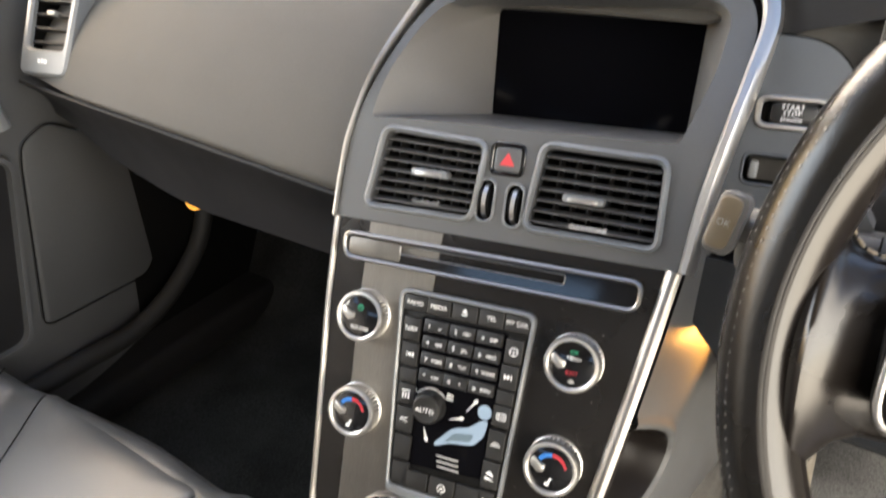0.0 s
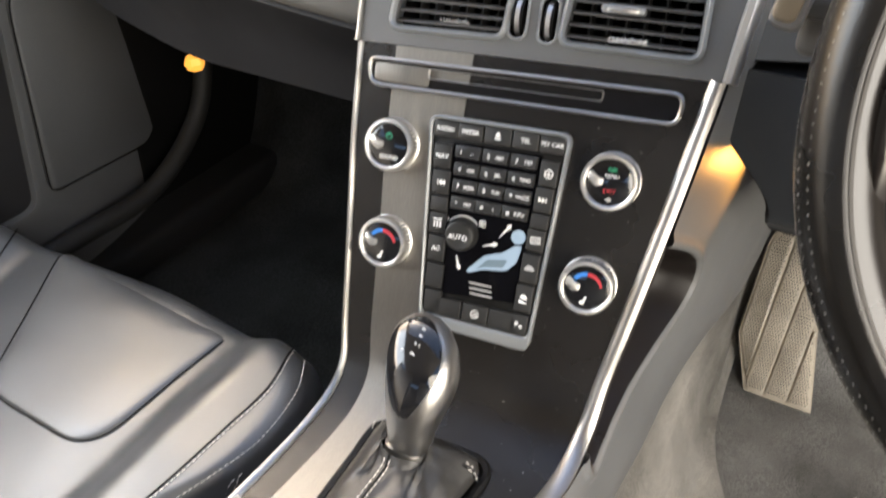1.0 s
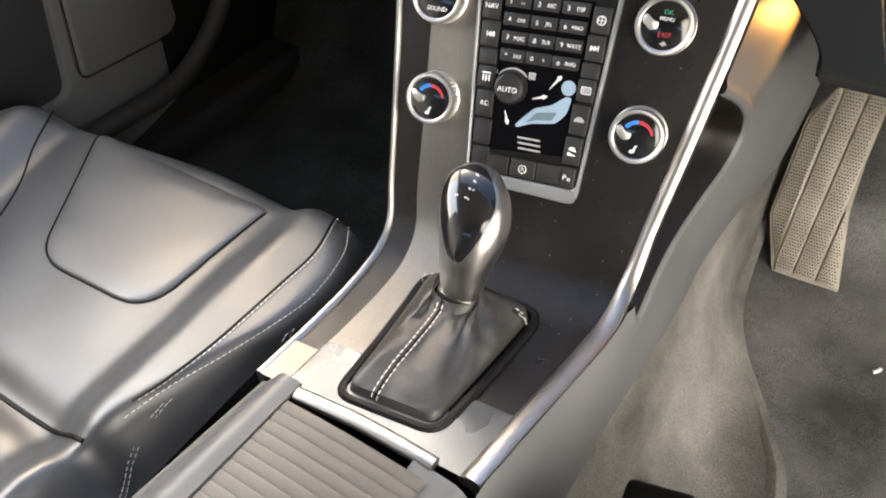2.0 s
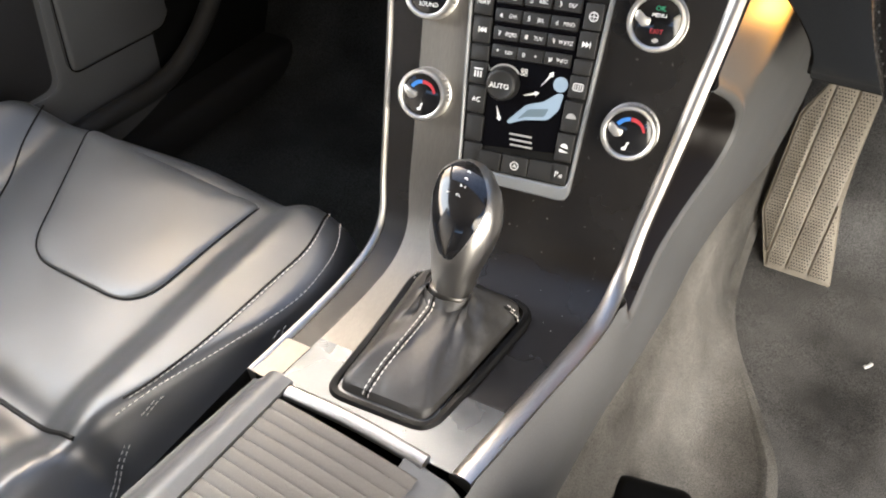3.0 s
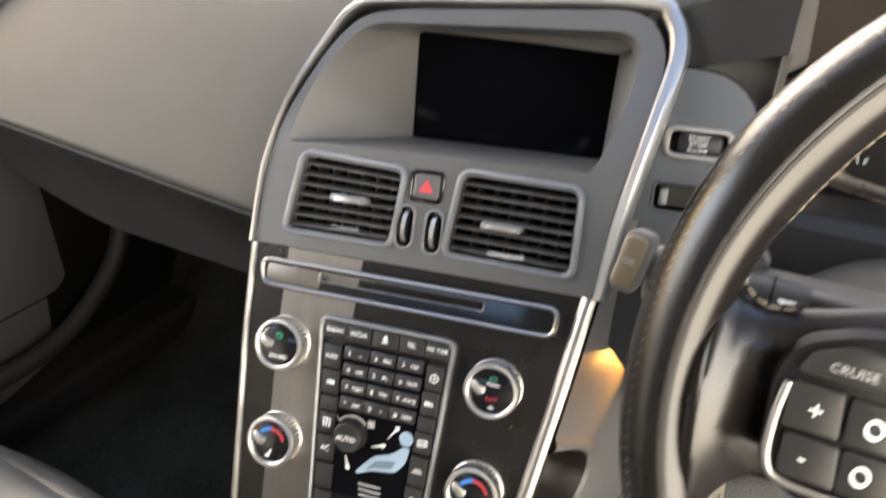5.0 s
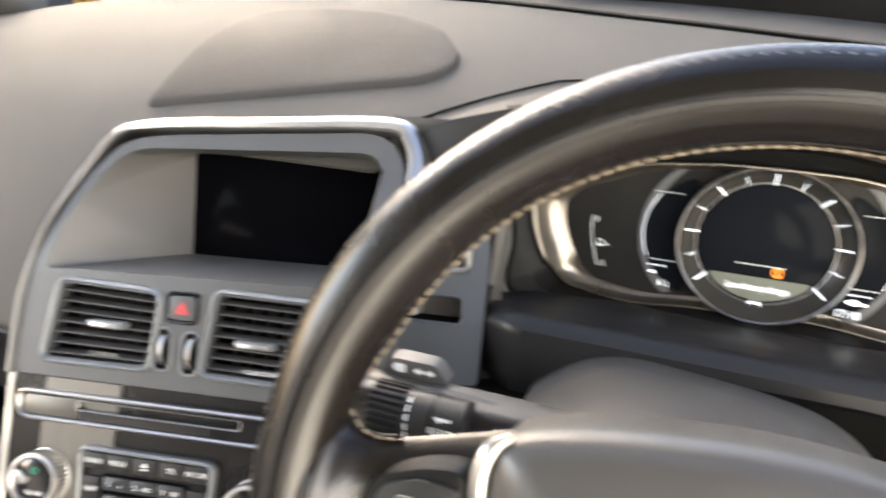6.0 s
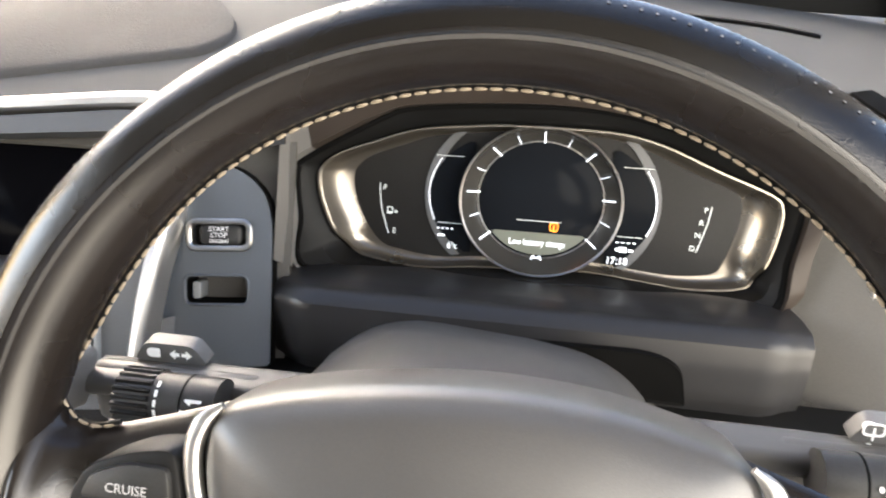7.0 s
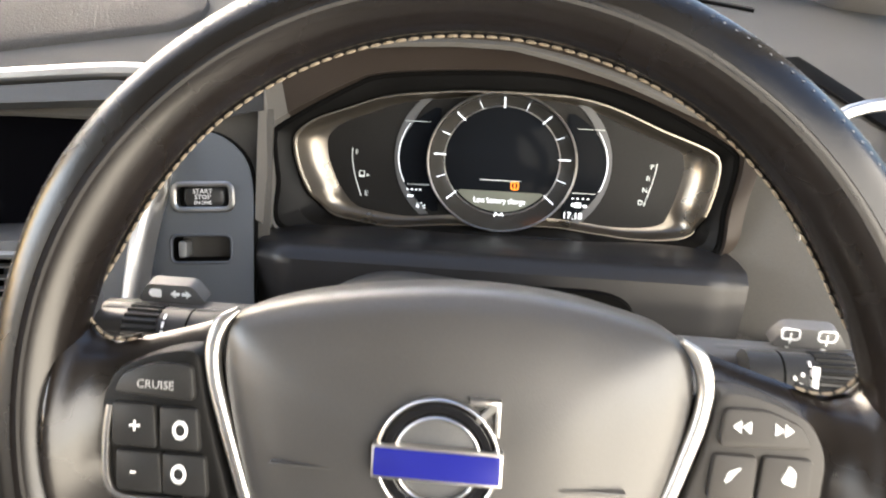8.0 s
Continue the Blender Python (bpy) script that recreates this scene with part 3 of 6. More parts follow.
def key(cx, cy, w, h, words="", size=0.005, mat=None, slant=0.0, squash=0.92):
    out = [(x + slant * (y - cy), y) for x, y in rrect(w, h, 0.0010, 2, cx, cy)]
    k = part("key", plate(out, 0.002, 0.0066, 0.0007), key_black, keypad)
    if words:
        lettering(words, size, cx, cy, 0.0067, mat or print_white, keypad, squash=squash)
    return k


for x, w, words in ((-0.0628, 0.0195, "RADIO"), (-0.0430, 0.0195, "MEDIA"), (-0.0216, 0.0205, ""), (-0.0003, 0.0195, "TEL"), (0.0198, 0.0185, "MY CAR")):
    key(x, -0.0164, w, 0.0122, words, 0.0050)
mark([(-0.0240, -0.0162), (-0.0192, -0.0162), (-0.0216, -0.0128)], 0.0067, print_white, keypad)
mark(rrect(0.0046, 0.0010, 0.0003, 1, -0.0216, -0.0180), 0.0067, print_white, keypad)
edge_l = lambda y: -0.0728 + (-0.0105 - y) * 0.0525
edge_r = lambda y: 0.0292 - (-0.0105 - y) * 0.043
for y, h, words in ((-0.0370, 0.0185, "NAV"), (-0.0570, 0.0185, "prev"), (-0.0740, 0.0115, ""), (-0.0890, 0.0165, "bars"), (-0.1095, 0.0205, "AC"), (-0.1320, 0.0200, ""), (-0.1530, 0.0185, "")):
    x = edge_l(y) + 0.0082
    key(x, y, 0.0142, h, words if words.isupper() else "", 0.0056)
    if words == "prev":
        for k in (0, 1):
            mark([(x + 0.0012 + k * 0.0026, y - 0.0022), (x + 0.0012 + k * 0.0026, y + 0.0022), (x - 0.0014 + k * 0.0026, y)], 0.0067, print_white, keypad)
        mark(rrect(0.0006, 0.0044, 0.0002, 1, x - 0.0020, y), 0.0067, print_white, keypad)
    if words == "bars":
        mark(rrect(0.0074, 0.0011, 0.0004, 1, x, y + 0.0030), 0.0067, print_white, keypad)
        for k in (-1, 0, 1):
            mark(rrect(0.0012, 0.0050, 0.0004, 1, x + k * 0.0024, y - 0.0010), 0.0067, print_white, keypad)
for y, h, kind in ((-0.0375, 0.0185, "round"), (-0.0572, 0.0185, "next"), (-0.0735, 0.0110, ""), (-0.0880, 0.0165, "grid"), (-0.1105, 0.0230, "car"), (-0.1345, 0.0215, "hill"), (-0.1560, 0.0165, "park")):
    x = edge_r(y) - 0.0078
    key(x, y, 0.0136, h)
    if kind == "round":
        part("symbol", ring(disc(0.0034, 20, 1, 1, x, y), disc(0.0027, 20, 1, 1, x, y), 0.006, 0.0068, 0.0001), print_white, keypad)
        mark(rrect(0.0005, 0.006, 0.0002, 1, x, y), 0.0067, print_white, keypad)
        mark(rrect(0.006, 0.0005, 0.0002, 1, x, y), 0.0067, print_white, keypad)
    if kind == "next":
        for k in (0, 1):
            mark([(x - 0.0038 + k * 0.0026, y + 0.0022), (x - 0.0038 + k * 0.0026, y - 0.0022), (x - 0.0012 + k * 0.0026, y)], 0.0067, print_white, keypad)
        mark(rrect(0.0006, 0.0044, 0.0002, 1, x + 0.0020, y), 0.0067, print_white, keypad)
    if kind == "grid":
        part("symbol", ring(rrect(0.0076, 0.0056, 0.001, 2, x, y), rrect(0.0064, 0.0044, 0.0008, 2, x, y), 0.006, 0.0068, 0.0001), print_white, keypad)
        for k in (-1, 0, 1):
            mark(rrect(0.0006, 0.0036, 0.0002, 1, x + k * 0.0018, y), 0.0067, print_white, keypad)
    if kind == "car":
        mark(rounded([(x + 0.0042, y - 0.0012), (x + 0.003, y + 0.001), (x + 0.001, y + 0.0026), (x - 0.002, y + 0.0026), (x - 0.0042, y - 0.0002), (x - 0.0042, y - 0.0014)], 0.0008, 2), 0.0067, print_grey, keypad)
    if kind == "hill":
        mark([(x - 0.0036, y - 0.0036), (x + 0.0036, y - 0.0036), (x - 0.0036, y - 0.001)], 0.0067, print_white, keypad)
        mark(rounded([(x + 0.003, y - 0.0006), (x + 0.001, y + 0.003), (x - 0.002, y + 0.003), (x - 0.0034, y + 0.0008)], 0.0006, 2), 0.0067, print_white, keypad)
    if kind == "park":
        lettering("P", 0.0060, x - 0.0018, y, 0.0067, print_white, keypad)
        for k in (0, 1):
            mark(rrect(0.0006, 0.0022 + 0.001 * k, 0.0002, 1, x + 0.001 + 0.0014 * k, y - 0.0010), 0.0067, print_white, keypad)
rows = (("1", " \u2334", "2", "ABC", "3", "DEF"), ("4", "GHI", "5", "JKL", "6", "MNO"), ("7", "PQRS", "8", "TUV", "9", "WXYZ"), ("*", "FAV", "0", "+", "#", "INFO"))
for r, row in enumerate(rows):
    y = -0.0317 - 0.01305 * r
    for c in range(3):
        x = -0.0432 + 0.0218 * c + 0.0004 * r * (1 - c)
        out = rrect(0.0206, 0.0096, 0.0010, 2, x, y)
        part("key", loft([at(out, 0.002), at(out, 0.0056), [(a, b, 0.0062 + 0.0018 * (b < y)) for a, b in inset(out, 0.0007)]]), key_black, keypad)
        lettering(row[2 * c], 0.0050, x - 0.0050, y - 0.0002, 0.0079, print_white, keypad)
        lettering(row[2 * c + 1].strip() or "_", 0.0042, x + 0.0040, y - 0.0002, 0.0079, print_white, keypad, squash=0.85)
part("climate_display", plate(rounded([(0.0138, -0.0252), (-0.0562, -0.0252), (-0.0520, -0.1455), (0.0118, -0.1405)], 0.002, 3), 0.003, 0.0042, 0.0003), screen_glass, keypad, "black climate display")
dial = part("fan_dial", lathe([(0.0128, 0.004), (0.0126, 0.010), (0.0112, 0.0145), (0.0098, 0.0150), (0.0085, 0.0145)], 48), key_black, keypad, "black fan speed dial")
dial.location = (-0.0395, -0.0945, 0)
lettering("AUTO", 0.0056, -0.0400, -0.0955, 0.0153, print_white, keypad)
arc = [(-0.0395 + 0.0150 * math.cos(radians(a)), -0.0945 + 0.0150 * math.sin(radians(a))) for a in range(40, 146, 7)]
arc_in = [(-0.0395 + 0.0136 * math.cos(radians(a)), -0.0945 + 0.0136 * math.sin(radians(a))) for a in range(145, 39, -7)]
mark(arc + arc_in, 0.0050, print_grey, keypad, "dial_scale")
lettering("0", 0.0050, -0.0535, -0.0845, 0.0045, print_white, keypad)
for dx, dy in ((0, 0), (0.0028, 0), (0, 0.0028), (0.0028, 0.0028)):
    part("symbol", ring(disc(0.0013, 10, 1, 1, -0.0262 + dx, -0.0852 + dy), disc(0.0008, 10, 1, 1, -0.0262 + dx, -0.0852 + dy), 0.004, 0.0046, 0.0001), print_white, keypad)
seat_back = rounded([(0.0085, -0.0950), (0.0062, -0.1080), (-0.0010, -0.1165), (-0.0200, -0.1195), (-0.0310, -0.1245), (-0.0330, -0.1225), (-0.0195, -0.1075), (-0.0060, -0.1030), (0.0035, -0.0950)], 0.003, 3)
mark(seat_back, 0.0044, symbol_blue, keypad, "air_flow_symbol")
mark(rounded([(-0.001, -0.1075), (-0.004, -0.1145), (-0.0180, -0.1165), (-0.0250, -0.1200), (-0.0170, -0.1105)], 0.002, 3), 0.0047, symbol_grey, keypad, "air_flow_symbol")
mark(disc(0.0056, 18, 1, 1.02, 0.0045, -0.0885), 0.0044, symbol_blue, keypad, "air_flow_symbol")


def arrow(x0, y0, x1, y1, head=0.0034):
    d = (Vector((x1, y1)) - Vector((x0, y0))).normalized()
    s = Vector((-d.y, d.x))
    a, b = Vector((x0, y0)), Vector((x1, y1))
    m = b - d * head
    pts = [a + s * 0.0002, m + s * 0.0009, m + s * 0.0022, b, m - s * 0.0022, m - s * 0.0009, a - s * 0.0002]
    mark([tuple(p) for p in pts], 0.0045, print_white, keypad, "arrow")


arrow(-0.0425, -0.1125, -0.0385, -0.1235)
arrow(-0.0225, -0.1008, -0.0105, -0.0970)
arrow(-0.0100, -0.0915, -0.0020, -0.0800)
for k in range(3):
    mark(rrect(0.0185, 0.0014, 0.0004, 1, -0.0200 + 0.0008 * k, -0.1318 - 0.0042 * k), 0.0044, print_grey, keypad, "vent_line")
for x in (-0.0435, -0.0208, 0.0012):
    key(x, -0.1560, 0.0212, 0.0150)
part("symbol", ring(disc(0.0034, 20, 1, 1, -0.0208, -0.1562), disc(0.0028, 20, 1, 1, -0.0208, -0.1562), 0.006, 0.0068, 0.0001), print_white, keypad)
lettering("A", 0.0046, -0.0208, -0.1563, 0.0067, print_white, keypad)
part("keypad_chin", plate(rounded([(0.0238, -0.1652), (-0.0662, -0.1642), (-0.0660, -0.1728), (0.0242, -0.1760)], 0.003, 4), 0.002, 0.0068, 0.001), stack_light, keypad)


def knob(cx, cy, kind):
    k = part("rotary_knob", lathe([(0.0208, -0.001), (0.0208, 0.0015), (0.0206, 0.0020), (0.0206, 0.0120), (0.0203, 0.0126), (0.0203, 0.0146), (0.0194, 0.0160), (0.0176, 0.0162), (0.0166, 0.0154), (0.0163, 0.0134)], 76, (2, 3, 0.0016)),
             knob_silver, console, "knurled silver rotary knob with a black face")
    k.location = (cx, cy, 0)
    part("knob_face", plate(disc(0.0165, 40), 0.009, 0.0140, 0.0004), black_gloss, k, "glossy black knob face")
    part("pointer", plate(rounded([(-0.0040, 0.0022), (-0.0080, 0.0030), (-0.0130, 0.0072), (-0.0152, 0.0056), (-0.0154, 0.0012), (-0.0095, -0.0040), (-0.0045, -0.0028)], 0.0015, 3), 0.0139, 0.0160, 0.0008), knob_silver, k)
    z = 0.0142
    if kind == "temp":
        n = 14
        for name, a0, a1, mat in (("blue_arc", 148, 92, print_blue), ("red_arc", 90, 12, print_red)):
            o = [(0.0118 * math.cos(radians(a0 + (a1 - a0) * i / n)), 0.0118 * math.sin(radians(a0 + (a1 - a0) * i / n))) for i in range(n + 1)]
            w = (lambda i: 0.0030) if name == "blue_arc" else (lambda i: 0.0030 - 0.0012 * i / n)
            q = [((0.0118 - w(i)) * math.cos(radians(a0 + (a1 - a0) * i / n)), (0.0118 - w(i)) * math.sin(radians(a0 + (a1 - a0) * i / n))) for i in range(n, -1, -1)]
            mark(o + q, z, mat, k, name)
        mark(rounded([(0.0022, -0.0065), (0.0008, -0.0090), (0.0004, -0.0125), (-0.0030, -0.0125), (-0.0030, -0.0105), (-0.0008, -0.0100), (0.0002, -0.0065)], 0.0006, 2), z, print_white, k, "seat_symbol")
    elif kind == "sound":
        part("symbol", ring(disc(0.0026, 16, 1, 1, 0, 0.0070), disc(0.0020, 16, 1, 1, 0, 0.0070), z - 0.0003, z + 0.0002, 0.0001), print_green, k)
        mark(rrect(0.0006, 0.0036, 0.0002, 1, 0, 0.0086), z, print_green, k)
        lettering("SOUND", 0.0046, 0.0010, -0.0095, z, print_white, k)
    else:
        lettering("OK", 0.0046, 0.0010, 0.0090, z, print_green, k)
        lettering("MENU", 0.0037, 0.0010, 0.0045, z, print_white, k)
        lettering("EXIT", 0.0045, 0.0010, -0.0062, z, print_red, k)
        mark([(-0.0014, -0.0120), (0.0018, -0.0100), (0.0018, -0.0110), (0.0034, -0.0110), (0.0034, -0.0130), (0.0018, -0.0130), (0.0018, -0.0140)], z, print_grey, k)
    return k


knob(-0.1054, -0.0346, "sound")
knob(0.0648, -0.0353, "menu")
knob(-0.1026, -0.1124, "temp")
knob(0.0616, -0.1136, "temp")

# fine dust on the black faces
rnd = random.Random(21)
bm = bmesh.new()
for k in range(70):
    i, f = rnd.uniform(2, 53), rnd.uniform(0.36, 0.98)
    p = across(int(i), f, 0.0004)
    r = rnd.uniform(0.00018, 0.0005)
    ring_ = [bm.verts.new(p + Vector((r * math.cos(w) * rnd.uniform(0.6, 1.2), r * math.sin(w), 0.0001))) for w in (0, 1.26, 2.51, 3.77, 5.03)]
    bm.faces.new(ring_)
tagged(part("dust_specks", bm, print_grey, console, smooth=0), "fine pale dust specks", kind="stuff")

# ---- tunnel ----
tunnel = thing("tunnel_console", pose(0, 0, 0), "dark plastic tunnel between the seats with a ribbed roller cover", "car console")
cover_left = lambda y: -0.0224 - 0.049 * (0.068 - y)
cover_base = part("roller_cover", sheet(lambda s, t: (cover_left(-0.20 + 0.268 * s) + 0.0015 + (0.104 + 0.010 * (1 - s)) * t, -0.20 + 0.268 * s, 0.3150), 8, 4, 0.003), black_matte, tunnel, "grey-brown ribbed roller cover")
slat = loft([[(x, 0.0042 * math.cos(w), -0.0001 + 0.0005 * math.sin(w) + 0.0025 * math.sin(math.pi * x / 0.112)) for w in (0.0, 0.5, 1.05, 1.57, 2.09, 2.64, 3.14)] for x in (0.0, 0.028, 0.056, 0.084, 0.112)], closed=False)
first = part("slat", slat, tambour_mat, cover_base)
first.location = (cover_left(0.063) + 0.0005, 0.063, 0.3195)
for k in range(1, 31):
    y = 0.063 - 0.0085 * k
    more = new("slat", first.data)
    more.parent = cover_base
    more.location = (cover_left(y) + 0.0005, y, 0.3195 - 0.00004 * k)
bar = sweep(curve([(-0.0210, 0.0750, 0.3175), (0.033, 0.0788, 0.3190), (0.0875, 0.0795, 0.3175)], 12), [(a * 1.0, b) for a, b in rrect(0.0105, 0.0075, 0.0034, 4)])
part("silver_bar", bar, satin_silver, tunnel, "polished silver bar in front of the cover")


def ledge_left(s, t):
    y = -0.22 + 0.302 * s
    a, b = -0.0680 - 0.10 * (0.07 - y), cover_left(y) - 0.001
    return (a + (b - a) * t, y, 0.286 + 0.031 * smooth_step(t * 1.25) + 0.0015 * math.sin(math.pi * t))


part("ledge_left", sheet(ledge_left, 20, 18, 0.004), stack_grey, tunnel)
part("ledge_right", sheet(lambda s, t: (0.0745 + 0.0410 * t, -0.22 + 0.296 * s, 0.316 - 0.006 * t - 0.012 * smooth_step((t - 0.7) * 3.3)), 20, 14, 0.004), stack_grey, tunnel)

# flanks of the tunnel: plastic that follows the rails down to the carpet
EDGE = [(0.186, 0.760, 0.480), (0.186, 0.735, 0.330), (0.182, 0.712, 0.235), (0.172, 0.665, 0.172), (0.157, 0.590, 0.160), (0.1500, 0.495, 0.165), (0.150, 0.410, 0.165), (0.1440, 0.300, 0.160), (0.141, 0.240, 0.160), (0.141, 0.10, 0.16), (0.141, -0.10, 0.16), (0.141, -0.22, 0.16)]
POCKET = rounded([(0.285, 0.268), (0.335, 0.287), (0.390, 0.310), (0.438, 0.332), (0.453, 0.352), (0.450, 0.372), (0.425, 0.397), (0.370, 0.437), (0.300, 0.440)], 0.012, 4)


def inside(y, z, poly):
    """How far a point lies inside an outline (negative: outside)."""
    hit, near = False, 9.0
    for k in range(len(poly)):
        (y0, z0), (y1, z1) = poly[k - 1], poly[k]
        if (z0 > z) != (z1 > z) and y < y0 + (z - z0) / (z1 - z0) * (y1 - y0):
            hit = not hit
        a, b, p = Vector((y0, z0)), Vector((y1, z1)), Vector((y, z))
        f = max(0.0, min(1.0, (p - a).dot(b - a) / max(1e-9, (b - a).length_squared)))
        near = min(near, (p - a.lerp(b, f)).length)
    return near if hit else -near


def flank_right():
    tops = [M_STACK @ (p + Vector((0.0045, 0, -0.0075 + 0.0045 * smooth_step((k - 25) / 20)))) for k, p in enumerate(RAIL_R)]
    tops = [Vector((tops[0].x + 0.002, tops[0].y + 0.03, tops[0].z + 0.05))] + tops + [Vector((0.1145, -0.06, 0.303)), Vector((0.1145, -0.22, 0.303))]
    ni, nj = 481, 151
    f = np.linspace(0, 1, nj)[None, :, None]
    up, low = np.array([list(p) for p in curve(tops[::4] + [tops[-1]], ni)])[:, None, :], np.array([list(p) for p in curve(EDGE, ni)])[:, None, :]
    grid = up * (1 - f) + low * f
    grid[:, :, 0] += 0.007 * np.sin(np.pi * f[:, :, 0])
    plain = grid.copy()
    y, z = grid[:, :, 1], grid[:, :, 2]
    near, hit = np.full(y.shape, 9.0), np.zeros(y.shape, bool)
    for (y0, z0), (y1, z1) in zip(POCKET[-1:] + POCKET[:-1], POCKET):
        if abs(z1 - z0) > 1e-9:
            hit ^= ((z0 > z) != (z1 > z)) & (y < y0 + (z - z0) / (z1 - z0) * (y1 - y0))
        g = np.clip(((y - y0) * (y1 - y0) + (z - z0) * (z1 - z0)) / max(1e-9, (y1 - y0) ** 2 + (z1 - z0) ** 2), 0, 1)
        near = np.minimum(near, np.hypot(y - y0 - g * (y1 - y0), z - z0 - g * (z1 - z0)))
    d = np.where(hit, near, -near)
    e = np.clip((d + 0.001) / 0.010, 0, 1)
    grid[:, :, 0] += 0.003 * np.exp(-((d + 0.004) / 0.005) ** 2) - 0.036 * e * e * (3 - 2 * e)
    me = bpy.data.meshes.new("flank")
    me.from_pydata([tuple(map(float, p)) for p in grid.reshape(-1, 3)], [], [(i * nj + j, i * nj + j + 1, i * nj + nj + j + 1, i * nj + nj + j) for i in range(ni - 1) for j in range(nj - 1)])
    bm = bmesh.new()
    bm.from_mesh(me)
    bpy.data.meshes.remove(me)
    part("flank", bm, flank_grey, tunnel, "dusty grey side panel of the tunnel")
    # the recess gets a brown lining, coloured darker still for the shade in it
    order = np.argsort(up[:, 0, 1])
    ys, zs = up[order, 0, 1], up[order, 0, 2]
    flat = plain.reshape(-1, 3)
    rim = resampled(POCKET, 160)
    cy, cz = sum(p[0] for p in rim) / 160, sum(p[1] for p in rim) / 160
    loops = []
    for edge, k in ((0.0006, 1.0), (0.002, 1.0), (0.004, 1.0), (0.006, 1.0), (0.009, 1.0), (0.012, 1.0), (0.012, 0.8), (0.012, 0.55), (0.012, 0.3)):
        deep = 0.036 * smooth_step((edge + 0.001) / 0.010)
        loop = []
        for y, z in inset(rim, edge):
            y, z = cy + (y - cy) * k, cz + (z - cz) * k
            z = min(z, float(np.interp(y, ys, zs)) - 0.003)
            at_ = int(np.argmin((flat[:, 1] - y) ** 2 + (flat[:, 2] - z) ** 2))
            loop.append((float(flat[at_, 0]) - deep + 0.0016, y, z))
        loops.append(loop)
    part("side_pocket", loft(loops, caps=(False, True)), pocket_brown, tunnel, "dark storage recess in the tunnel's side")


flank_right()
world_l = [M_STACK @ (p + Vector((-0.004, 0, -0.012))) for p in RAIL_L]
world_l.append(Vector((world_l[-1].x, -0.22, world_l[-1].z)))
rows = []
for k, p in enumerate(world_l):
    i = k / (len(world_l) - 1)
    low = Vector((-0.165 + 0.05 * i, p.y + 0.10 * (1 - i), 0.10 - 0.08 * i))
    rows.append([p.lerp(low, j / 8) + Vector((-0.004 * math.sin(math.pi * j / 8), 0, 0)) for j in range(9)])
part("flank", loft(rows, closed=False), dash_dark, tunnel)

# ---- gear lever ----
gear = thing("gear_lever", pose(0, 0, 0), "automatic gear lever with silver grip and black leather boot", "gear lever")
base = rounded([(0.0800, 0.2430), (-0.0240, 0.2330), (-0.0110, 0.0975), (0.0710, 0.1050)], [0.020, 0.016, 0.014, 0.014], 6)
base = resampled(base, 84)


def deck(x, y):
    """Height of the tunnel's face round the gear lever above the front of the boot."""
    f = (x + 0.076) / 0.195
    left = np.interp(y, (0.085, 0.15, 0.20, 0.24), (0.2900, 0.2860, 0.2845, 0.2885))
    right = np.interp(y, (0.085, 0.165, 0.222, 0.262), (0.3080, 0.2950, 0.2890, 0.2890))
    return float(left + (right - left) * f) - 0.2875


def laid(pts, z):
    return [(p[0], p[1], z + deck(p[0], p[1])) for p in pts]


part("boot_frame", loft([laid(inset(base, -0.003), 0.283), laid(inset(base, -0.003), 0.2895), laid(inset(base, -0.001), 0.2915), laid(inset(base, 0.003), 0.2910), laid(inset(base, 0.006), 0.283)], caps=(False, True)), black_matte, gear)
BOOT = [(0.0, 0.2895, 1.0), (0.05, 0.2955, 0.985), (0.12, 0.2995, 0.91), (0.24, 0.3040, 0.79), (0.42, 0.3075, 0.60), (0.66, 0.3095, 0.42), (0.86, 0.3110, 0.30), (1.0, 0.3180, 0.26)]
inner_base = inset(base, 0.006)
cb = Vector((sum(p[0] for p in inner_base) / len(inner_base), sum(p[1] for p in inner_base) / len(inner_base)))
top_c = Vector((0.0215, 0.2130))
loops = []
rnd = random.Random(4)
for f, z, k in BOOT:
    c = cb.lerp(top_c, f)
    loop = []
    for j, (x, y) in enumerate(inner_base):
        d = Vector((x, y)) - cb
        r = Vector((0.02 * d.normalized().x, 0.018 * d.normalized().y))
        q = d * k if f < 0.99 else r
        q = q.lerp(r, smooth_step(f) * 0.9)
        a = math.atan2(d.y, d.x)
        fold = (1 - 0.7 * f) * 0.0016 * math.sin(3 * a + 5 * f + 1.0) * math.sin(math.pi * f) + (1 - 0.7 * f) * 0.0013 * math.sin(7 * a - 9 * f) * math.sin(math.pi * f) + 0.0005 * math.sin(13 * a + 14 * f) * math.sin(math.pi * f)
        loop.append((c.x + q.x + fold, c.y + q.y, z + deck(x, y) * (1 - f) + fold * 1.3 + 0.010 * math.sin(math.pi * min(1, f * 1.05)) * smooth_step((y - 0.12) / 0.1)))
    loops.append(loop)
fine = []
for a, b in zip(loops, loops[1:]):
    for k in range(3):
        fine.append([Vector(p).lerp(Vector(q), k / 3) for p, q in zip(a, b)])
fine.append([Vector(p) for p in loops[-1]])
part("boot", loft(fine, caps=(False, False)), leather_boot, gear, "creased black leather boot")
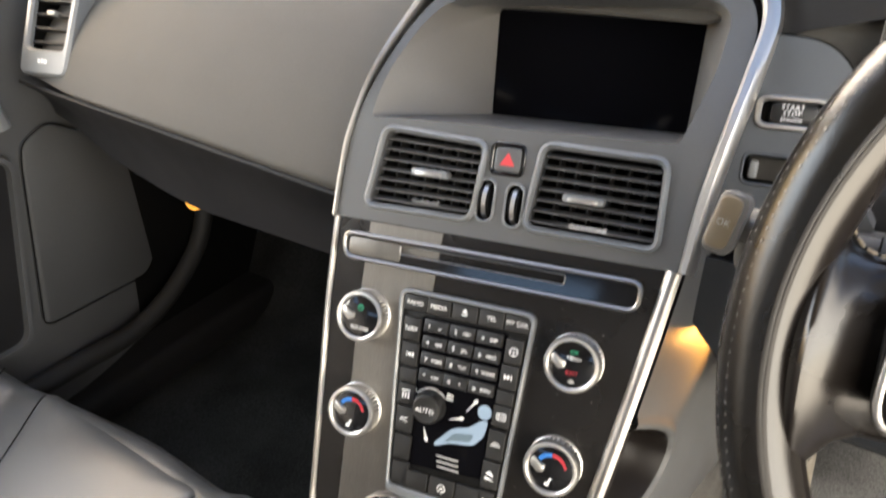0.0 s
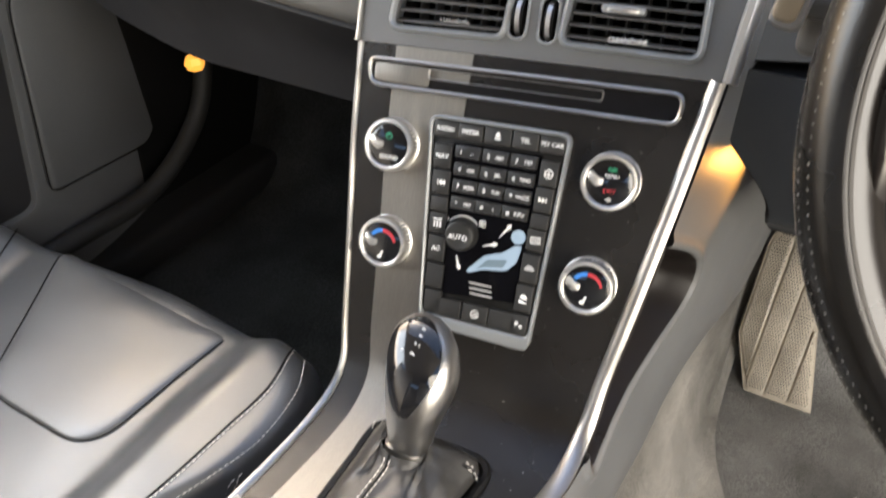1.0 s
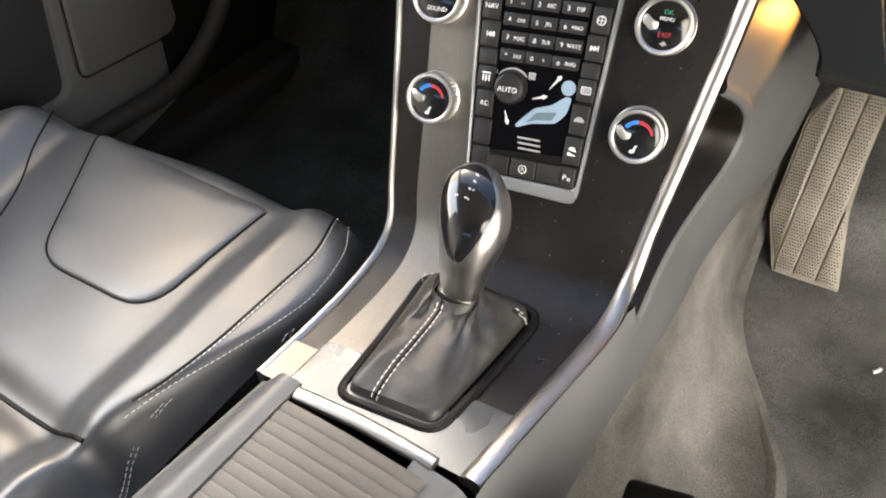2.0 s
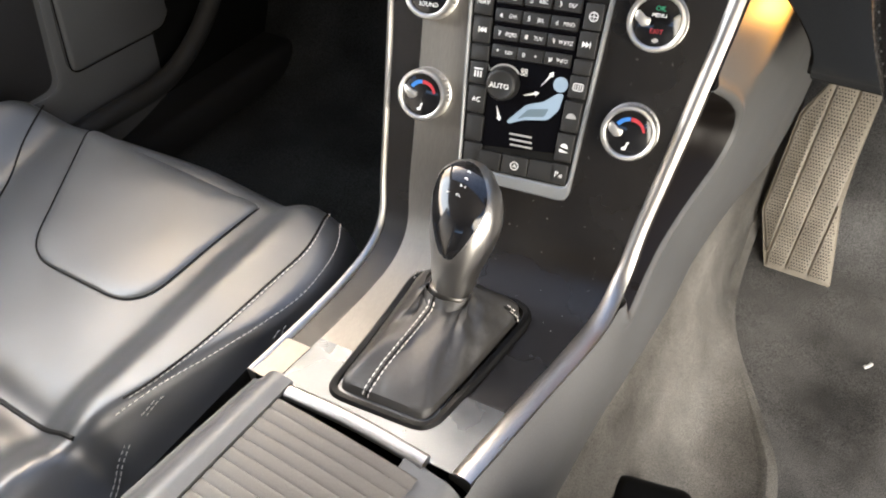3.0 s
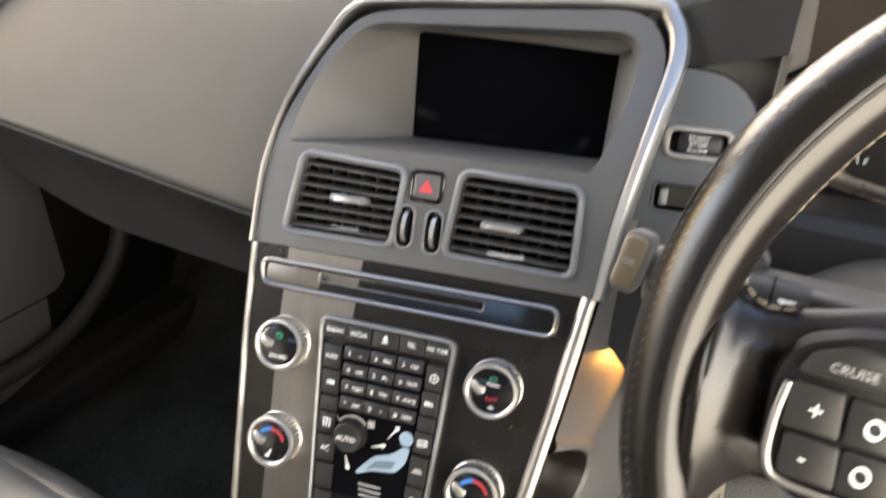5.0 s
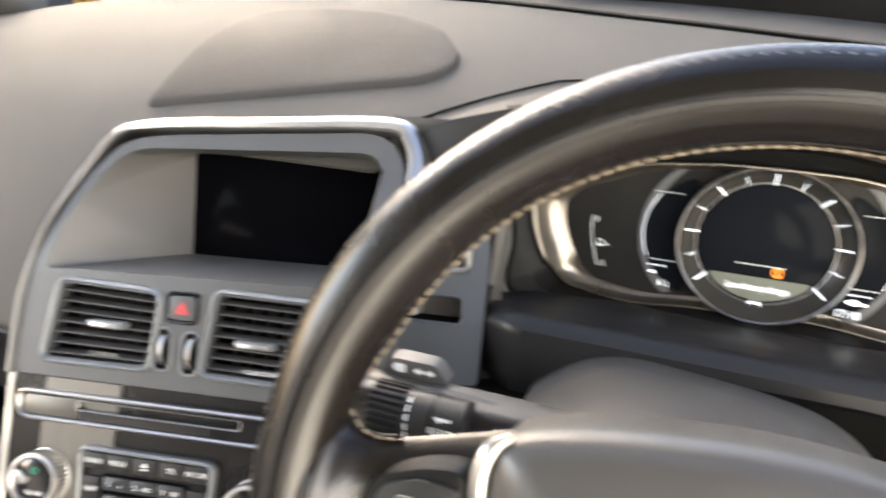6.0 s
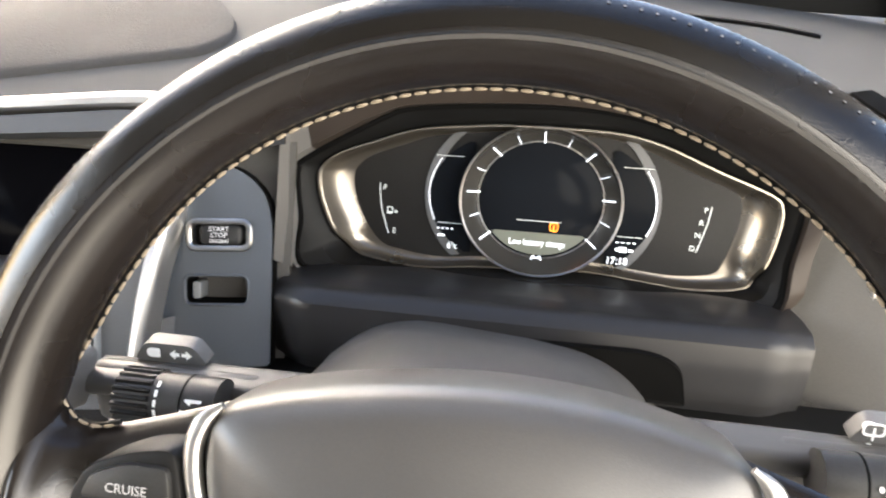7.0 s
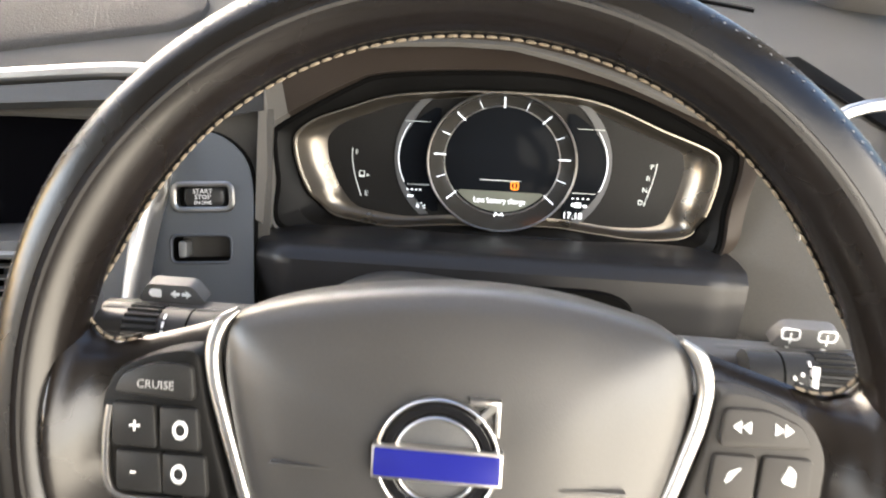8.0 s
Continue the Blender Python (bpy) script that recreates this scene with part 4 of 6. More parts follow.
for goal, share, gap_ in (((0.0200, 0.104), 1.0, 0.0024), ((0.0735, 0.222), 0.40, 0.0030), ((-0.0190, 0.224), 0.36, 0.0030)):
    j = min(range(len(inner_base)), key=lambda q: (Vector(inner_base[q]) - Vector(goal)).length)
    ridge = [row[j] for row in fine[1:int(len(fine) * share)]]
    out = (Vector((*goal, 0)) - Vector((cb.x, cb.y, 0))).normalized()
    side = Vector((-out.y, out.x, 0))
    lift = out * 0.0012 + Vector((0, 0, 0.0012))
    part("boot_seam", sweep([p + lift * 0.2 for p in ridge], disc(0.0011, 6)), black_matte, gear)
    for sgn in (-1, 1):
        stitches([[p + side * sgn * gap_ + lift for p in ridge]], thread_white, gear, 0.0036, 0.0012, 0.00042)
GRIP = [(0.0240, 0.2120, 0.3110), (0.0250, 0.2165, 0.3332), (0.0252, 0.2220, 0.3464), (0.0243, 0.2310, 0.3617), (0.0212, 0.2420, 0.3737), (0.0165, 0.2550, 0.3834), (0.0140, 0.2655, 0.3895)]
SIZE = [(0.0150, 0.0145), (0.0178, 0.0165), (0.0212, 0.0190), (0.0256, 0.0208), (0.0272, 0.0207), (0.0244, 0.0172), (0.0150, 0.0090)]
spine = curve(GRIP, 22)
sizes = curve([(a, b, 0) for a, b in SIZE], 22)
loops = []
for i, p in enumerate(spine):
    d = (spine[min(21, i + 1)] - spine[max(0, i - 1)]).normalized()
    side = Vector((1, 0.02, 0)).normalized()
    out = side.cross(d).normalized()
    a, b = sizes[i].x, sizes[i].y
    loop = []
    for k in range(28):
        t = 2 * math.pi * k / 28
        cx, cy = math.cos(t), math.sin(t)
        e = 0.78
        loop.append(p + side * a * math.copysign(abs(cx) ** e, cx) + out * b * math.copysign(abs(cy) ** e, cy))
    loops.append(loop)
tip = spine[-1] + (spine[-1] - spine[-2]).normalized() * 0.004
loops.append([tip + (q - spine[-1]) * 0.45 for q in loops[-1]])
part("grip", loft(loops), satin_silver, gear, "satin silver gear grip")


def face_sheet(s, t):
    """The dark window of the grip, a drop-shaped dome on its rear side."""
    i = 7.0 + 13.0 * s
    k = min(20, int(i))
    p = spine[k].lerp(spine[k + 1], i - k)
    d = (spine[min(21, k + 1)] - spine[max(0, k - 1)]).normalized()
    side = Vector((1, 0.02, 0)).normalized()
    out = side.cross(d).normalized()
    a, b = (sizes[k].lerp(sizes[k + 1], i - k)).xy
    r = abs(2 * s - 1)
    wide = 0.76 * max(0.0, 1 - r ** 2.6) ** 0.5 * (0.68 + 0.32 * smooth_step(s * 1.5))
    x = (2 * t - 1) * wide
    y = (1 - abs(x) ** (2 / 0.78)) ** 0.39
    return p + side * a * x + out * (b * y + 0.0006 + 0.0010 * (1 - (2 * t - 1) ** 2))


part("grip_window", sheet(face_sheet, 30, 14, 0.002), black_gloss, gear, "glossy black selector window")
rim_line = [face_sheet(0.01 + 0.98 * k / 24, 0.0) for k in range(25)] + [face_sheet(0.99 - 0.98 * k / 24, 1.0) for k in range(25)]
part("window_rim", sweep(rim_line, disc(0.0011, 8), closed=True, up=(0, -0.7, 0.7)), bright_silver, gear, "chrome rim round the window")
collar = [Vector((0.0236, 0.2110, 0.3075)), Vector((0.0237, 0.2120, 0.3105)), Vector((0.0239, 0.2135, 0.3150))]
part("neck_collar", sweep(collar, rrect(0.0325, 0.0315, 0.009, 4), up=(0, -1, 0.2)), satin_silver, gear, "satin collar above the boot")
n_face = Vector((0, -0.83, 0.55))
m_face = frame_of(Vector((0.0150, 0.2280, 0.3920)), Vector((1, 0.0, 0.0)), Vector((0, 0.55, 0.83)), n_face)
for words, x, y in (("P", 0.006, 0.0140), ("R", 0.005, 0.0085), ("N", 0.003, 0.0030), ("D", 0.001, -0.0030), ("S", -0.009, -0.0030)):
    q = face_sheet(min(0.93, max(0.1, 0.62 + y * 16)), 0.5 + x * 22)
    m = m_face.copy()
    m.translation = q + n_face * 0.0016
    ob = lettering(words, 0.0066, 0, 0, 0, print_white, gear)
    ob.matrix_basis = m @ pose(0, 0, 0, 0, 0, -8)


# ---- steering wheel ----
wheel = thing("steering_wheel", M_WHEEL, "black leather steering wheel with tan stitching and silver inlays", "steering wheel")
R, RX, RZ = 0.1712, 0.0152, 0.0180


def rim_point(a, b, grow=0.0):
    """a: round the wheel; b: round the rim (0 outside, 90 front, 180 inside)."""
    thick = 1.0 + 0.10 * math.exp(-((math.degrees(a) % 360 - 150) / 16) ** 2) + 0.10 * math.exp(-((math.degrees(a) % 360 - 30) / 16) ** 2)
    r = R + (RX * thick + grow) * math.cos(b)
    return Vector((r * math.cos(a), r * math.sin(a), (RZ * thick + grow) * math.sin(b)))


def rim_band(b0, b1, nb, grow, a0=0, a1=360, na=144):
    full = a1 - a0 == 360
    rows = []
    for i in range(na if full else na + 1):
        a = radians(a0 + (a1 - a0) * i / na)
        rows.append([rim_point(a, radians(b0 + (b1 - b0) * j / nb), grow) for j in range(nb + 1)])
    if full:
        rows.append(rows[0])
    return loft(rows, closed=False)


part("rim", rim_band(-200, 160, 28, 0.0), leather_spoke, wheel, "smooth black leather rim")
part("grip_cover", rim_band(-85, 96, 16, 0.0006), leather_perf, wheel, "perforated leather grip")
bm = bmesh.new()
for k in range(236):
    for row in range(7):
        b = -58 + 18.5 * row
        a = radians(360 * (k + 0.5 * (row % 2)) / 236)
        p = rim_point(a, radians(b), 0.0008)
        out = (rim_point(a, radians(b), 0.002) - p).normalized()
        u = out.cross(Vector((-math.sin(a), math.cos(a), 0))).normalized()
        v = out.cross(u)
        bm.faces.new([bm.verts.new(p + (u * math.cos(w) + v * math.sin(w)) * 0.00058) for w in (0, 1.047, 2.094, 3.142, 4.189, 5.236)])
# holes are painted lighter than the leather, as the sky glints on them
tagged(part("perforation", bm, tab_grey, wheel, smooth=0), "rows of small punched holes, light grey for the sky's glint", kind="stuff")
part("rim_inlay", rim_band(104, 109, 2, 0.0007), pod_grey, wheel, "thin dark joint line round the rim")
SPOKE_TOP = [(0.080, 0.0440), (0.100, 0.0370), (0.114, 0.0325), (0.132, 0.0272), (0.142, 0.0250), (0.151, 0.0275), (0.158, 0.0370), (0.1665, 0.0600)]
SPOKE_LOW = [(0.080, -0.0420), (0.100, -0.0410), (0.118, -0.0405), (0.132, -0.0420), (0.140, -0.0480), (0.1455, -0.0580), (0.1500, -0.0680), (0.1560, -0.0860)]


def along(pts, s):
    k = s * (len(pts) - 1)
    i = min(len(pts) - 2, int(k))
    f = k - i
    return pts[i][0] + (pts[i + 1][0] - pts[i][0]) * f, pts[i][1] + (pts[i + 1][1] - pts[i][1]) * f


edge_path = [rim_point(radians(a), radians(206), 0.0004) for a in range(24, 157, 1)]
turn_r = curve([(x - 0.0012, y + 0.0012, -0.0080) for x, y in SPOKE_TOP[::-1][1:5]], 18)
turn_l = [Vector((-p.x, p.y, p.z)) for p in turn_r[::-1]]
whole = turn_r[::-1] + edge_path + turn_l[::-1]
for off, phase in ((-0.0009, 0), (0.0009, 1)):
    line = []
    for k, p in enumerate(whole):
        inward = Vector((-p.x, -p.y, 0)).normalized()
        line.append(p + inward * (0.0006 + off) + Vector((0, 0, 0.0005 + 0.6 * off)))
    stitches([line[phase:]], thread_tan, wheel, 0.0042, 0.0009, 0.00066, "stitching", up=(0, 0, 1))
# seam folds under the thread
part("rim_seam", sweep(whole, disc(0.0012, 6)), black_matte, wheel)


def spoke(sign):
    """The broad side spoke that grows out of the rim."""
    def f(s, t):
        t = 1 - t if sign > 0 else t
        a, b = along(SPOKE_TOP, s), along(SPOKE_LOW, s)
        mid = ((a[0] + b[0]) / 2 + 0.012 * s * s, (a[1] + b[1]) / 2)
        x = a[0] * (1 - t) ** 2 + mid[0] * 2 * t * (1 - t) + b[0] * t * t
        y = a[1] * (1 - t) ** 2 + mid[1] * 2 * t * (1 - t) + b[1] * t * t
        edge = math.sin(math.pi * t) ** 0.45
        z = -0.010 + edge * (0.013 + 0.016 * smooth_step((s - 0.38) / 0.44) - 0.014 * smooth_step((s - 0.80) / 0.20))
        return (sign * x, y, z)
    return sheet(f, 35, 24, 0.008)


for sign in (-1, 1):
    part("spoke", spoke(sign), leather_spoke, wheel, "smooth black leather spoke")
part("lower_spoke", sheet(lambda s, t: ((t - 0.5) * (0.105 - 0.045 * s), -0.055 - 0.105 * s, 0.006 - 0.010 * s + 0.006 * math.sin(math.pi * t)), 12, 10, 0.012), leather_rim, wheel)

# airbag cover with its crown
COVER = [(0.0825, 0.0455), (0.0615, 0.0525), (0.036, 0.0575), (0.0, 0.0592), (-0.036, 0.0560), (-0.066, 0.0505), (-0.0860, 0.0430), (-0.0898, 0.0310), (-0.0885, 0.016), (-0.083, -0.008),
         (-0.075, -0.034), (-0.063, -0.060), (-0.034, -0.074), (0.0, -0.077), (0.034, -0.074), (0.063, -0.060), (0.075, -0.034), (0.083, -0.008), (0.0885, 0.016), (0.0890, 0.032)]
cover = [tuple(p)[:2] for p in curve([(*p, 0) for p in COVER], 80, closed=True)]
loops = []
for k, z in ((1.0, -0.020), (1.0, 0.004), (0.985, 0.0105), (0.95, 0.0150), (0.86, 0.0190), (0.70, 0.0225), (0.45, 0.0250), (0.2, 0.0258)):
    loops.append([(x * k, (y + 0.012) * k - 0.012, z) for x, y in cover])
part("airbag_cover", loft(loops), airbag, wheel, "dark grey airbag cover")
for sign in (-1, 1):
    C = [(0.0825, 0.0455), (0.0890, 0.0395), (0.0918, 0.0300), (0.0908, 0.0180), (0.0862, 0.0020), (0.0800, -0.0170), (0.0720, -0.0400), (0.0640, -0.0560)]
    path = curve([(sign * x, y, 0.0125) for x, y in C], 30)
    part("chrome_strip", sweep(path, rrect(0.0066, 0.0060, 0.0026, 4), up=(0, 0, 1), scale=lambda t: 0.35 + 0.65 * smooth_step(t * 6) * (1 - 0.3 * t)), bright_silver, wheel, "chrome strip beside the airbag")
    pod = rounded([(sign * 0.0965, 0.0300), (sign * 0.1125, 0.0275), (sign * 0.1290, 0.0205), (sign * 0.1350, 0.0080), (sign * 0.1325, -0.0270), (sign * 0.1180, -0.0360), (sign * 0.0810, -0.0310), (sign * 0.0925, 0.0080)][::-sign], 0.006, 4)
    # right pod and its switches are coloured greyer for the light they reflect
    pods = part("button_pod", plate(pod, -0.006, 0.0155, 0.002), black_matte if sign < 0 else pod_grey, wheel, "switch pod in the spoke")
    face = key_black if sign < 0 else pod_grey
    up_key = rounded([(sign * 0.0978, 0.0238), (sign * 0.1125, 0.0238), (sign * 0.1250, 0.0190), (sign * 0.1288, 0.0108), (sign * 0.0962, 0.0098)][::-sign], 0.003, 4)
    part("switch", plate(up_key, 0.012, 0.0180, 0.001), face, pods)
    for x0, x1, y0, y1 in ((0.0945, 0.1100, -0.0095, 0.0070), (0.1115, 0.1290, -0.0095, 0.0075), (0.0925, 0.1090, -0.0270, -0.0110), (0.1105, 0.1275, -0.0270, -0.0110)):
        lean = 0.10
        q = rounded([(sign * (x1 + lean * y1 * 0.4), y1), (sign * (x0 + lean * y1), y1), (sign * (x0 + lean * y0), y0), (sign * (x1 + lean * y0 * 0.4), y0)][::sign], 0.002, 3)
        part("switch", plate(q, 0.012, 0.0178, 0.001), face, pods)
    if sign < 0:
        lettering("CRUISE", 0.0046, -0.1118, 0.0152, 0.0182, print_grey, pods)
        for y, words in ((-0.0015, "+"), (-0.0185, "-")):
            lettering(words, 0.0090, -0.1195, y, 0.0180, print_white, pods)
        for y in (-0.0015, -0.0185):
            part("symbol", ring(disc(0.0034, 20, 0.9, 1.1, -0.1015, y), disc(0.0021, 20, 0.9, 1.1, -0.1015, y), 0.017, 0.0181, 0.0001), print_white, pods)
        path = curve([(-0.1300, 0.006, 0.0165), (-0.1312, -0.008, 0.0165), (-0.1300, -0.024, 0.0165), (-0.1230, -0.0295, 0.0165), (-0.1000, -0.0295, 0.0165)], 24)
        part("silver_edge", sweep(path, rrect(0.0030, 0.0030, 0.001, 2)), satin_silver, pods)
    else:
        for x, d in ((0.1035, -1), (0.1185, 1)):
            for k in (-1, 1):
                mark([(x + d * (k * 0.0017 - 0.0017), 0.0175 + 0.0022), (x + d * (k * 0.0017 - 0.0017), 0.0175 - 0.0022), (x + d * (k * 0.0017 + 0.0013), 0.0175)][::d], 0.0182, print_white, pods)
        mark(rounded([(0.1050, 0.0030), (0.1005, 0.0010), (0.0990, -0.0030), (0.1010, -0.0020), (0.1030, 0.0010)], 0.0008, 2), 0.0180, print_white, pods)
        mark(rounded([(0.1210, 0.0050), (0.1185, -0.0010), (0.1230, -0.0025), (0.1235, 0.0030)], 0.0008, 2), 0.0180, print_white, pods)

# round emblem with a plain blue bar
EX, EY = -0.0026, -0.0006
emblem = part("emblem", ring(disc(0.0216, 48, 1, 1, EX, EY), disc(0.0152, 48, 1, 1, EX, EY), 0.020, 0.0285, 0.002), black_gloss, wheel, "round chrome emblem with a plain blue bar")
part("emblem_edge", ring(disc(0.0223, 48, 1, 1, EX, EY), disc(0.0211, 48, 1, 1, EX, EY), 0.020, 0.0290, 0.0005), bright_silver, emblem)
part("emblem_edge", ring(disc(0.0158, 48, 1, 1, EX, EY), disc(0.0148, 48, 1, 1, EX, EY), 0.020, 0.0290, 0.0005), bright_silver, emblem)
part("emblem_disc", plate(disc(0.0150, 40, 1, 1, EX, EY), 0.02, 0.0262, 0.0005), stack_grey, emblem)
part("emblem_bar", plate(rrect(0.0465, 0.0125, 0.0009, 2, EX, EY - 0.0014), 0.02, 0.0300, 0.0006), bright_silver, emblem)
part("emblem_bar_face", plate(rrect(0.0445, 0.0100, 0.0007, 2, EX, EY - 0.0014), 0.0295, 0.0306, 0.0003), badge_blue, emblem, "plain blue bar")
part("emblem_arrow", plate([(EX + 0.0215, EY + 0.0225), (EX + 0.0105, EY + 0.0225), (EX + 0.0105, EY + 0.0205), (EX + 0.0172, EY + 0.0205), (EX + 0.0125, EY + 0.0155), (EX + 0.0142, EY + 0.0138), (EX + 0.0195, EY + 0.0190), (EX + 0.0195, EY + 0.0100), (EX + 0.0215, EY + 0.0100)], 0.020, 0.0282, 0.0005), bright_silver, emblem)
for sign in (-1, 1):
    part("crease", box(sign * 0.0475 - 0.0170, sign * 0.0475 + 0.0170, -0.0095, -0.0078, 0.0195, 0.0247, 0.0008), airbag, wheel)

# ---- steering column and stalks ----
column = thing("steering_column", pose(0.402, 0.40, 0.56), "grey plastic steering column shroud", "steering column")
loops = []
for y, w, top, low in ((0.105, 0.212, 0.030, -0.07), (0.085, 0.208, 0.036, -0.09), (0.03, 0.188, 0.062, -0.10), (-0.03, 0.165, 0.074, -0.09), (-0.075, 0.150, 0.078, -0.06)):
    o = rounded([(w / 2 - 0.032, top - 0.016), (-w / 2 + 0.014, top - 0.002), (-w / 2 - 0.040, top - 0.050), (-w / 2 - 0.014, low), (w / 2 + 0.016, low)], [0.055, 0.040, 0.02, 0.03, 0.03], 8)
    loops.append([(x, y, z) for x, z in o])
part("shroud", loft(loops), shroud_grey, column)


def stalk(sign):
    """A lever with an icon tab above and a thumbwheel in its barrel."""
    name = "indicator_stalk" if sign < 0 else "wiper_stalk"
    st = thing(name, pose(0.402 + sign * 0.162, 0.345, 0.619), "dark grey column stalk with white symbols" + (" and a thumbwheel" if sign < 0 else " for the wipers"), "car lever")
    path = curve([(-sign * 0.11, 0.012, 0.002), (-sign * 0.05, 0.010, 0.004), (0.0, 0.009, 0.004), (sign * 0.045, 0.008, 0.003)], 12)
    part("arm", sweep(path, rrect(0.024, 0.012, 0.005, 4)), stalk_dark, st)
    part("body", box(min(-sign * 0.045, sign * 0.048), max(-sign * 0.045, sign * 0.048), 0.003, 0.017, -0.024, 0.0105, 0.006, 3), stalk_dark, st)
    tab = rounded([(sign * 0.008 + 0.020, 0.0), (sign * 0.008 + 0.013, 0.0110), (sign * 0.008 - 0.013, 0.0110), (sign * 0.008 - 0.020, 0.0)], 0.004, 4)
    bm = loft([[(x, 0.024, z + 0.010) for x, z in tab], [(x, 0.015, z + 0.0095) for x, z in tab]])
    part("icon_tab", bm, tab_grey, st)
    barrel = sweep([(-sign * 0.031, -0.009, 0.006), (sign * 0.018, -0.009, 0.006)], disc(0.0130, 32))
    part("barrel", barrel, key_black, st)
    x = sign * 0.0095
    bm = sweep([(x - 0.0090, -0.009, 0.006), (x - 0.0080, -0.009, 0.006), (x + 0.0080, -0.009, 0.006), (x + 0.0090, -0.009, 0.006)], [(a * (0.96 + 0.11 * (i % 4 < 2)), b * (0.96 + 0.11 * (i % 4 < 2))) for i, (a, b) in enumerate(disc(0.0133, 88))])
    part("thumbwheel", bm, black_matte, st, "ribbed thumbwheel")
    for k in range(5):
        a = radians(22 + 20 * k)
        c = x - sign * 0.0125
        ob = part("white_line", box(c - 0.0006, c + 0.0006, -0.0016, 0.0016, 0.0, 0.0004, 0), print_white, st)
        ob.matrix_basis = pose(0, -0.009 - 0.0131 * math.sin(a), 0.006 + 0.0131 * math.cos(a), math.degrees(a), 0, 0)
    face = frame_of((-0.006 if sign < 0 else 0.008, 0.0148, 0.0152), (1, 0, 0), (0, 0.1, 0.99), (0, -0.99, 0.1))
    holder = new("icons")
    holder.parent = st
    holder.matrix_basis = face
    if sign < 0:
        mark(rounded([(-0.007, -0.0025), (-0.007, 0.0025), (-0.013, 0.0025), (-0.0145, 0.0), (-0.013, -0.0025)], 0.001, 2), 0.0004, print_white, holder)
        for d in (-1, 1):
            mark([(0.004 + d * 0.0006, 0.0009), (0.004 + d * 0.003, 0.0009), (0.004 + d * 0.003, 0.0024), (0.004 + d * 0.006, 0.0), (0.004 + d * 0.003, -0.0024), (0.004 + d * 0.003, -0.0009), (0.004 + d * 0.0006, -0.0009)][::d], 0.0004, print_white, holder)
        end = part("end_cap", plate(rrect(0.0150, 0.0315, 0.005, 5), -0.022, 0.0, 0.002), tab_grey, st)
        end.matrix_basis = frame_of((-0.050, -0.018, 0.0145), (0.985, 0.0, -0.17), (0.157, 0.40, 0.905), (0.068, -0.916, 0.395))
        part("end_button", plate(rrect(0.0112, 0.0265, 0.004, 5, -0.001, 0.0), -0.001, 0.0030, 0.0016), tan_brown, end, "brown button on the stalk's end")
        lettering("OK", 0.0046, -0.001, 0.0, 0.0031, print_grey, end)
    else:
        for cx in (-0.010, 0.008):
            part("symbol", ring(rrect(0.0095, 0.0065, 0.002, 3, cx, 0.002), rrect(0.0078, 0.0048, 0.0015, 3, cx, 0.002), -0.001, 0.0006, 0.0001), print_white, holder)
            mark(rrect(0.0008, 0.0065, 0.0003, 1, cx, 0.000), 0.0004, print_white, holder)
            mark(disc(0.0016, 8, 1, 1, cx - 0.001, -0.0062), 0.0004, print_white, holder)
    bf = new("icons")
    bf.parent = st
    bf.matrix_basis = frame_of((0, -0.0195, 0.0135), (1, 0, 0), (0, 0.55, 0.835), (0, -0.835, 0.55))
    if sign < 0:
        lettering("RESET", 0.0046, 0.022, -0.0050, 0.0012, print_white, bf)
        mark(rounded([(0.018, 0.002), (0.026, 0.002), (0.026, 0.0005), (0.021, 0.0005), (0.021, -0.001), (0.018, 0.001)], 0.0004, 2), 0.0012, print_white, bf)
    else:
        mark([(-0.003, -0.006), (-0.001, -0.006), (0.0005, 0.006), (-0.003, 0.006)], 0.0012, print_white, bf)
        for cx, cy in ((-0.011, 0.0), (-0.0075, 0.002), (-0.0085, -0.003)):
            mark(disc(0.0009, 8, 1, 1.3, cx, cy), 0.0012, print_white, bf)
    part("gap", sweep([(-sign * 0.015 - 0.0005, -0.009, 0.006), (-sign * 0.015 + 0.0005, -0.009, 0.006)], disc(0.0132, 32)), void_black, st)
    return st


stalk(-1)
stalk(1)


# ---- instrument cluster ----
cluster = thing("instrument_cluster", M_CLUSTER, "lit instrument cluster with a round center dial under a hood", "instrument panel")
CHROME = [(0.170, -0.001), (0.161, 0.0085), (0.124, 0.0222), (0.086, 0.0372), (0.057, 0.0440), (0.024, 0.0458), (-0.024, 0.0458), (-0.0515, 0.0440), (-0.0943, 0.0388),
          (-0.129, 0.0272), (-0.152, 0.0185), (-0.1660, 0.0090), (-0.1708, -0.001), (-0.1675, -0.021), (-0.157, -0.044), (-0.1434, -0.0600), (-0.127, -0.0648), (-0.091, -0.0690), (-0.046, -0.0650),
          (0.0, -0.0635), (0.041, -0.0615), (0.080, -0.0650), (0.118, -0.0680), (0.1527, -0.0640), (0.1618, -0.0520), (0.1696, -0.0212)]
chrome = [tuple(p)[:2] for p in curve([(*p, 0) for p in CHROME], 120, closed=True)]
bowl = [(x * 0.855, (y + 0.011) * (0.90 if y > -0.011 else 0.83) - 0.011) for x, y in chrome]


def low(y):
    """How much deeper the bezel's edge lies along its lower side."""
    return 0.0125 * smooth_step((-0.042 - y) / 0.014)


def dished(f, z):
    """A ring of the bezel between its edge and the gauge face; the lower lip lies flatter."""
    return [(a[0] + (b[0] - a[0]) * f, a[1] + (b[1] - a[1]) * f, z - low(a[1]) * (1 - f) ** 1.5) for a, b in zip(chrome, bowl)]


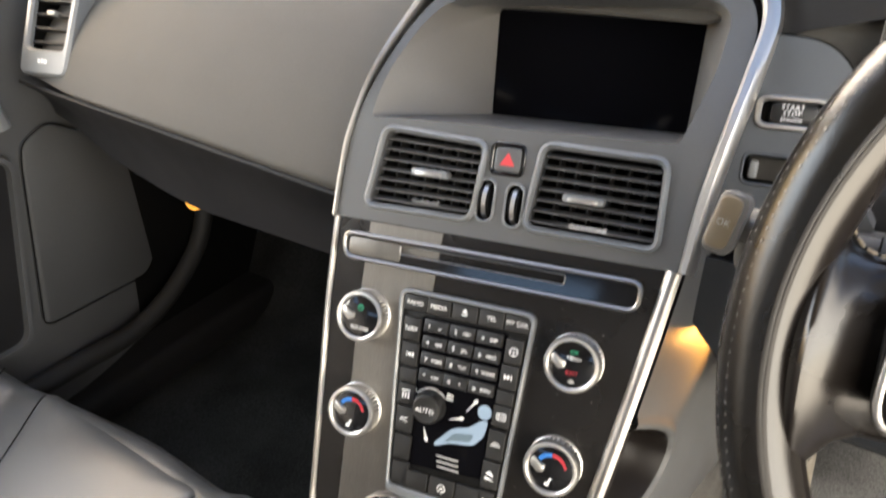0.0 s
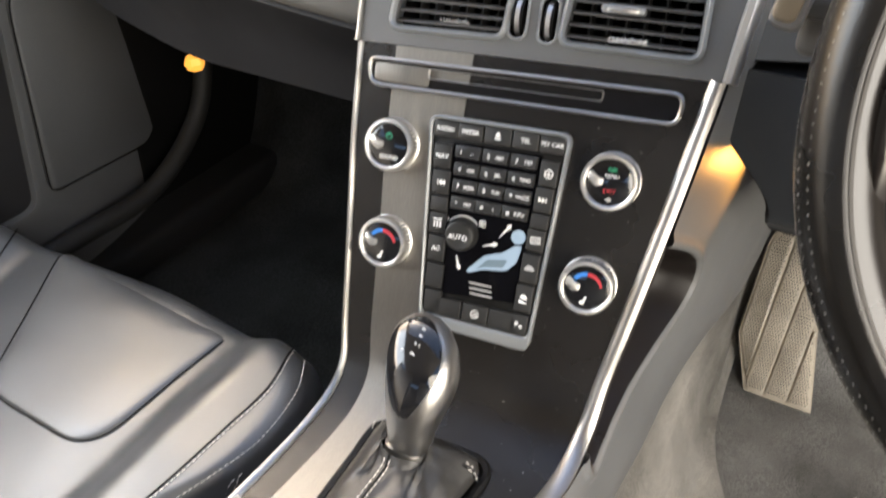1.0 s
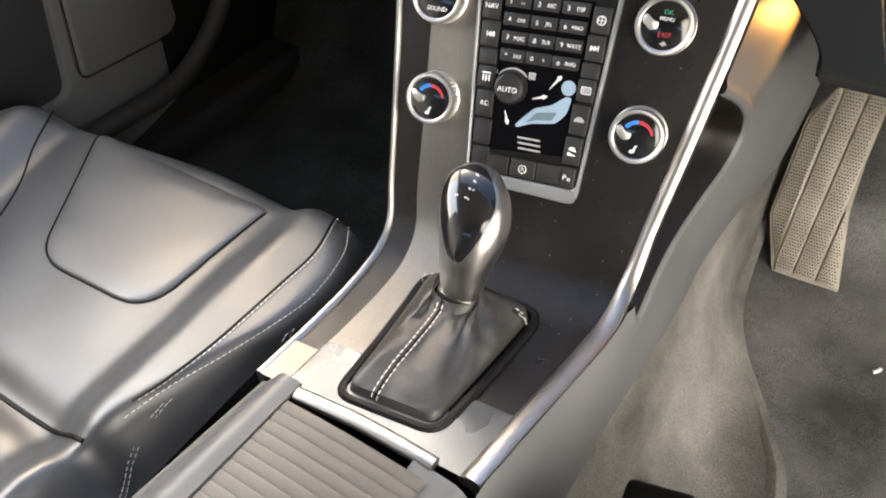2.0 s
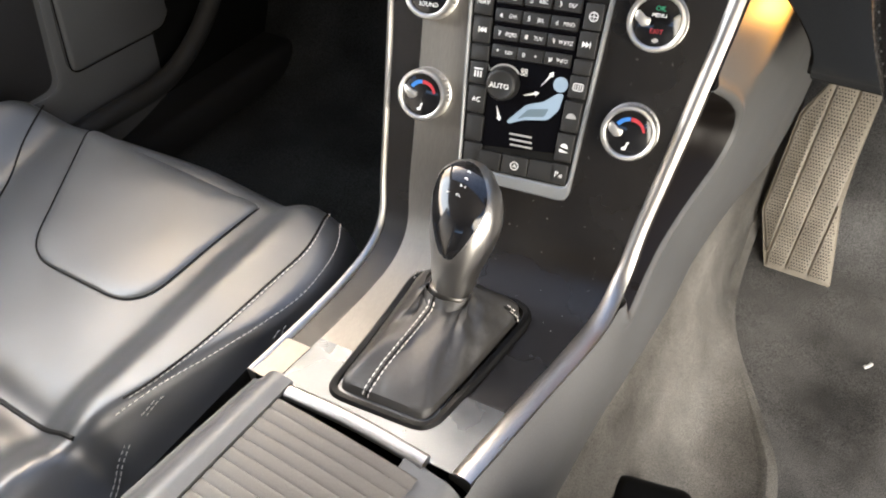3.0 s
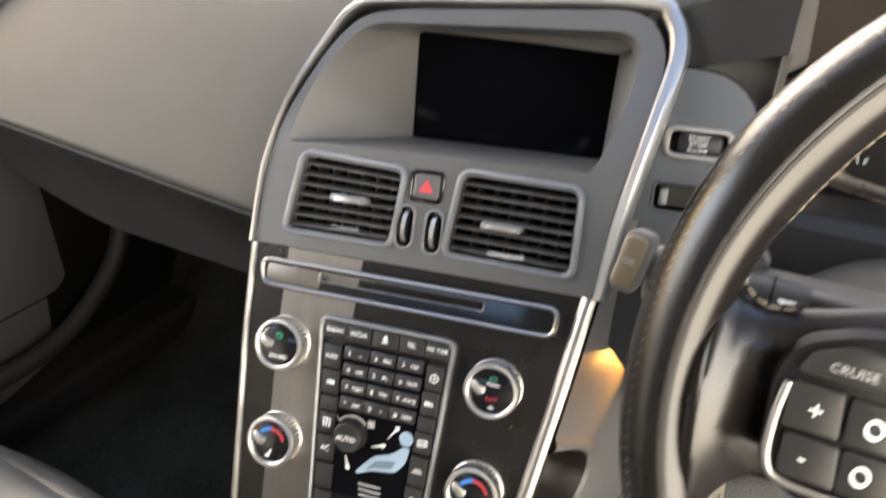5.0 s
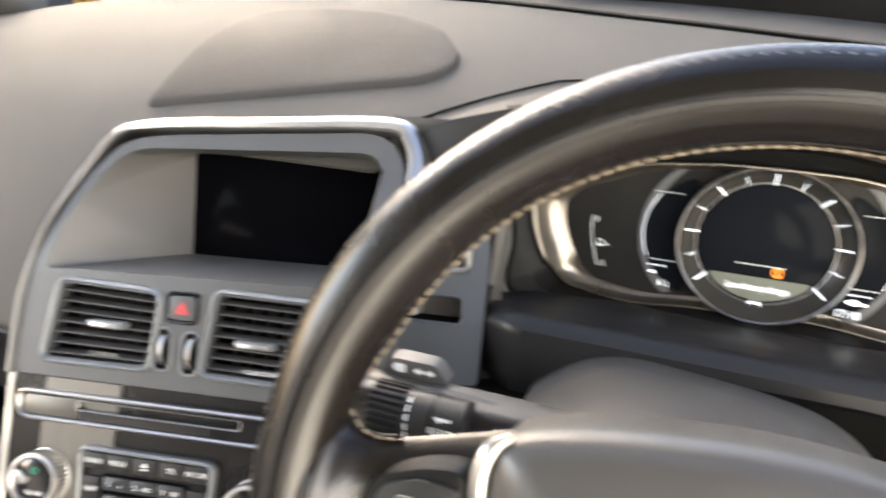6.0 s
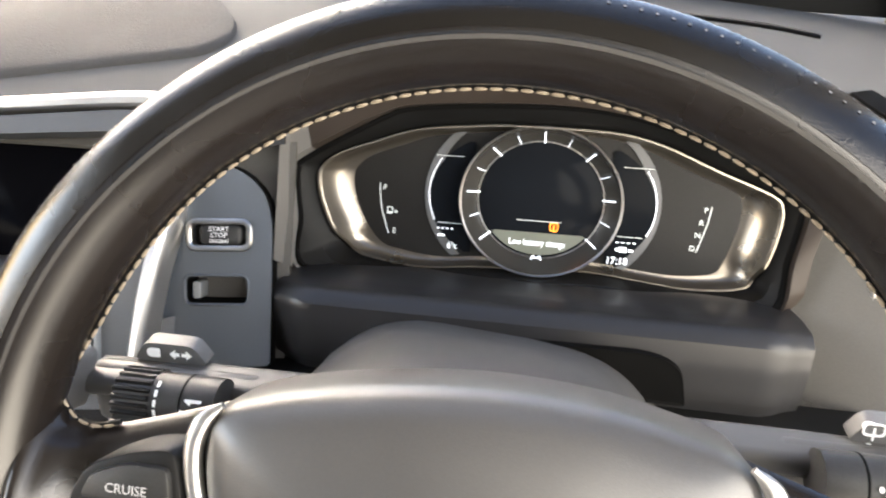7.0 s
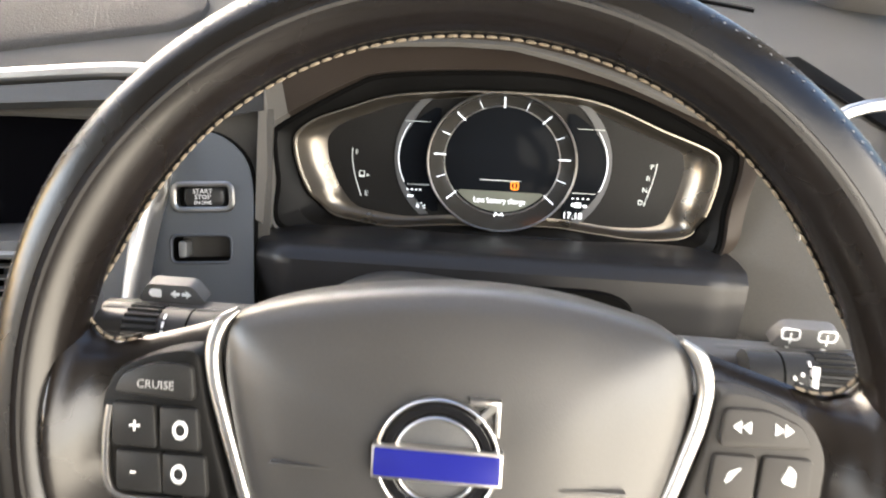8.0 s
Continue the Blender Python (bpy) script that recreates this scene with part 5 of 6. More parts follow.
part("chrome_bezel", loft([dished(0.0, 0.004), dished(0.04, 0.0092), dished(0.10, 0.0085), dished(0.20, 0.003), dished(0.38, -0.0045), dished(0.62, -0.0092), dished(0.84, -0.0114), dished(1.0, -0.012)], caps=(False, False)), bezel_satin, cluster, "satin silver bezel")
part("bezel_edge", loft([[(x, y, z - low(y)) for x, y in inset(chrome, d)] for d, z in ((-0.0012, 0.004), (-0.0004, 0.0105), (0.0008, 0.0105), (0.0012, 0.008))], caps=(False, False)), bezel_satin, cluster)
part("gauge_face", loft([at(inset(bowl, -0.002), -0.0125), at(inset(bowl, -0.002), -0.0115)]), gauge_dark, cluster, "dark grey gauge face")
for sign in (-1, 1):
    arc_o = [(sign * (0.030 + 0.0600 * math.cos(radians(a))), -0.010 + 0.062 * math.sin(radians(a))) for a in range(-52, 53, 6)]
    arc_i = [(sign * (0.022 + 0.0600 * math.cos(radians(a))), -0.010 + 0.062 * math.sin(radians(a))) for a in range(52, -53, -6)]
    part("side_rim", loft([at((arc_o + arc_i)[::sign], -0.0115), at((arc_o + arc_i)[::sign], -0.0092)]), stack_grey, cluster)
    win = [(sign * (0.027 + 0.0592 * math.cos(radians(a))), -0.012 + 0.050 * math.sin(radians(a))) for a in range(-60, 61, 6)] + [(sign * 0.052, 0.031), (sign * 0.052, -0.055)]
    part("side_display", loft([at(win[::sign], -0.0115), at(win[::sign], -0.0090)]), lcd_glass, cluster, "dark side display")
    for a0, a1 in ((-24, 32),):
        line = [(sign * (0.0270 + 0.0598 * math.cos(radians(a))), -0.010 + 0.052 * math.sin(radians(a))) for a in range(a0, a1 + 1, 4)]
        line2 = [(sign * (0.0266 + 0.0596 * math.cos(radians(a))), -0.010 + 0.052 * math.sin(radians(a))) for a in range(a1, a0 - 1, -4)]
        mark((line + line2)[::sign], -0.0088, lit_white, cluster, "lit_arc")
    mark(rrect(0.022, 0.0004, 0.0001, 1, sign * 0.071, 0.0195), -0.0088, lit_soft, cluster, "lit_line")
    mark(rrect(0.019, 0.0005, 0.0001, 1, sign * 0.069, -0.0330), -0.0088, lit_soft, cluster, "lit_line")
dial_ring = part("dial_ring", ring(disc(0.0608, 72, 1, 0.935, 0, -0.0095), disc(0.0590, 72, 1, 0.935, 0, -0.0095), -0.012, 0.0100, 0.0008), satin_silver, cluster, "polished silver dial ring")
part("dial_wall", loft([at(disc(0.0592, 72, 1, 0.935, 0, -0.0095), 0.0085), at(disc(0.0545, 72, 1, 0.935, 0, -0.0095), 0.000), at(disc(0.0470, 72, 1, 0.935, 0, -0.0095), -0.006)], caps=(False, False)), dial_dark, cluster, "dark dial wall")
part("inner_ring", ring(disc(0.0482, 72, 1, 0.935, 0, -0.0095), disc(0.0472, 72, 1, 0.935, 0, -0.0095), -0.008, -0.0044, 0.0003), satin_silver, cluster)
part("dial_face", plate(disc(0.0475, 64, 1, 0.935, 0, -0.0095), -0.012, -0.0056, 0.0003), lcd_glass, cluster, "dark round center display")
for k in range(13):
    a = radians(-38 + 256 / 12 * k)
    long = k % 2 == 0
    r0, r1 = (0.0462, 0.0555) if long else (0.0478, 0.0545)
    w = 0.0005 if long else 0.00025
    d = Vector((math.cos(a), math.sin(a) * 0.935))
    s = Vector((-math.sin(a), math.cos(a))) * w
    c = Vector((0, -0.0095))
    z0, z1 = -0.0045, 0.0035
    bm = bmesh.new()
    q = [c + d * r0 - s, c + d * r1 - s, c + d * r1 + s, c + d * r0 + s]
    zs = [z0, z1, z1, z0]
    lo = [bm.verts.new((p.x, p.y, z)) for p, z in zip(q, zs)]
    hi = [bm.verts.new((p.x, p.y, z + 0.0006)) for p, z in zip(q, zs)]
    bm.faces.new(hi)
    for i in range(4):
        bm.faces.new((lo[i], lo[(i + 1) % 4], hi[(i + 1) % 4], hi[i]))
    part("tick", bm, lit_white, cluster, smooth=0)
msg = [(0.0455 * math.cos(radians(a)), -0.0095 + 0.0425 * math.sin(radians(a))) for a in range(-146, -33, 6)]
mark([p for p in msg if p[1] < -0.034] + [(0.034, -0.0345), (-0.034, -0.0345)], -0.0054, material("lcd_olive", (0.09, 0.095, 0.075), 0.4, bump=0.0, emit=0.09), cluster, "message_field")
lettering("Low battery charge", 0.0070, -0.0002, -0.0425, -0.0050, lit_white, cluster, squash=0.78)
mark(rrect(0.034, 0.0005, 0.0001, 1, 0.0, -0.0255), -0.0053, lit_soft, cluster, "lit_line")
part("symbol", ring(rrect(0.0068, 0.0072, 0.0024, 3, 0.0119, -0.0293), rrect(0.0050, 0.0054, 0.0018, 3, 0.0119, -0.0293), -0.0056, -0.0050, 0.0001), lit_amber, cluster, "amber warning symbol")
mark(rrect(0.0011, 0.0040, 0.0003, 1, 0.0119, -0.0293), -0.0052, lit_amber, cluster)
part("symbol", ring(rrect(0.0080, 0.0052, 0.0006, 2, 0.0001, -0.0563), rrect(0.0066, 0.0038, 0.0004, 2, 0.0001, -0.0563), -0.0045, -0.0038, 0.0001), lit_white, cluster, "battery_symbol")
for dx in (-0.0024, 0.0024):
    mark(rrect(0.0016, 0.0014, 0.0002, 1, 0.0001 + dx, -0.0530), -0.0042, lit_white, cluster, "battery_symbol")
lettering("6\u00b0c", 0.0072, -0.0664, -0.0510, -0.0086, lit_white, cluster, squash=0.85)
lettering("17:18", 0.0080, 0.0612, -0.0523, -0.0086, lit_white, cluster, squash=0.95)
for k in range(4):
    mark(rrect(0.0018, 0.0012, 0.0003, 1, -0.0780 + 0.0036 * k, -0.0375), -0.0088, lit_white, cluster)
    mark(rrect(0.0022, 0.0009, 0.0003, 1, 0.0605 + 0.0042 * k, -0.0375), -0.0088, lit_white, cluster)
mark(rrect(0.0055, 0.0018, 0.0005, 1, -0.0755, -0.0430), -0.0088, lit_white, cluster)
mark(rrect(0.0060, 0.0040, 0.0006, 1, 0.0650, -0.0430), -0.0088, lit_white, cluster)
mark([(0.0590, -0.0430), (0.0612, -0.0412), (0.0612, -0.0448)], -0.0088, lit_white, cluster)
mark(rrect(0.0035, 0.0020, 0.0004, 1, 0.0710, -0.0435), -0.0088, lit_white, cluster)
for words, x, y in (("F", -0.1225, -0.0088), ("E", -0.1140, -0.0432), ("P", 0.1227, -0.0086), ("R", 0.1205, -0.0183), ("N", 0.1187, -0.0279), ("D", 0.1160, -0.0382)):
    lettering(words, 0.0060, x, y, -0.0108, lit_soft, cluster)
for xs in ([(-0.1262, -0.0055), (-0.1262, -0.015), (-0.1240, -0.028), (-0.1185, -0.0455)], [(0.1265, -0.0055), (0.1255, -0.014), (0.1235, -0.024), (0.1190, -0.0410)]):
    path = curve([(x, y, -0.0108) for x, y in xs], 16)
    part("scale_line", sweep(path, rrect(0.0007, 0.0004, 0.0001, 1)), lit_soft, cluster)
part("fuel_symbol", ring(rrect(0.0048, 0.0056, 0.0006, 2, -0.1180, -0.0268), rrect(0.0034, 0.0034, 0.0004, 2, -0.1180, -0.0262), -0.0112, -0.0105, 0.0001), lit_soft, cluster)
mark([(-0.1138, -0.0262), (-0.1138, -0.0290), (-0.1112, -0.0276)], -0.0108, lit_soft, cluster, "fuel_symbol")

# black inner hood between the chrome and the dashboard
BLACK = [(0.1800, 0.0010), (0.1705, 0.0140), (0.124, 0.0375), (0.079, 0.0530), (0.030, 0.0612), (-0.0306, 0.0608), (-0.093, 0.0560), (-0.1183, 0.0475), (-0.1750, 0.0150), (-0.1840, 0.0030),
         (-0.1815, -0.030), (-0.1760, -0.0720), (-0.09, -0.0745), (0.0, -0.0745), (0.125, -0.0745), (0.1700, -0.0725), (0.1755, -0.035)]
black = [tuple(p)[:2] for p in curve([(*p, 0) for p in BLACK], 120, closed=True)]


def matched(pts, ref):
    """Points of an outline in the directions of another one, seen from the middle."""
    out = []
    for q in ref:
        a = math.atan2((q[1] + 0.010) * 2.6, q[0])
        out.append(min(pts, key=lambda p: abs((math.atan2((p[1] + 0.010) * 2.6, p[0]) - a + math.pi) % (2 * math.pi) - math.pi)))
    return out


dense = [tuple(p)[:2] for p in curve([(*p, 0) for p in BLACK], 960, closed=True)]
black = matched(dense, chrome)
part("inner_hood", loft([[(x, y, 0.005 - low(y)) for x, y in inset(chrome, -0.0006)], at([((a[0] * 0.6 + b[0] * 0.4), (a[1] * 0.6 + b[1] * 0.4)) for a, b in zip(chrome, black)], 0.016), at(black, 0.022)], caps=(False, False)), black_matte, cluster, "black hood lining")

# ---- dashboard ----
dash = thing("dashboard", pose(0, 0, 0), "grey soft-touch dashboard with a hooded instrument binnacle", "dashboard")
LIP = [(0.12, 0.698), (0.14, 0.708), (0.18, 0.726), (0.22, 0.737), (0.275, 0.745), (0.33, 0.750), (0.37, 0.7515), (0.41, 0.7505), (0.45, 0.742), (0.49, 0.730), (0.53, 0.714), (0.58, 0.694), (0.64, 0.680)]


def lip_z(x):
    """Height of the binnacle's front edge."""
    for (a, za), (b, zb) in zip(LIP, LIP[1:]):
        if a <= x <= b:
            return za + (zb - za) * (x - a) / (b - a)
    return LIP[0][1] if x < 0.2 else LIP[-1][1]


hood = [[], [], [], []]
for x, y in black:
    xt = 0.407 + x * (1.02 if x < 0 else 1.07)
    p = M_CLUSTER @ Vector((x, y, 0.021))
    if y < 0.004 and abs(x) > 0.168:
        zt = 0.578 + (y + 0.076) / 0.080 * (lip_z(xt) - 0.578)
    elif y < -0.06:
        zt = 0.578
    else:
        zt = lip_z(xt)
    q = Vector((xt, 0.556, zt)) if y > -0.06 else Vector((xt, 0.575, 0.5765))
    if x < -0.168 and -0.06 < y < 0.004:
        q = Vector((0.2235, 0.5204 + 0.365 * (zt - 0.63), zt))
    hood[0].append(p)
    hood[1].append(p.lerp(q, 0.10) + Vector((0, -0.008, 0)))
    hood[2].append(p.lerp(q, 0.60) + Vector((0, -0.004, 0.003 if y > 0 else 0)))
    hood[3].append(q)
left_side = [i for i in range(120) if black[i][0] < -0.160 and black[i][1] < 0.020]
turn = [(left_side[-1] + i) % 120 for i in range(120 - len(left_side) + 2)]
part("hood_edge", sweep(hood[0] + hood[0][:1], disc(0.0031, 8)), void_black, dash, "black edge round the instruments")
# brow: the shade inside the hood is in its dark colour
part("binnacle", loft([[row[i] for i in turn] for row in hood], closed=False), brow_shaded, dash, "binnacle brow, darkened in colour for its shade")
# cheek: same lining, given a paler colour for the light that falls there
part("binnacle_cheek", loft([[row[i] for i in left_side] for row in hood], closed=False), hood_grey, dash, "cheek beside the instruments, coloured lighter as the lit side")

# shelf below the instruments, its face and a black plate for the column's cut-out
def shelf(s, t):
    x = 0.2235 + 0.3665 * s
    ends = 0.006 * (smooth_step(1 - s * 14) + smooth_step(1 - (1 - s) * 14))
    prof = [(0.592, 0.5775), (0.560, 0.5875), (0.525, 0.5940), (0.506, 0.5955), (0.499, 0.5905), (0.498, 0.576), (0.500, 0.550), (0.506, 0.536)]
    k = t * 7
    i = min(6, int(k))
    a, b = prof[i], prof[i + 1]
    y, z = a[0] + (b[0] - a[0]) * (k - i), a[1] + (b[1] - a[1]) * (k - i)
    return (x, y + ends * 2, z - ends * (1 - 0.5 * t))


part("shelf", sheet(shelf, 44, 28, 0.004), shelf_dark, dash, "dark shelf under the instruments")
gap = rounded([(0.506, 0.5830), (0.303, 0.5815), (0.288, 0.545), (0.514, 0.545)], [0.034, 0.024, 0.003, 0.003], 8)
# no real opening: the black plate stands for the shade in the gap
part("column_gap_shade", loft([[(x, 0.503, z) for x, z in inset(gap, -0.002)], [(x, 0.4905, z) for x, z in gap], [(x, 0.4912, z) for x, z in inset(gap, 0.002)]]), void_black, dash)


# the upper dashboard, from the windscreen down to the lip on the passenger's side
PROFILE = [(1.09, 0.786), (0.985, 0.783), (0.90, 0.779), (0.80, 0.769), (0.70, 0.752), (0.62, 0.724), (0.56, 0.690), (0.51, 0.648), (0.475, 0.604), (0.452, 0.560), (0.442, 0.535), (0.440, 0.524), (0.444, 0.516)]
prof = curve([(0, y, z) for y, z in PROFILE], 60)


def crown(x):
    """The dashboard falls off a little towards both doors."""
    return -0.075 * (x - 0.05) ** 2


def dash_z(x, y):
    """Height of the upper dashboard."""
    for a, b in zip(prof, prof[1:]):
        if a.y >= y >= b.y:
            f = (a.y - y) / max(1e-6, a.y - b.y)
            return a.z + (b.z - a.z) * f + crown(x)
    return prof[0].z + crown(x)


def passenger_side(s, t):
    p = prof[min(59, int(t * 59 + 0.5))]
    x = -0.715 + 0.61 * s - 0.125 * (1 - s) * smooth_step((p.y - 0.52) / 0.2) - 0.12 * (1 - s) * smooth_step((p.y - 0.74) / 0.1)
    low = smooth_step((t - 0.35) / 0.65)
    z = p.z + low * (-0.18 - x) * 0.066 + crown(x) * (1 - low)
    y = p.y + 0.015 * low * smooth_step((-0.58 - x) / 0.14)
    return (x, y, z)


part("passenger_panel", sheet(passenger_side, 40, 59, -0.004), dash_soft, dash, "grey soft-touch passenger panel")


def lip(s, t):
    x = -0.715 + 0.60 * s
    base_z = 0.517 + (-0.18 - x) * 0.066
    low_z = 0.418 + 0.05 * smooth_step((-0.42 - x) / 0.3) + 0.03 * smooth_step((-0.58 - x) / 0.16)
    y = 0.444 + 0.036 * t + 0.010 * math.sin(math.pi * t)
    return (x, y, base_z - 0.002 + (low_z - base_z) * t)


# panel and closing take the dark colour for the shade below the lip
part("under_panel", sheet(lip, 40, 12, 0.004), dash_dark, dash, "lower panel under the lip, its shade put into the colour")
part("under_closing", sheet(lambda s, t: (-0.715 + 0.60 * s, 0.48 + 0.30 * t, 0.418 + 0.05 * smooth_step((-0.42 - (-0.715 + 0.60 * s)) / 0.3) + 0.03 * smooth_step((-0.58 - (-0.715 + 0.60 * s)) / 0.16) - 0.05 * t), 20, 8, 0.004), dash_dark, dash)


# middle and driver's upper dashboard behind the display frame and round the binnacle
CREASE = [(-0.2, 0.50), (0.10, 0.57), (0.13, 0.59), (0.18, 0.625), (0.233, 0.66), (0.314, 0.68), (0.41, 0.685), (0.50, 0.67), (0.58, 0.63), (0.64, 0.58), (0.90, 0.50)]


def crease_y(x):
    """Where the binnacle's brow begins."""
    for (a, ya), (b, yb) in zip(CREASE, CREASE[1:]):
        if a <= x <= b:
            return ya + (yb - ya) * (x - a) / (b - a)
    return 0.5


def upper(s, t):
    x = -0.1045 + 0.93 * s
    front = 0.545 + 0.011 * smooth_step((x - 0.11) / 0.03) - 0.05 * smooth_step((x - 0.62) / 0.12)
    y = 1.09 + (front - 1.09) * t
    z = dash_z(x, y)
    yc = crease_y(x)
    if 0.12 < x < 0.66 and y < yc:
        blend = smooth_step((x - 0.12) / 0.03) * (1 - smooth_step((x - 0.58) / 0.08))
        f = (yc - y) / (yc - front)
        zc = dash_z(x, yc)
        z += blend * (zc - 0.0035 * smooth_step(f * 12) + (lip_z(x) - zc) * smooth_step(f) - 0.004 * smooth_step((f - 0.93) / 0.07) - z)
    return (x, y, z)


part("upper_panel", sheet(upper, 90, 90, -0.004), dash_soft, dash, "grey soft-touch upper dashboard")
part("brow_face", sheet(lambda s, t: (0.135 + 0.092 * s, 0.5575 - 0.012 * t, lip_z(0.135 + 0.092 * s) - 0.003 - 0.045 * t), 12, 5, 0.003), dash_dark, dash)
part("crease", sweep([(x, crease_y(x) + 0.001, dash_z(x, crease_y(x) + 0.001) + 0.0006) for x in [0.135 + 0.49 * k / 40 for k in range(41)]], disc(0.0011, 6)), void_black, dash)
GRILLE = [(0.142, 0.676), (0.088, 0.754), (0.015, 0.803), (-0.080, 0.812), (-0.146, 0.795), (-0.150, 0.700), (-0.140, 0.578), (-0.02, 0.600), (0.077, 0.624), (0.130, 0.640)]
gout = rounded(GRILLE, [0.03, 0.03, 0.04, 0.04, 0.04, 0.04, 0.012, 0.03, 0.03, 0.02], 6)


def on_dash(pts, lift):
    return [(x, y, dash_z(x, y) + lift) for x, y in pts]


gm = (sum(p[0] for p in gout) / len(gout), sum(p[1] for p in gout) / len(gout))
toward = lambda k: [(gm[0] + (x - gm[0]) * k, gm[1] + (y - gm[1]) * k) for x, y in gout]
bm = loft([on_dash(gout, -0.004), on_dash(gout, 0.0015), on_dash(toward(0.985), 0.0045)] + [on_dash(toward(k), 0.0055) for k in (0.95, 0.85, 0.7, 0.5, 0.3, 0.1)])
part("speaker_grille", bm, material("grille_mesh", (0.055, 0.053, 0.050), 0.75, grain=0.25, grain_size=1500, bump=0.5, weave=pits(520), stain=0.04, spec=0.1), dash, "grey perforated loudspeaker grille")
holes = bmesh.new()
for i in range(-45, 46):
    for j in range(60):
        x, y = gm[0] + 0.0036 * i + 0.0018 * (j % 2), 0.572 + 0.0042 * j
        if inside(x, y, gout) > 0.006:
            holes.faces.new([holes.verts.new((x + 0.0008 * math.cos(w), y + 0.0011 * math.sin(w), dash_z(x, y + 0.0011 * math.sin(w)) + 0.0059)) for w in (0, 1.571, 3.142, 4.712)])
tagged(part("perforation", holes, dash_dark, dash, smooth=0), "rows of small grille holes", kind="stuff")


def dash_slot(path, w, n=40):
    """A dark slot along a line on the dashboard, with a raised lip behind it."""
    line = curve([(x, y, 0) for x, y in path], n)
    pts = [(p.x, p.y, dash_z(p.x, p.y) + 0.0012) for p in line]
    part("defroster_slot", sweep(pts, rrect(w, 0.003, 0.001, 2)), void_black, dash)
    part("slot_lip", sweep([(x, y + w * 0.5 + 0.0015, z) for x, y, z in pts], rrect(0.003, 0.006, 0.0012, 2)), dash_soft, dash)


dash_slot([(-0.30, 0.965), (0.03, 0.920), (0.23, 0.868), (0.34, 0.850), (0.42, 0.838), (0.52, 0.835), (0.60, 0.832), (0.650, 0.815)], 0.010)
dash_slot([(0.645, 0.680), (0.668, 0.648), (0.702, 0.610), (0.735, 0.58)], 0.026, 16)

# start button panel between stack and instruments
M_START = frame_of((0.186, 0.5140, 0.630), (0.985, 0.174, 0.0), (-0.060, 0.342, 0.938), (0.163, -0.924, 0.347))
start = thing("start_panel", M_START, "blue-grey panel with the start button and key slot", "switch panel")
SP = [(0.034, -0.094), (0.0365, 0.010), (0.031, 0.032), (0.012, 0.048), (-0.012, 0.051), (-0.042, 0.051), (-0.046, -0.10)]
sp = rounded(SP, [0.004, 0.012, 0.015, 0.015, 0.01, 0.004, 0.004], 5)
BTN = rrect(0.0470, 0.0235, 0.0075, 5, -0.001, 0.0)
KEY = rrect(0.0430, 0.0190, 0.004, 4, -0.0035, -0.0395)
part("panel", holed(sp, [inset(BTN, 0.003), KEY], 0.0, -0.012), blue_grey, start)
part("panel_seam", ring(inset(sp, -0.0014), sp, -0.012, -0.0010, 0.0004), void_black, start)
part("button_rim", ring(BTN, inset(BTN, 0.0042), -0.003, 0.0030, 0.0012), satin_silver, start, "silver rim round the start button")
part("button_well", plate(inset(BTN, 0.003), -0.014, -0.010, 0.0005), black_matte, start)
btn = part("start_button", plate(rrect(0.0305, 0.0150, 0.0045, 5, 0.0, 0.0), -0.012, 0.0015, 0.003), key_black, start, "black start button")
for k, (words, size) in enumerate((("START", 0.0050), ("STOP", 0.0050), ("ENGINE", 0.0038))):
    lettering(words, size, -0.001, 0.0040 - 0.0043 * k, 0.0017, print_white, btn)
part("key_slot", loft([at(KEY, -0.002), at(inset(KEY, 0.002), -0.025)], caps=(False, True)), void_black, start)
part("key_slot_guide", plate(rrect(0.0060, 0.0125, 0.002, 3, -0.0185, -0.0400), -0.02, -0.0030, 0.001), stack_light, start)
part("slot_rim", ring(inset(KEY, -0.0022), KEY, -0.003, 0.0010, 0.0008), blue_grey, start)

# grey filler pieces that join stack, start panel and binnacle
part("cheek_right", sheet(lambda s, t: (0.570 + 0.10 * s, 0.585 - 0.065 * s + 0.36 * (0.14 * t - 0.07), 0.53 + 0.150 * t), 10, 16, 0.004), dash_soft, dash)
part("start_fill", sheet(lambda s, t: (0.128 + 0.10 * s, 0.515 + 0.37 * (0.19 * t - 0.10) + 0.016 * s + 0.012, 0.53 + 0.19 * t), 8, 12, 0.004), dash_soft, dash)


# outer vents at both ends of the dashboard
def side_vent(m, mirror):
    v = thing("side_vent", m, "silver-grey side air vent with black slats", "air vent", "outer dashboard vents")
    o = rounded([(0.045, 0.105), (-0.045, 0.105), (-0.040, -0.062), (0.040, -0.062)], 0.012, 5)
    q = rounded([(0.034, 0.094), (-0.034, 0.094), (-0.030, -0.030), (0.030, -0.030)], 0.008, 5)
    part("frame", ring(o, q, -0.03, 0.004, 0.003), stack_light, v, "silver-grey vent frame")
    part("vent_box", loft([at(q, -0.004), at(inset(q, 0.004), -0.05)], caps=(False, True)), void_black, v)
    for k in range(7):
        y = -0.020 + 0.0175 * k
        part("slat", box(-0.033, 0.033, y - 0.0016, y + 0.0016, -0.016, -0.003, 0.0008), dash_dark, v)
    part("tab", plate(rrect(0.014, 0.006, 0.002, 3, 0.0, 0.016), -0.008, 0.003, 0.001), stack_light, v)
    for k in range(3):
        mark(rrect(0.0042, 0.005, 0.0004, 1, -0.006 + 0.0056 * k, -0.045), 0.0042, print_white, v)
    return v


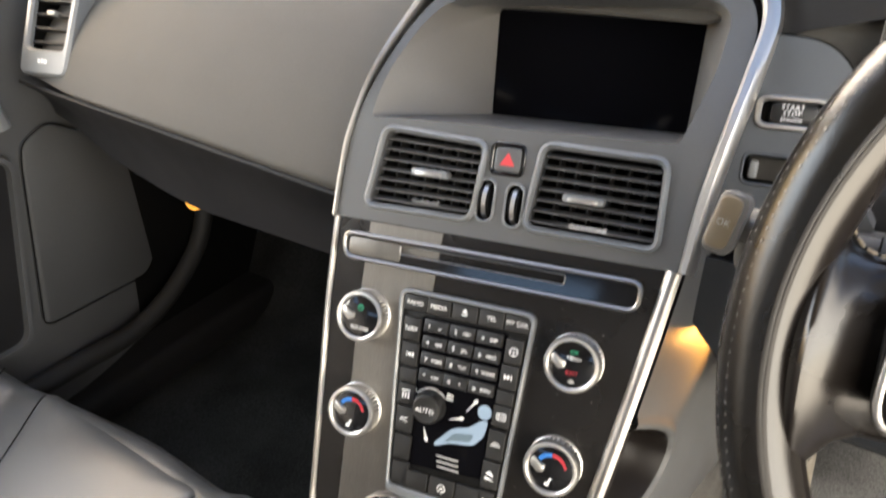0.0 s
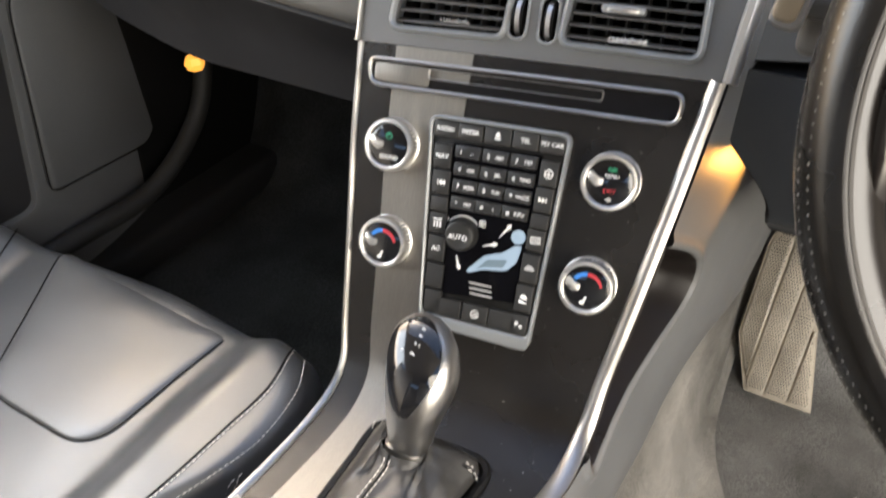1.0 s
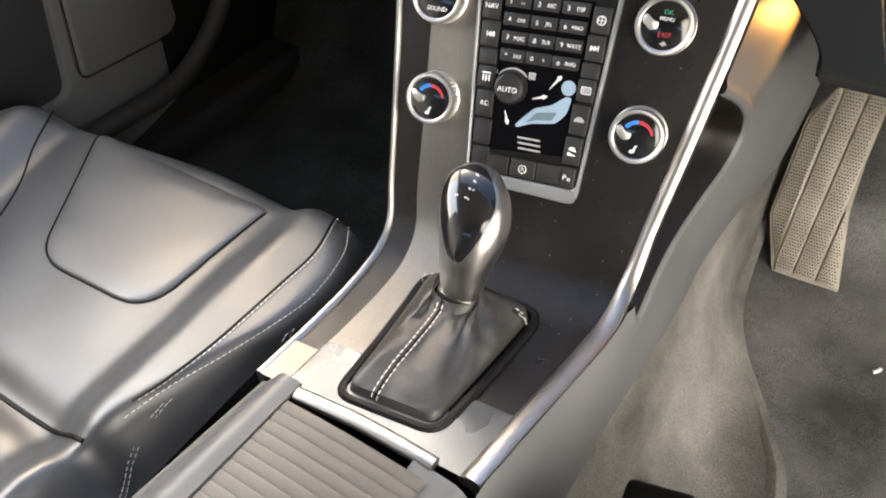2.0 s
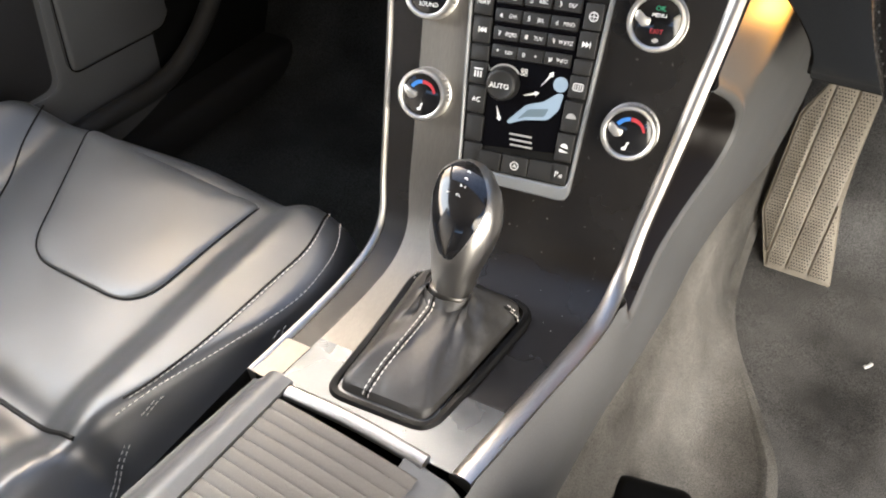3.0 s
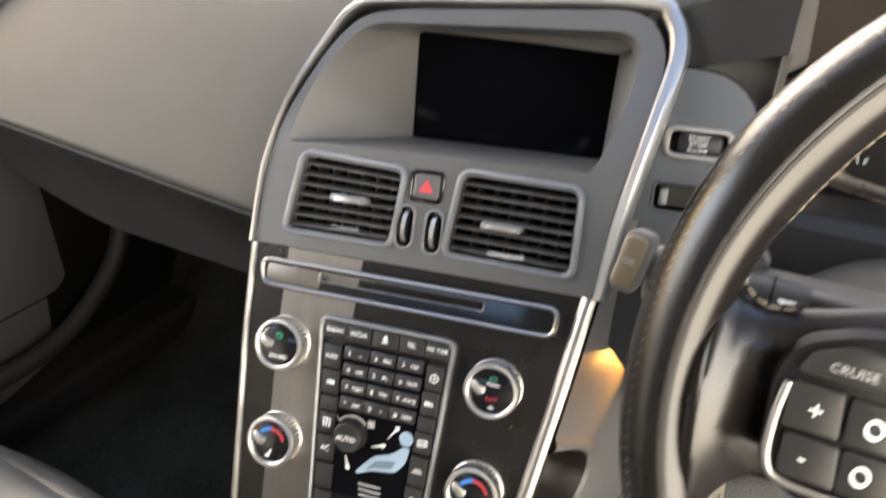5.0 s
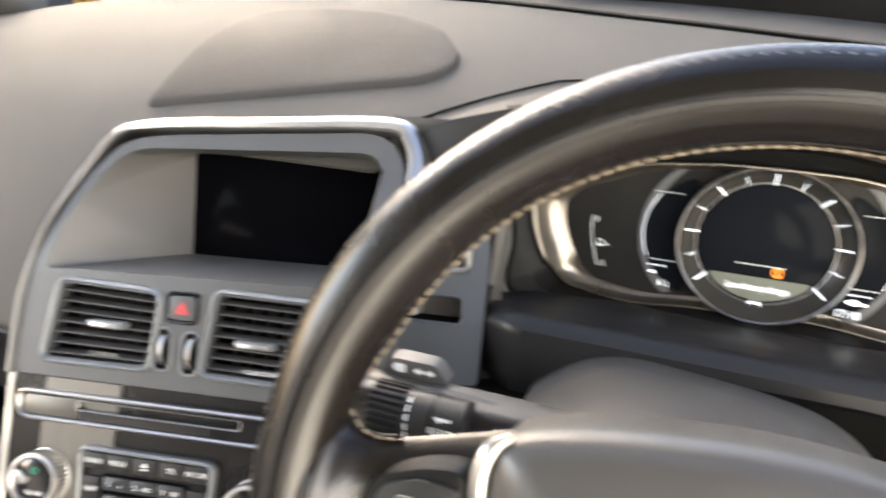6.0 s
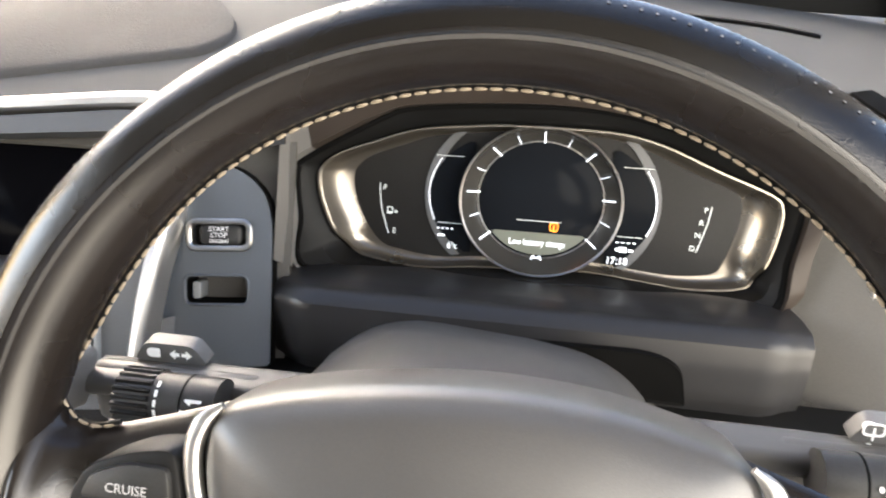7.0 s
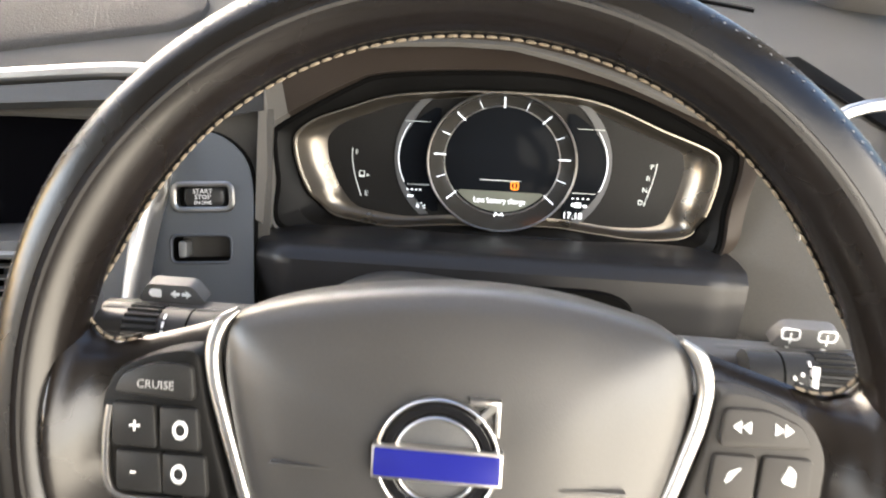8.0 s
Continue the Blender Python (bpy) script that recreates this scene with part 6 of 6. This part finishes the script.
side_vent(frame_of((-0.660, 0.476, 0.616), (0.985, 0.174, 0.0), (-0.087, 0.492, 0.866), (0.151, -0.853, 0.5)), False)
side_vent(frame_of((0.735, 0.500, 0.610), (0.90, -0.436, 0.0), (0.15, 0.31, 0.938), (-0.409, -0.844, 0.346)), True)
part("right_trim", sweep(curve([(0.668, 0.535, 0.50), (0.6596, 0.540, 0.5265), (0.6431, 0.544, 0.5819), (0.634, 0.556, 0.645), (0.650, 0.568, 0.700), (0.71, 0.565, 0.715)], 30), rrect(0.010, 0.008, 0.003, 3), up=(0, -1, 0.3)), bright_silver, dash, "silver trim of the driver's vent")


# ---- passenger seat ----
seat = thing("passenger_seat", pose(0.0, 0.0, 0.0), "dark grey leather passenger seat with pale contrast stitching", "car seat")
# outline of the cushion's top, seen from above, and of the insert in it
TOP = [(-0.650, 0.225), (-0.600, 0.266), (-0.525, 0.280), (-0.385, 0.294), (-0.250, 0.290), (-0.175, 0.286), (-0.138, 0.268), (-0.115, 0.222), (-0.117, 0.160), (-0.139, 0.108), (-0.159, 0.052), (-0.172, 0.012),
       (-0.180, -0.060), (-0.180, -0.300), (-0.610, -0.300), (-0.620, -0.050), (-0.655, 0.100)]
top = [tuple(p)[:2] for p in curve([(*p, 0) for p in TOP], 150, closed=True)][::-1]
INSERT = [(-0.2520, 0.292), (-0.545, 0.284), (-0.415, 0.100), (-0.262, 0.106)]
ins = resampled(rounded(INSERT, [0.004, 0.004, 0.035, 0.040], 8), 140)


def cushion_z(x, y):
    """Height of the cushion's top."""
    z = 0.226 + 0.006 * smooth_step((y - 0.05) / 0.2)
    z += 0.022 * smooth_step((x + 0.245) / 0.055) + 0.034 * smooth_step((-0.52 - 0.3 * max(0, y - 0.1) - x) / 0.07)
    z -= 0.014 * math.exp(-((y + 0.018 + 0.03 * (x + 0.3)) / 0.020) ** 2)
    z += 0.0014 * noise.noise(Vector((x * 12, y * 12, 3.1)))
    return z


# concentric loops from the rolled edge inwards
centre = Vector((-0.385, -0.02))
loops = []


def cushion_point(x, y, k, drop):
    """A point of the cushion's skin: k draws the outline in or out, drop is the depth below the top."""
    q = centre + (Vector((x, y)) - centre) * (k if drop < 0.14 else 0.97)
    flare = 0.050 * smooth_step((drop - 0.008) / 0.075) * smooth_step((x + 0.25) / 0.08) * (1 - smooth_step((y - 0.08) / 0.14)) * (drop < 0.14)
    return (q.x + flare, q.y, cushion_z(q.x, q.y) - drop)


rings = [(1.0, 0.150), (1.022, 0.105), (1.028, 0.085), (1.030, 0.06), (1.027, 0.042), (1.022, 0.030), (1.0, 0.012), (0.975, 0.0045), (0.95, 0.0008)] + [(0.93 - 0.0225 * j, 0.0) for j in range(39)]
for k, drop in rings:
    loops.append([cushion_point(x, y, k, drop) for x, y in top])
part("cushion", loft(loops, caps=(False, True)), leather_seat, seat, "dark grey leather cushion")
im = Vector((-0.385, 0.20))
shape = lambda k: [tuple(im + (Vector(p) - im) * k) for p in ins]
roll = lambda x, y: 0.030 * smooth_step((y - 0.255) / 0.045) ** 1.5
bm = loft([[(x, y, cushion_z(x, y) - roll(x, y) + d) for x, y in shape(k)] for k, d in ((1.0, -0.008), (1.0, 0.0003), (0.99, 0.0018), (0.975, 0.0026), (0.94, 0.0034), (0.88, 0.0038), (0.8, 0.0040), (0.65, 0.0042), (0.45, 0.0042), (0.2, 0.0042))])
part("insert", bm, leather_insert, seat, "smooth padded leather insert")
seam_line = inset(ins, -0.0010)
first_low = min(j for j in range(140) if seam_line[j - 1][1] > 0.272 and seam_line[j][1] <= 0.272)
seam_line = [p for p in seam_line[first_low:] + seam_line[:first_low] if p[1] <= 0.272]
part("insert_seam", sweep([(x, y, cushion_z(x, y) - roll(x, y) + 0.0010) for x, y in seam_line], disc(0.0009, 6)), black_matte, seat)
left_seam = curve([(-0.470, -0.02, 0), (-0.508, 0.110, 0), (-0.572, 0.205, 0), (-0.604, 0.262, 0)], 30)
part("bolster_seam", sweep([(p.x, p.y, cushion_z(p.x, p.y) - roll(p.x, p.y) * 0.4 + 0.0004) for p in left_seam], disc(0.0011, 6)), black_matte, seat)
cross = curve([(-0.600, -0.020, 0), (-0.31, -0.0187, 0), (-0.189, -0.0125, 0)], 30)
part("cross_seam", sweep([(p.x, p.y, cushion_z(p.x, p.y) + 0.0004) for p in cross], disc(0.0022, 6)), black_matte, seat)
S1 = curve([(-0.1644, 0.2800, 0), (-0.1490, 0.2320, 0), (-0.1505, 0.1832, 0), (-0.1550, 0.1141, 0), (-0.1641, 0.0589, 0), (-0.1719, 0.0300, 0)], 40)
S2 = curve([(-0.1480, 0.2760, 0), (-0.1270, 0.2420, 0), (-0.1195, 0.1901, 0), (-0.1280, 0.1480, 0), (-0.1434, 0.1001, 0), (-0.1609, 0.0544, 0), (-0.1700, 0.0120, 0)], 40)
part("bolster_seam", sweep([(p.x - 0.0035, p.y, cushion_z(p.x, p.y) - roll(p.x, p.y) * 0.3) for p in S1], disc(0.0012, 6)), black_matte, seat)
for path, dz in ((S1, 0.0006), (S2, -0.0015)):
    stitches([[(p.x, p.y, cushion_z(p.x, p.y) - roll(p.x, p.y) * 0.3 + dz) for p in path]], thread_white, seat, 0.0040, 0.0014, 0.00048)
side_edge = sorted(((x, y) for x, y in top if x > -0.19 and -0.25 < y < 0.23), key=lambda p: -p[1])
for y0, y1, d0, d1 in ((0.150, 0.085, 0.012, 0.062), (0.045, -0.110, 0.012, 0.075)):
    for off in (0.0, 0.007):
        line = []
        for j in range(24):
            f = j / 23
            y = y0 + (y1 - y0) * f + off
            x = min(side_edge, key=lambda p: abs(p[1] - y))[0]
            d = d0 + (d1 - d0) * f
            k = 1.0 + 0.030 * smooth_step((d - 0.012) / 0.048)
            p = cushion_point(x, y, k, d)
            line.append((p[0] + 0.0012, p[1], p[2] + 0.0008))
        stitches([line], thread_white, seat, 0.0046, 0.0010, 0.00055)
part("seat_base", box(-0.60, -0.19, -0.28, 0.22, 0.012, 0.10, 0.01), black_matte, seat)
part("backrest", sheet(lambda s, t: (-0.64 + 0.50 * s, -0.30 - 0.22 * t - 0.02 * math.sin(math.pi * s), 0.20 + 0.62 * t), 20, 30, 0.08), leather_seat, seat)

# ---- driver's seat ----
driver_seat = thing("driver_seat", pose(0.0, 0.0, 0.0), "dark grey leather driver's seat with pale stitching", "car seat")
DT = [(0.198, 0.112), (0.28, 0.140), (0.40, 0.148), (0.52, 0.140), (0.62, 0.110), (0.658, 0.02), (0.660, -0.20), (0.640, -0.55), (0.165, -0.55), (0.158, -0.20), (0.160, 0.04)]
dtop = [tuple(p)[:2] for p in curve([(*p, 0) for p in DT], 90, closed=True)][::-1]
dc = Vector((0.40, -0.22))
loops = []
for k, drop in ((0.97, 0.16), (1.02, 0.10), (1.03, 0.05), (1.02, 0.026), (1.0, 0.010), (0.97, 0.003), (0.93, 0.0), (0.85, 0.004), (0.7, 0.014), (0.5, 0.018), (0.2, 0.018)):
    loops.append([(dc.x + (x - dc.x) * k, dc.y + (y - dc.y) * k, 0.318 - drop) for x, y in dtop])
part("cushion", loft(loops, caps=(False, True)), leather_seat, driver_seat)
part("seat_base", box(0.18, 0.62, -0.52, 0.0, 0.012, 0.17, 0.01), black_matte, driver_seat)
part("backrest", sheet(lambda s, t: (0.15 + 0.5 * s, -0.56 - 0.2 * t, 0.28 + 0.62 * t), 16, 20, 0.08), leather_seat, driver_seat)
edge = [(dc.x + (x - dc.x) * 1.005, dc.y + (y - dc.y) * 1.005, 0.3065) for x, y in dtop]
stitches([edge], thread_white, driver_seat, 0.0048, 0.0016, 0.0010)
cover = thing("seat_rail_cover", pose(0.2215, 0.183, 0.010, 0, 0, 14), "black plastic seat rail end cover on the carpet", "cover")
part("cap", box(-0.036, 0.036, -0.08, 0.085, 0.0, 0.090, 0.012, 3), black_matte, cover)

# ---- floor ----
floor = thing("floor", pose(0, 0, 0), "dark dusty car carpet", "floor", kind="structure")


def carpet(s, t, x0, x1):
    x = x0 + (x1 - x0) * s
    y = -1.5 + 2.45 * t
    toe = 0.42 * smooth_step((y - 0.71) / 0.28) ** 1.2
    z = 0.001 + toe + 0.002 * noise.noise(Vector((x * 9, y * 9, 0.3)))
    return (x, y, z)


# one carpet in two colours: the passenger's piece is darkened for the footwell's shade
part("carpet", sheet(lambda s, t: carpet(s, t, -0.80, 0.06), 70, 150, 0.006), carpet_shaded, floor)
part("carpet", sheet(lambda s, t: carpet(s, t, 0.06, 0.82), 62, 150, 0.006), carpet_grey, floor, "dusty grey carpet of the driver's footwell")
FOLD = [(0.182, 0.82, 0.150), (0.172, 0.745, 0.050), (0.176, 0.660, 0.014), (0.186, 0.585, 0.012), (0.210, 0.520, 0.016), (0.242, 0.467, 0.016), (0.270, 0.42, 0.016), (0.291, 0.376, 0.016), (0.300, 0.30, 0.016), (0.300, 0.10, 0.016), (0.300, -0.22, 0.016)]
fold_line = curve(FOLD, 61)
edge_side = curve([(0.160, 0.82, 0.33), (0.160, 0.745, 0.230)] + [(x - 0.004, y, z + 0.01) for x, y, z in EDGE[3:]], 61)


def side_carpet(s, t):
    k = min(60, int(s * 60 + 0.5))
    a, b = edge_side[k], fold_line[k]
    q = a.lerp(b, t)
    q.z -= (0.24 + 0.26 * (1 - smooth_step((q.y - 0.36) / 0.16))) * (a.z - b.z) * math.sin(math.pi * t)
    q.z += 0.003 * noise.noise(Vector((q.x * 14, q.y * 14, 1))) * math.sin(math.pi * t)
    return q


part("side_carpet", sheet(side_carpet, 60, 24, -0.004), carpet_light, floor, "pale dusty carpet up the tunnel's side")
part("carpet_fold", sweep(fold_line[4:46], [(0.013, -0.006), (0.007, 0.002), (0.0, 0.0045), (-0.007, 0.002), (-0.013, -0.006)]), carpet_light, floor)
fluff = thing("fluff", pose(0.351, 0.568, 0.012), "small white scrap of fluff on the carpet", "debris")
part("scrap", sweep(curve([(0, 0, 0.001), (0.004, 0.003, 0.003), (0.006, 0.008, 0.002)], 6), disc(0.0022, 8)), print_white, fluff)

# ---- pedals ----
accel = thing("accelerator_pedal", pose(0, 0, 0), "worn metal accelerator pedal with dotted strips", "pedal")
OUT = [(0.2925, -0.008), (0.2085, -0.010), (0.1795, 0.066), (0.1800, 0.198), (0.202, 0.245), (0.260, 0.245), (0.2620, 0.16), (0.2668, 0.101)]
pm = frame_of((0, 0.690, 0.008), (1, 0, 0), (0, 0.42, 0.907), (0, -0.907, 0.42))
accel.matrix_world = pm
po_ = rounded(OUT, 0.006, 4)
part("backing", plate(inset(po_, -0.0025), -0.012, -0.001, 0.002), pedal_metal, accel, "worn metal pedal plate")
STRIPS = ([(0.2075, 0.240), (0.2060, 0.012), (0.1832, 0.068), (0.1840, 0.196), (0.2010, 0.240)], [(0.2345, 0.240), (0.2320, -0.0015), (0.2112, -0.0050), (0.2085, 0.009), (0.2097, 0.240)],
          [(0.2585, 0.240), (0.2598, 0.100), (0.2600, -0.0005), (0.2342, -0.0015), (0.2367, 0.240)], [(0.2645, 0.098), (0.2895, -0.0040), (0.2624, -0.0010), (0.2622, 0.098)])
for outline in STRIPS:
    outline = outline[::-1]
    part("strip", plate(rounded(outline, 0.003, 2), -0.002, 0.0030, 0.0010), pedal_metal, accel)
    dots = bmesh.new()
    for row in range(60):
        for c in range(34):
            x, y = 0.180 + 0.0034 * c + 0.0017 * (row % 2), -0.006 + 0.0041 * row
            if inside(x, y, outline) > 0.0026:
                dots.faces.new([dots.verts.new((x + 0.0011 * math.cos(w), y + 0.0013 * math.sin(w), 0.00318)) for w in (0, 1.571, 3.142, 4.712)])
    tagged(part("grip_dots", dots, rubber, accel, smooth=0), "small dark grip dots", kind="stuff")
brake = thing("brake_pedal", frame_of((0.372, 0.615, 0.270), (1, 0, 0), (0, 0.42, 0.907), (0, -0.907, 0.42)), "metal brake pedal with black rubber slots", "pedal")
part("pad", plate(rrect(0.086, 0.064, 0.010, 5), -0.008, 0.0, 0.003), pedal_metal, brake)
for k in range(4):
    part("rubber_slot", plate(rrect(0.066, 0.0065, 0.003, 4, 0, -0.021 + 0.014 * k), -0.002, 0.0022, 0.001), rubber, brake)
part("arm", sweep(curve([(0, 0.0, -0.006), (0, 0.06, -0.03), (0, 0.20, -0.05)], 10), rrect(0.014, 0.02, 0.003, 2), up=(1, 0, 0)), black_matte, brake)

# lower column cover and amber lamp under the passenger's side
cover_low = thing("column_cover", pose(0, 0, 0), "dark blue-grey lower column cover", "cover")


def cover_face(s, t):
    x = 0.140 + 0.055 * smooth_step((t - 0.15) / 0.7) * (1 - s) + 0.53 * s - 0.055 * s * smooth_step((t - 0.15) / 0.7)
    z = 0.532 - 0.128 * t
    y = 0.470 - 0.010 * math.sin(math.pi * t) + 0.012 * smooth_step((t - 0.85) / 0.15)
    return (x, y, z)


part("cover_face", sheet(cover_face, 40, 24, 0.004), cover_blue, cover_low)
part("cover_floor", sheet(lambda s, t: (0.196 + 0.42 * s, 0.480 + 0.10 * t, 0.4035 + 0.012 * t), 20, 6, 0.004), dash_dark, cover_low)
part("cover_edge", sweep([Vector(cover_face(0, k / 24)) + Vector((-0.001, 0.002, 0)) for k in range(25)], disc(0.0028, 8), up=(0, -1, 0)), black_matte, cover_low, "black rubber edge")
part("cover_top", sheet(lambda s, t: (0.140 + 0.53 * s, 0.468 + 0.05 * t, 0.531 + 0.006 * t), 10, 4, 0.003), black_matte, cover_low)
lamp = thing("footwell_lamp", pose(-0.653, 0.616, 0.316), "small lit amber footwell lamp", "lamp")
part("lens", lathe([(0.0, -0.012), (0.012, -0.010), (0.016, 0.0), (0.012, 0.010), (0.0, 0.013)], 6), lamp_amber, lamp, smooth=0)

# ---- doors ----
def door(sign, x0, label, detailed):
    d = thing("door_1" if sign < 0 else "door_2", pose(x0, 0, 0), label, "car door", kind="structure")
    def inner(s, t):
        y = -0.75 + 1.58 * s
        z = 0.05 + 0.60 * t
        x = -sign * (0.0 + 0.010 * math.sin(3 * t)) + sign * 0.10 * smooth_step((y - 0.34) / 0.42) - sign * 0.05 * smooth_step((t - 0.75) * 4) * 0
        return (x, y, z)
    part("panel", sheet(inner, 40, 24, 0.004), door_plastic, d)
    if detailed:
        lean = lambda y, lift: -sign * (0.006 + lift) + sign * 0.10 * smooth_step((y - 0.34) / 0.42)
        spk = rounded([(0.600, 0.390), (0.535, 0.440), (0.470, 0.478), (0.425, 0.465), (0.415, 0.435), (0.368, 0.205), (0.570, 0.168), (0.612, 0.190), (0.625, 0.300)], 0.014, 5)
        b2 = loft([[(lean(y, 0.006) - 0.004, y, z) for y, z in spk], [(lean(y, 0.012), y, z) for y, z in inset(spk, 0.001)], [(lean(y, 0.014), y, z) for y, z in inset(spk, 0.005)]])
        part("speaker_cover", b2, door_plastic, d, "raised loudspeaker cover")
        part("speaker_seam", sweep([(lean(y, 0.0125), y, z) for y, z in inset(spk, -0.0015)], disc(0.0011, 6), closed=True, up=(1, 0, 0)), black_matte, d)
        pocket = rounded([(0.395, 0.455), (0.18, 0.470), (0.14, 0.20), (0.335, 0.200)], 0.02, 5)
        # flat sheet without depth; its dark colour stands for shade inside the pocket
        part("pocket", loft([[(lean(y, 0.012), y, z) for y, z in pocket], [(lean(y, 0.013), y, z) for y, z in inset(pocket, 0.002)]]), dash_dark, d, "door pocket, a flat sheet darkened for its inner shade")
        part("pocket_rim", loft([[(lean(y, 0.010), y, z) for y, z in inset(pocket, -0.012)], [(lean(y, 0.022), y, z) for y, z in inset(pocket, -0.008)], [(lean(y, 0.022), y, z) for y, z in inset(pocket, -0.002)], [(lean(y, 0.012), y, z) for y, z in pocket]], caps=(False, False)), door_plastic, d)
        part("sill", sweep(curve([(0.03, 0.0, 0.135), (0.035, 0.35, 0.130), (0.02, 0.52, 0.125), (0.0, 0.66, 0.20), (0.0, 0.71, 0.34)], 24), disc(0.016, 12)), rubber, d)
        part("pull", sweep(curve([(0.024, 0.40, 0.50), (0.030, 0.385, 0.60), (0.02, 0.40, 0.72)], 12), rrect(0.02, 0.03, 0.008, 4), up=(1, 0, 0)), stack_light, d, "silver-grey door pull")
    return d


door(-1, -0.735, "dark grey plastic front passenger door with a loudspeaker cover", True)
# the driver's door stands open
d2 = door(1, 0.0, "dark grey plastic driver's door standing open", False)
d2.matrix_world = pose(0.83, 0.80, 0, 0, 0, 64) @ pose(0, -0.80, 0)

# ---- shell that closes the cabin ----
tagged(link("trim", box(-0.90, -0.775, 0.62, 1.10, 0.60, 0.785, 0.012), dash_soft), "grey ledge beside the windscreen pillar", "trim", kind="structure")
tagged(link("sill_left", box(-0.86, -0.70, -1.5, 1.0, -0.06, 0.055, 0.02, 4), dash_dark), "black door sill beside the carpet", "sill", kind="structure")
tagged(link("ceiling", sheet(lambda s, t: (-0.62 + 1.30 * s, -1.55 + 1.75 * t, 1.17 + 0.02 * math.sin(math.pi * s) - 0.03 * smooth_step((t - 0.9) * 10)), 12, 12, 0.03), headliner), "pale fabric headliner", "ceiling", kind="structure")
for sign, x0 in ((-1, -0.735), (1, 0.80)):
    tagged(link("pillar", sweep(curve([(x0, 0.96, 0.74), (x0 - sign * 0.06, 0.58, 0.95), (x0 - sign * 0.12, 0.18, 1.15)], 12), rrect(0.08, 0.06, 0.02, 4)), headliner), "pale windscreen pillar", "pillar", kind="structure")
    tagged(link("pillar", box(x0 - 0.03, x0 + 0.03, -0.72, -0.60, 0.0, 1.18, 0.01), headliner), "pale door pillar", "pillar", kind="structure")
    tagged(link("wall_kick", box(x0 - 0.01 + sign * 0.055, x0 + 0.01 + sign * 0.055, 0.45, 1.0, -0.05, 0.72, 0.0), black_matte), "dark kick panel beside the footwell", "wall", kind="structure")
    tagged(link("wall_side", box(x0 - 0.02, x0 + 0.02, -1.55, -0.72, 0.0, 0.66, 0.01), door_plastic), "dark rear door panel", "wall", kind="structure")
tagged(link("wall_rear", box(-0.75, 0.81, -1.60, -1.55, 0.0, 1.05, 0.01), door_plastic), "dark rear wall of the cabin", "wall", kind="structure")
tagged(link("wall_front", box(-0.80, 0.86, 0.99, 1.02, -0.05, 0.72, 0.0), void_black), "dark bulkhead behind the dashboard", "wall", kind="structure")
screen = tagged(link("windscreen", sheet(lambda s, t: (-0.72 + 1.48 * s, 1.085 - 0.90 * t + 0.03 * math.sin(math.pi * s), 0.785 + 0.375 * t), 12, 8, 0.004), glass), "clear windscreen glass", "window", kind="structure")
screen.visible_shadow = False
tagged(link("trim", sheet(lambda s, t: (0.10 + 0.68 * s, 1.010 - 0.012 * t - 0.06 * s * s, 0.770 + 0.075 * t - 0.02 * s), 16, 4, 0.004), black_matte), "black cowl band at the foot of the windscreen", "trim", kind="structure")
ground = tagged(link("ground", sheet(lambda s, t: (-400 + 800 * s, -400 + 800 * t, -0.45), 4, 4, 0.1), material("gravel", (0.30, 0.27, 0.23), 0.9, grain=0.3, grain_size=40, bump=0.5, stain=0.2, stain_size=0.4)), "pale gravel ground", "ground", kind="structure")

# outside: a pale gravel yard with a hedge in autumn colours along the passenger's side
hedge = new("hedge", bpy.data.meshes.new("hedge"))
rnd = random.Random(11)
verts, faces = [], []
for k in range(15000):
    y, z = rnd.uniform(-9, 6), rnd.uniform(-0.4, 2.1) * rnd.uniform(0.6, 1.0)
    x = -4.6 - rnd.random() ** 2 * 0.9
    a, b = rnd.uniform(0, 6.28), rnd.uniform(-0.7, 0.7)
    u = Vector((math.sin(b) * 0.6, math.cos(a), math.sin(a))) * rnd.uniform(0.05, 0.11)
    v = Vector((0.5, -math.sin(a), math.cos(a))).normalized() * rnd.uniform(0.04, 0.08)
    c = Vector((x, y, z)) if k % 2 else Vector((y * 0.6 - 1.8, 6.4 - x - 4.6, z * 1.15))
    n = len(verts)
    verts += [c - u, c - v * 0.8, c + u, c + v * 0.8]
    faces.append((n, n + 1, n + 2, n + 3))
hedge.data.from_pydata(verts, [], faces)
hedge.data.materials.append(material("autumn_leaves", (0.66, 0.36, 0.07), 0.7, grain=0.5, grain_size=6, bump=0.0, stain=0.5, stain_size=3))
tagged(hedge, "dense hedge with orange autumn leaves", "hedge", kind="stuff")
tagged(link("hedge_core", box(-5.6, -5.3, -9, 6, -0.45, 1.7, 0.0), material("hedge_twigs", (0.20, 0.10, 0.03), 0.9, grain=0.4, grain_size=12, bump=0.5, stain=0.4, stain_size=2)), "brown twiggy core of the hedge", "hedge", kind="stuff")
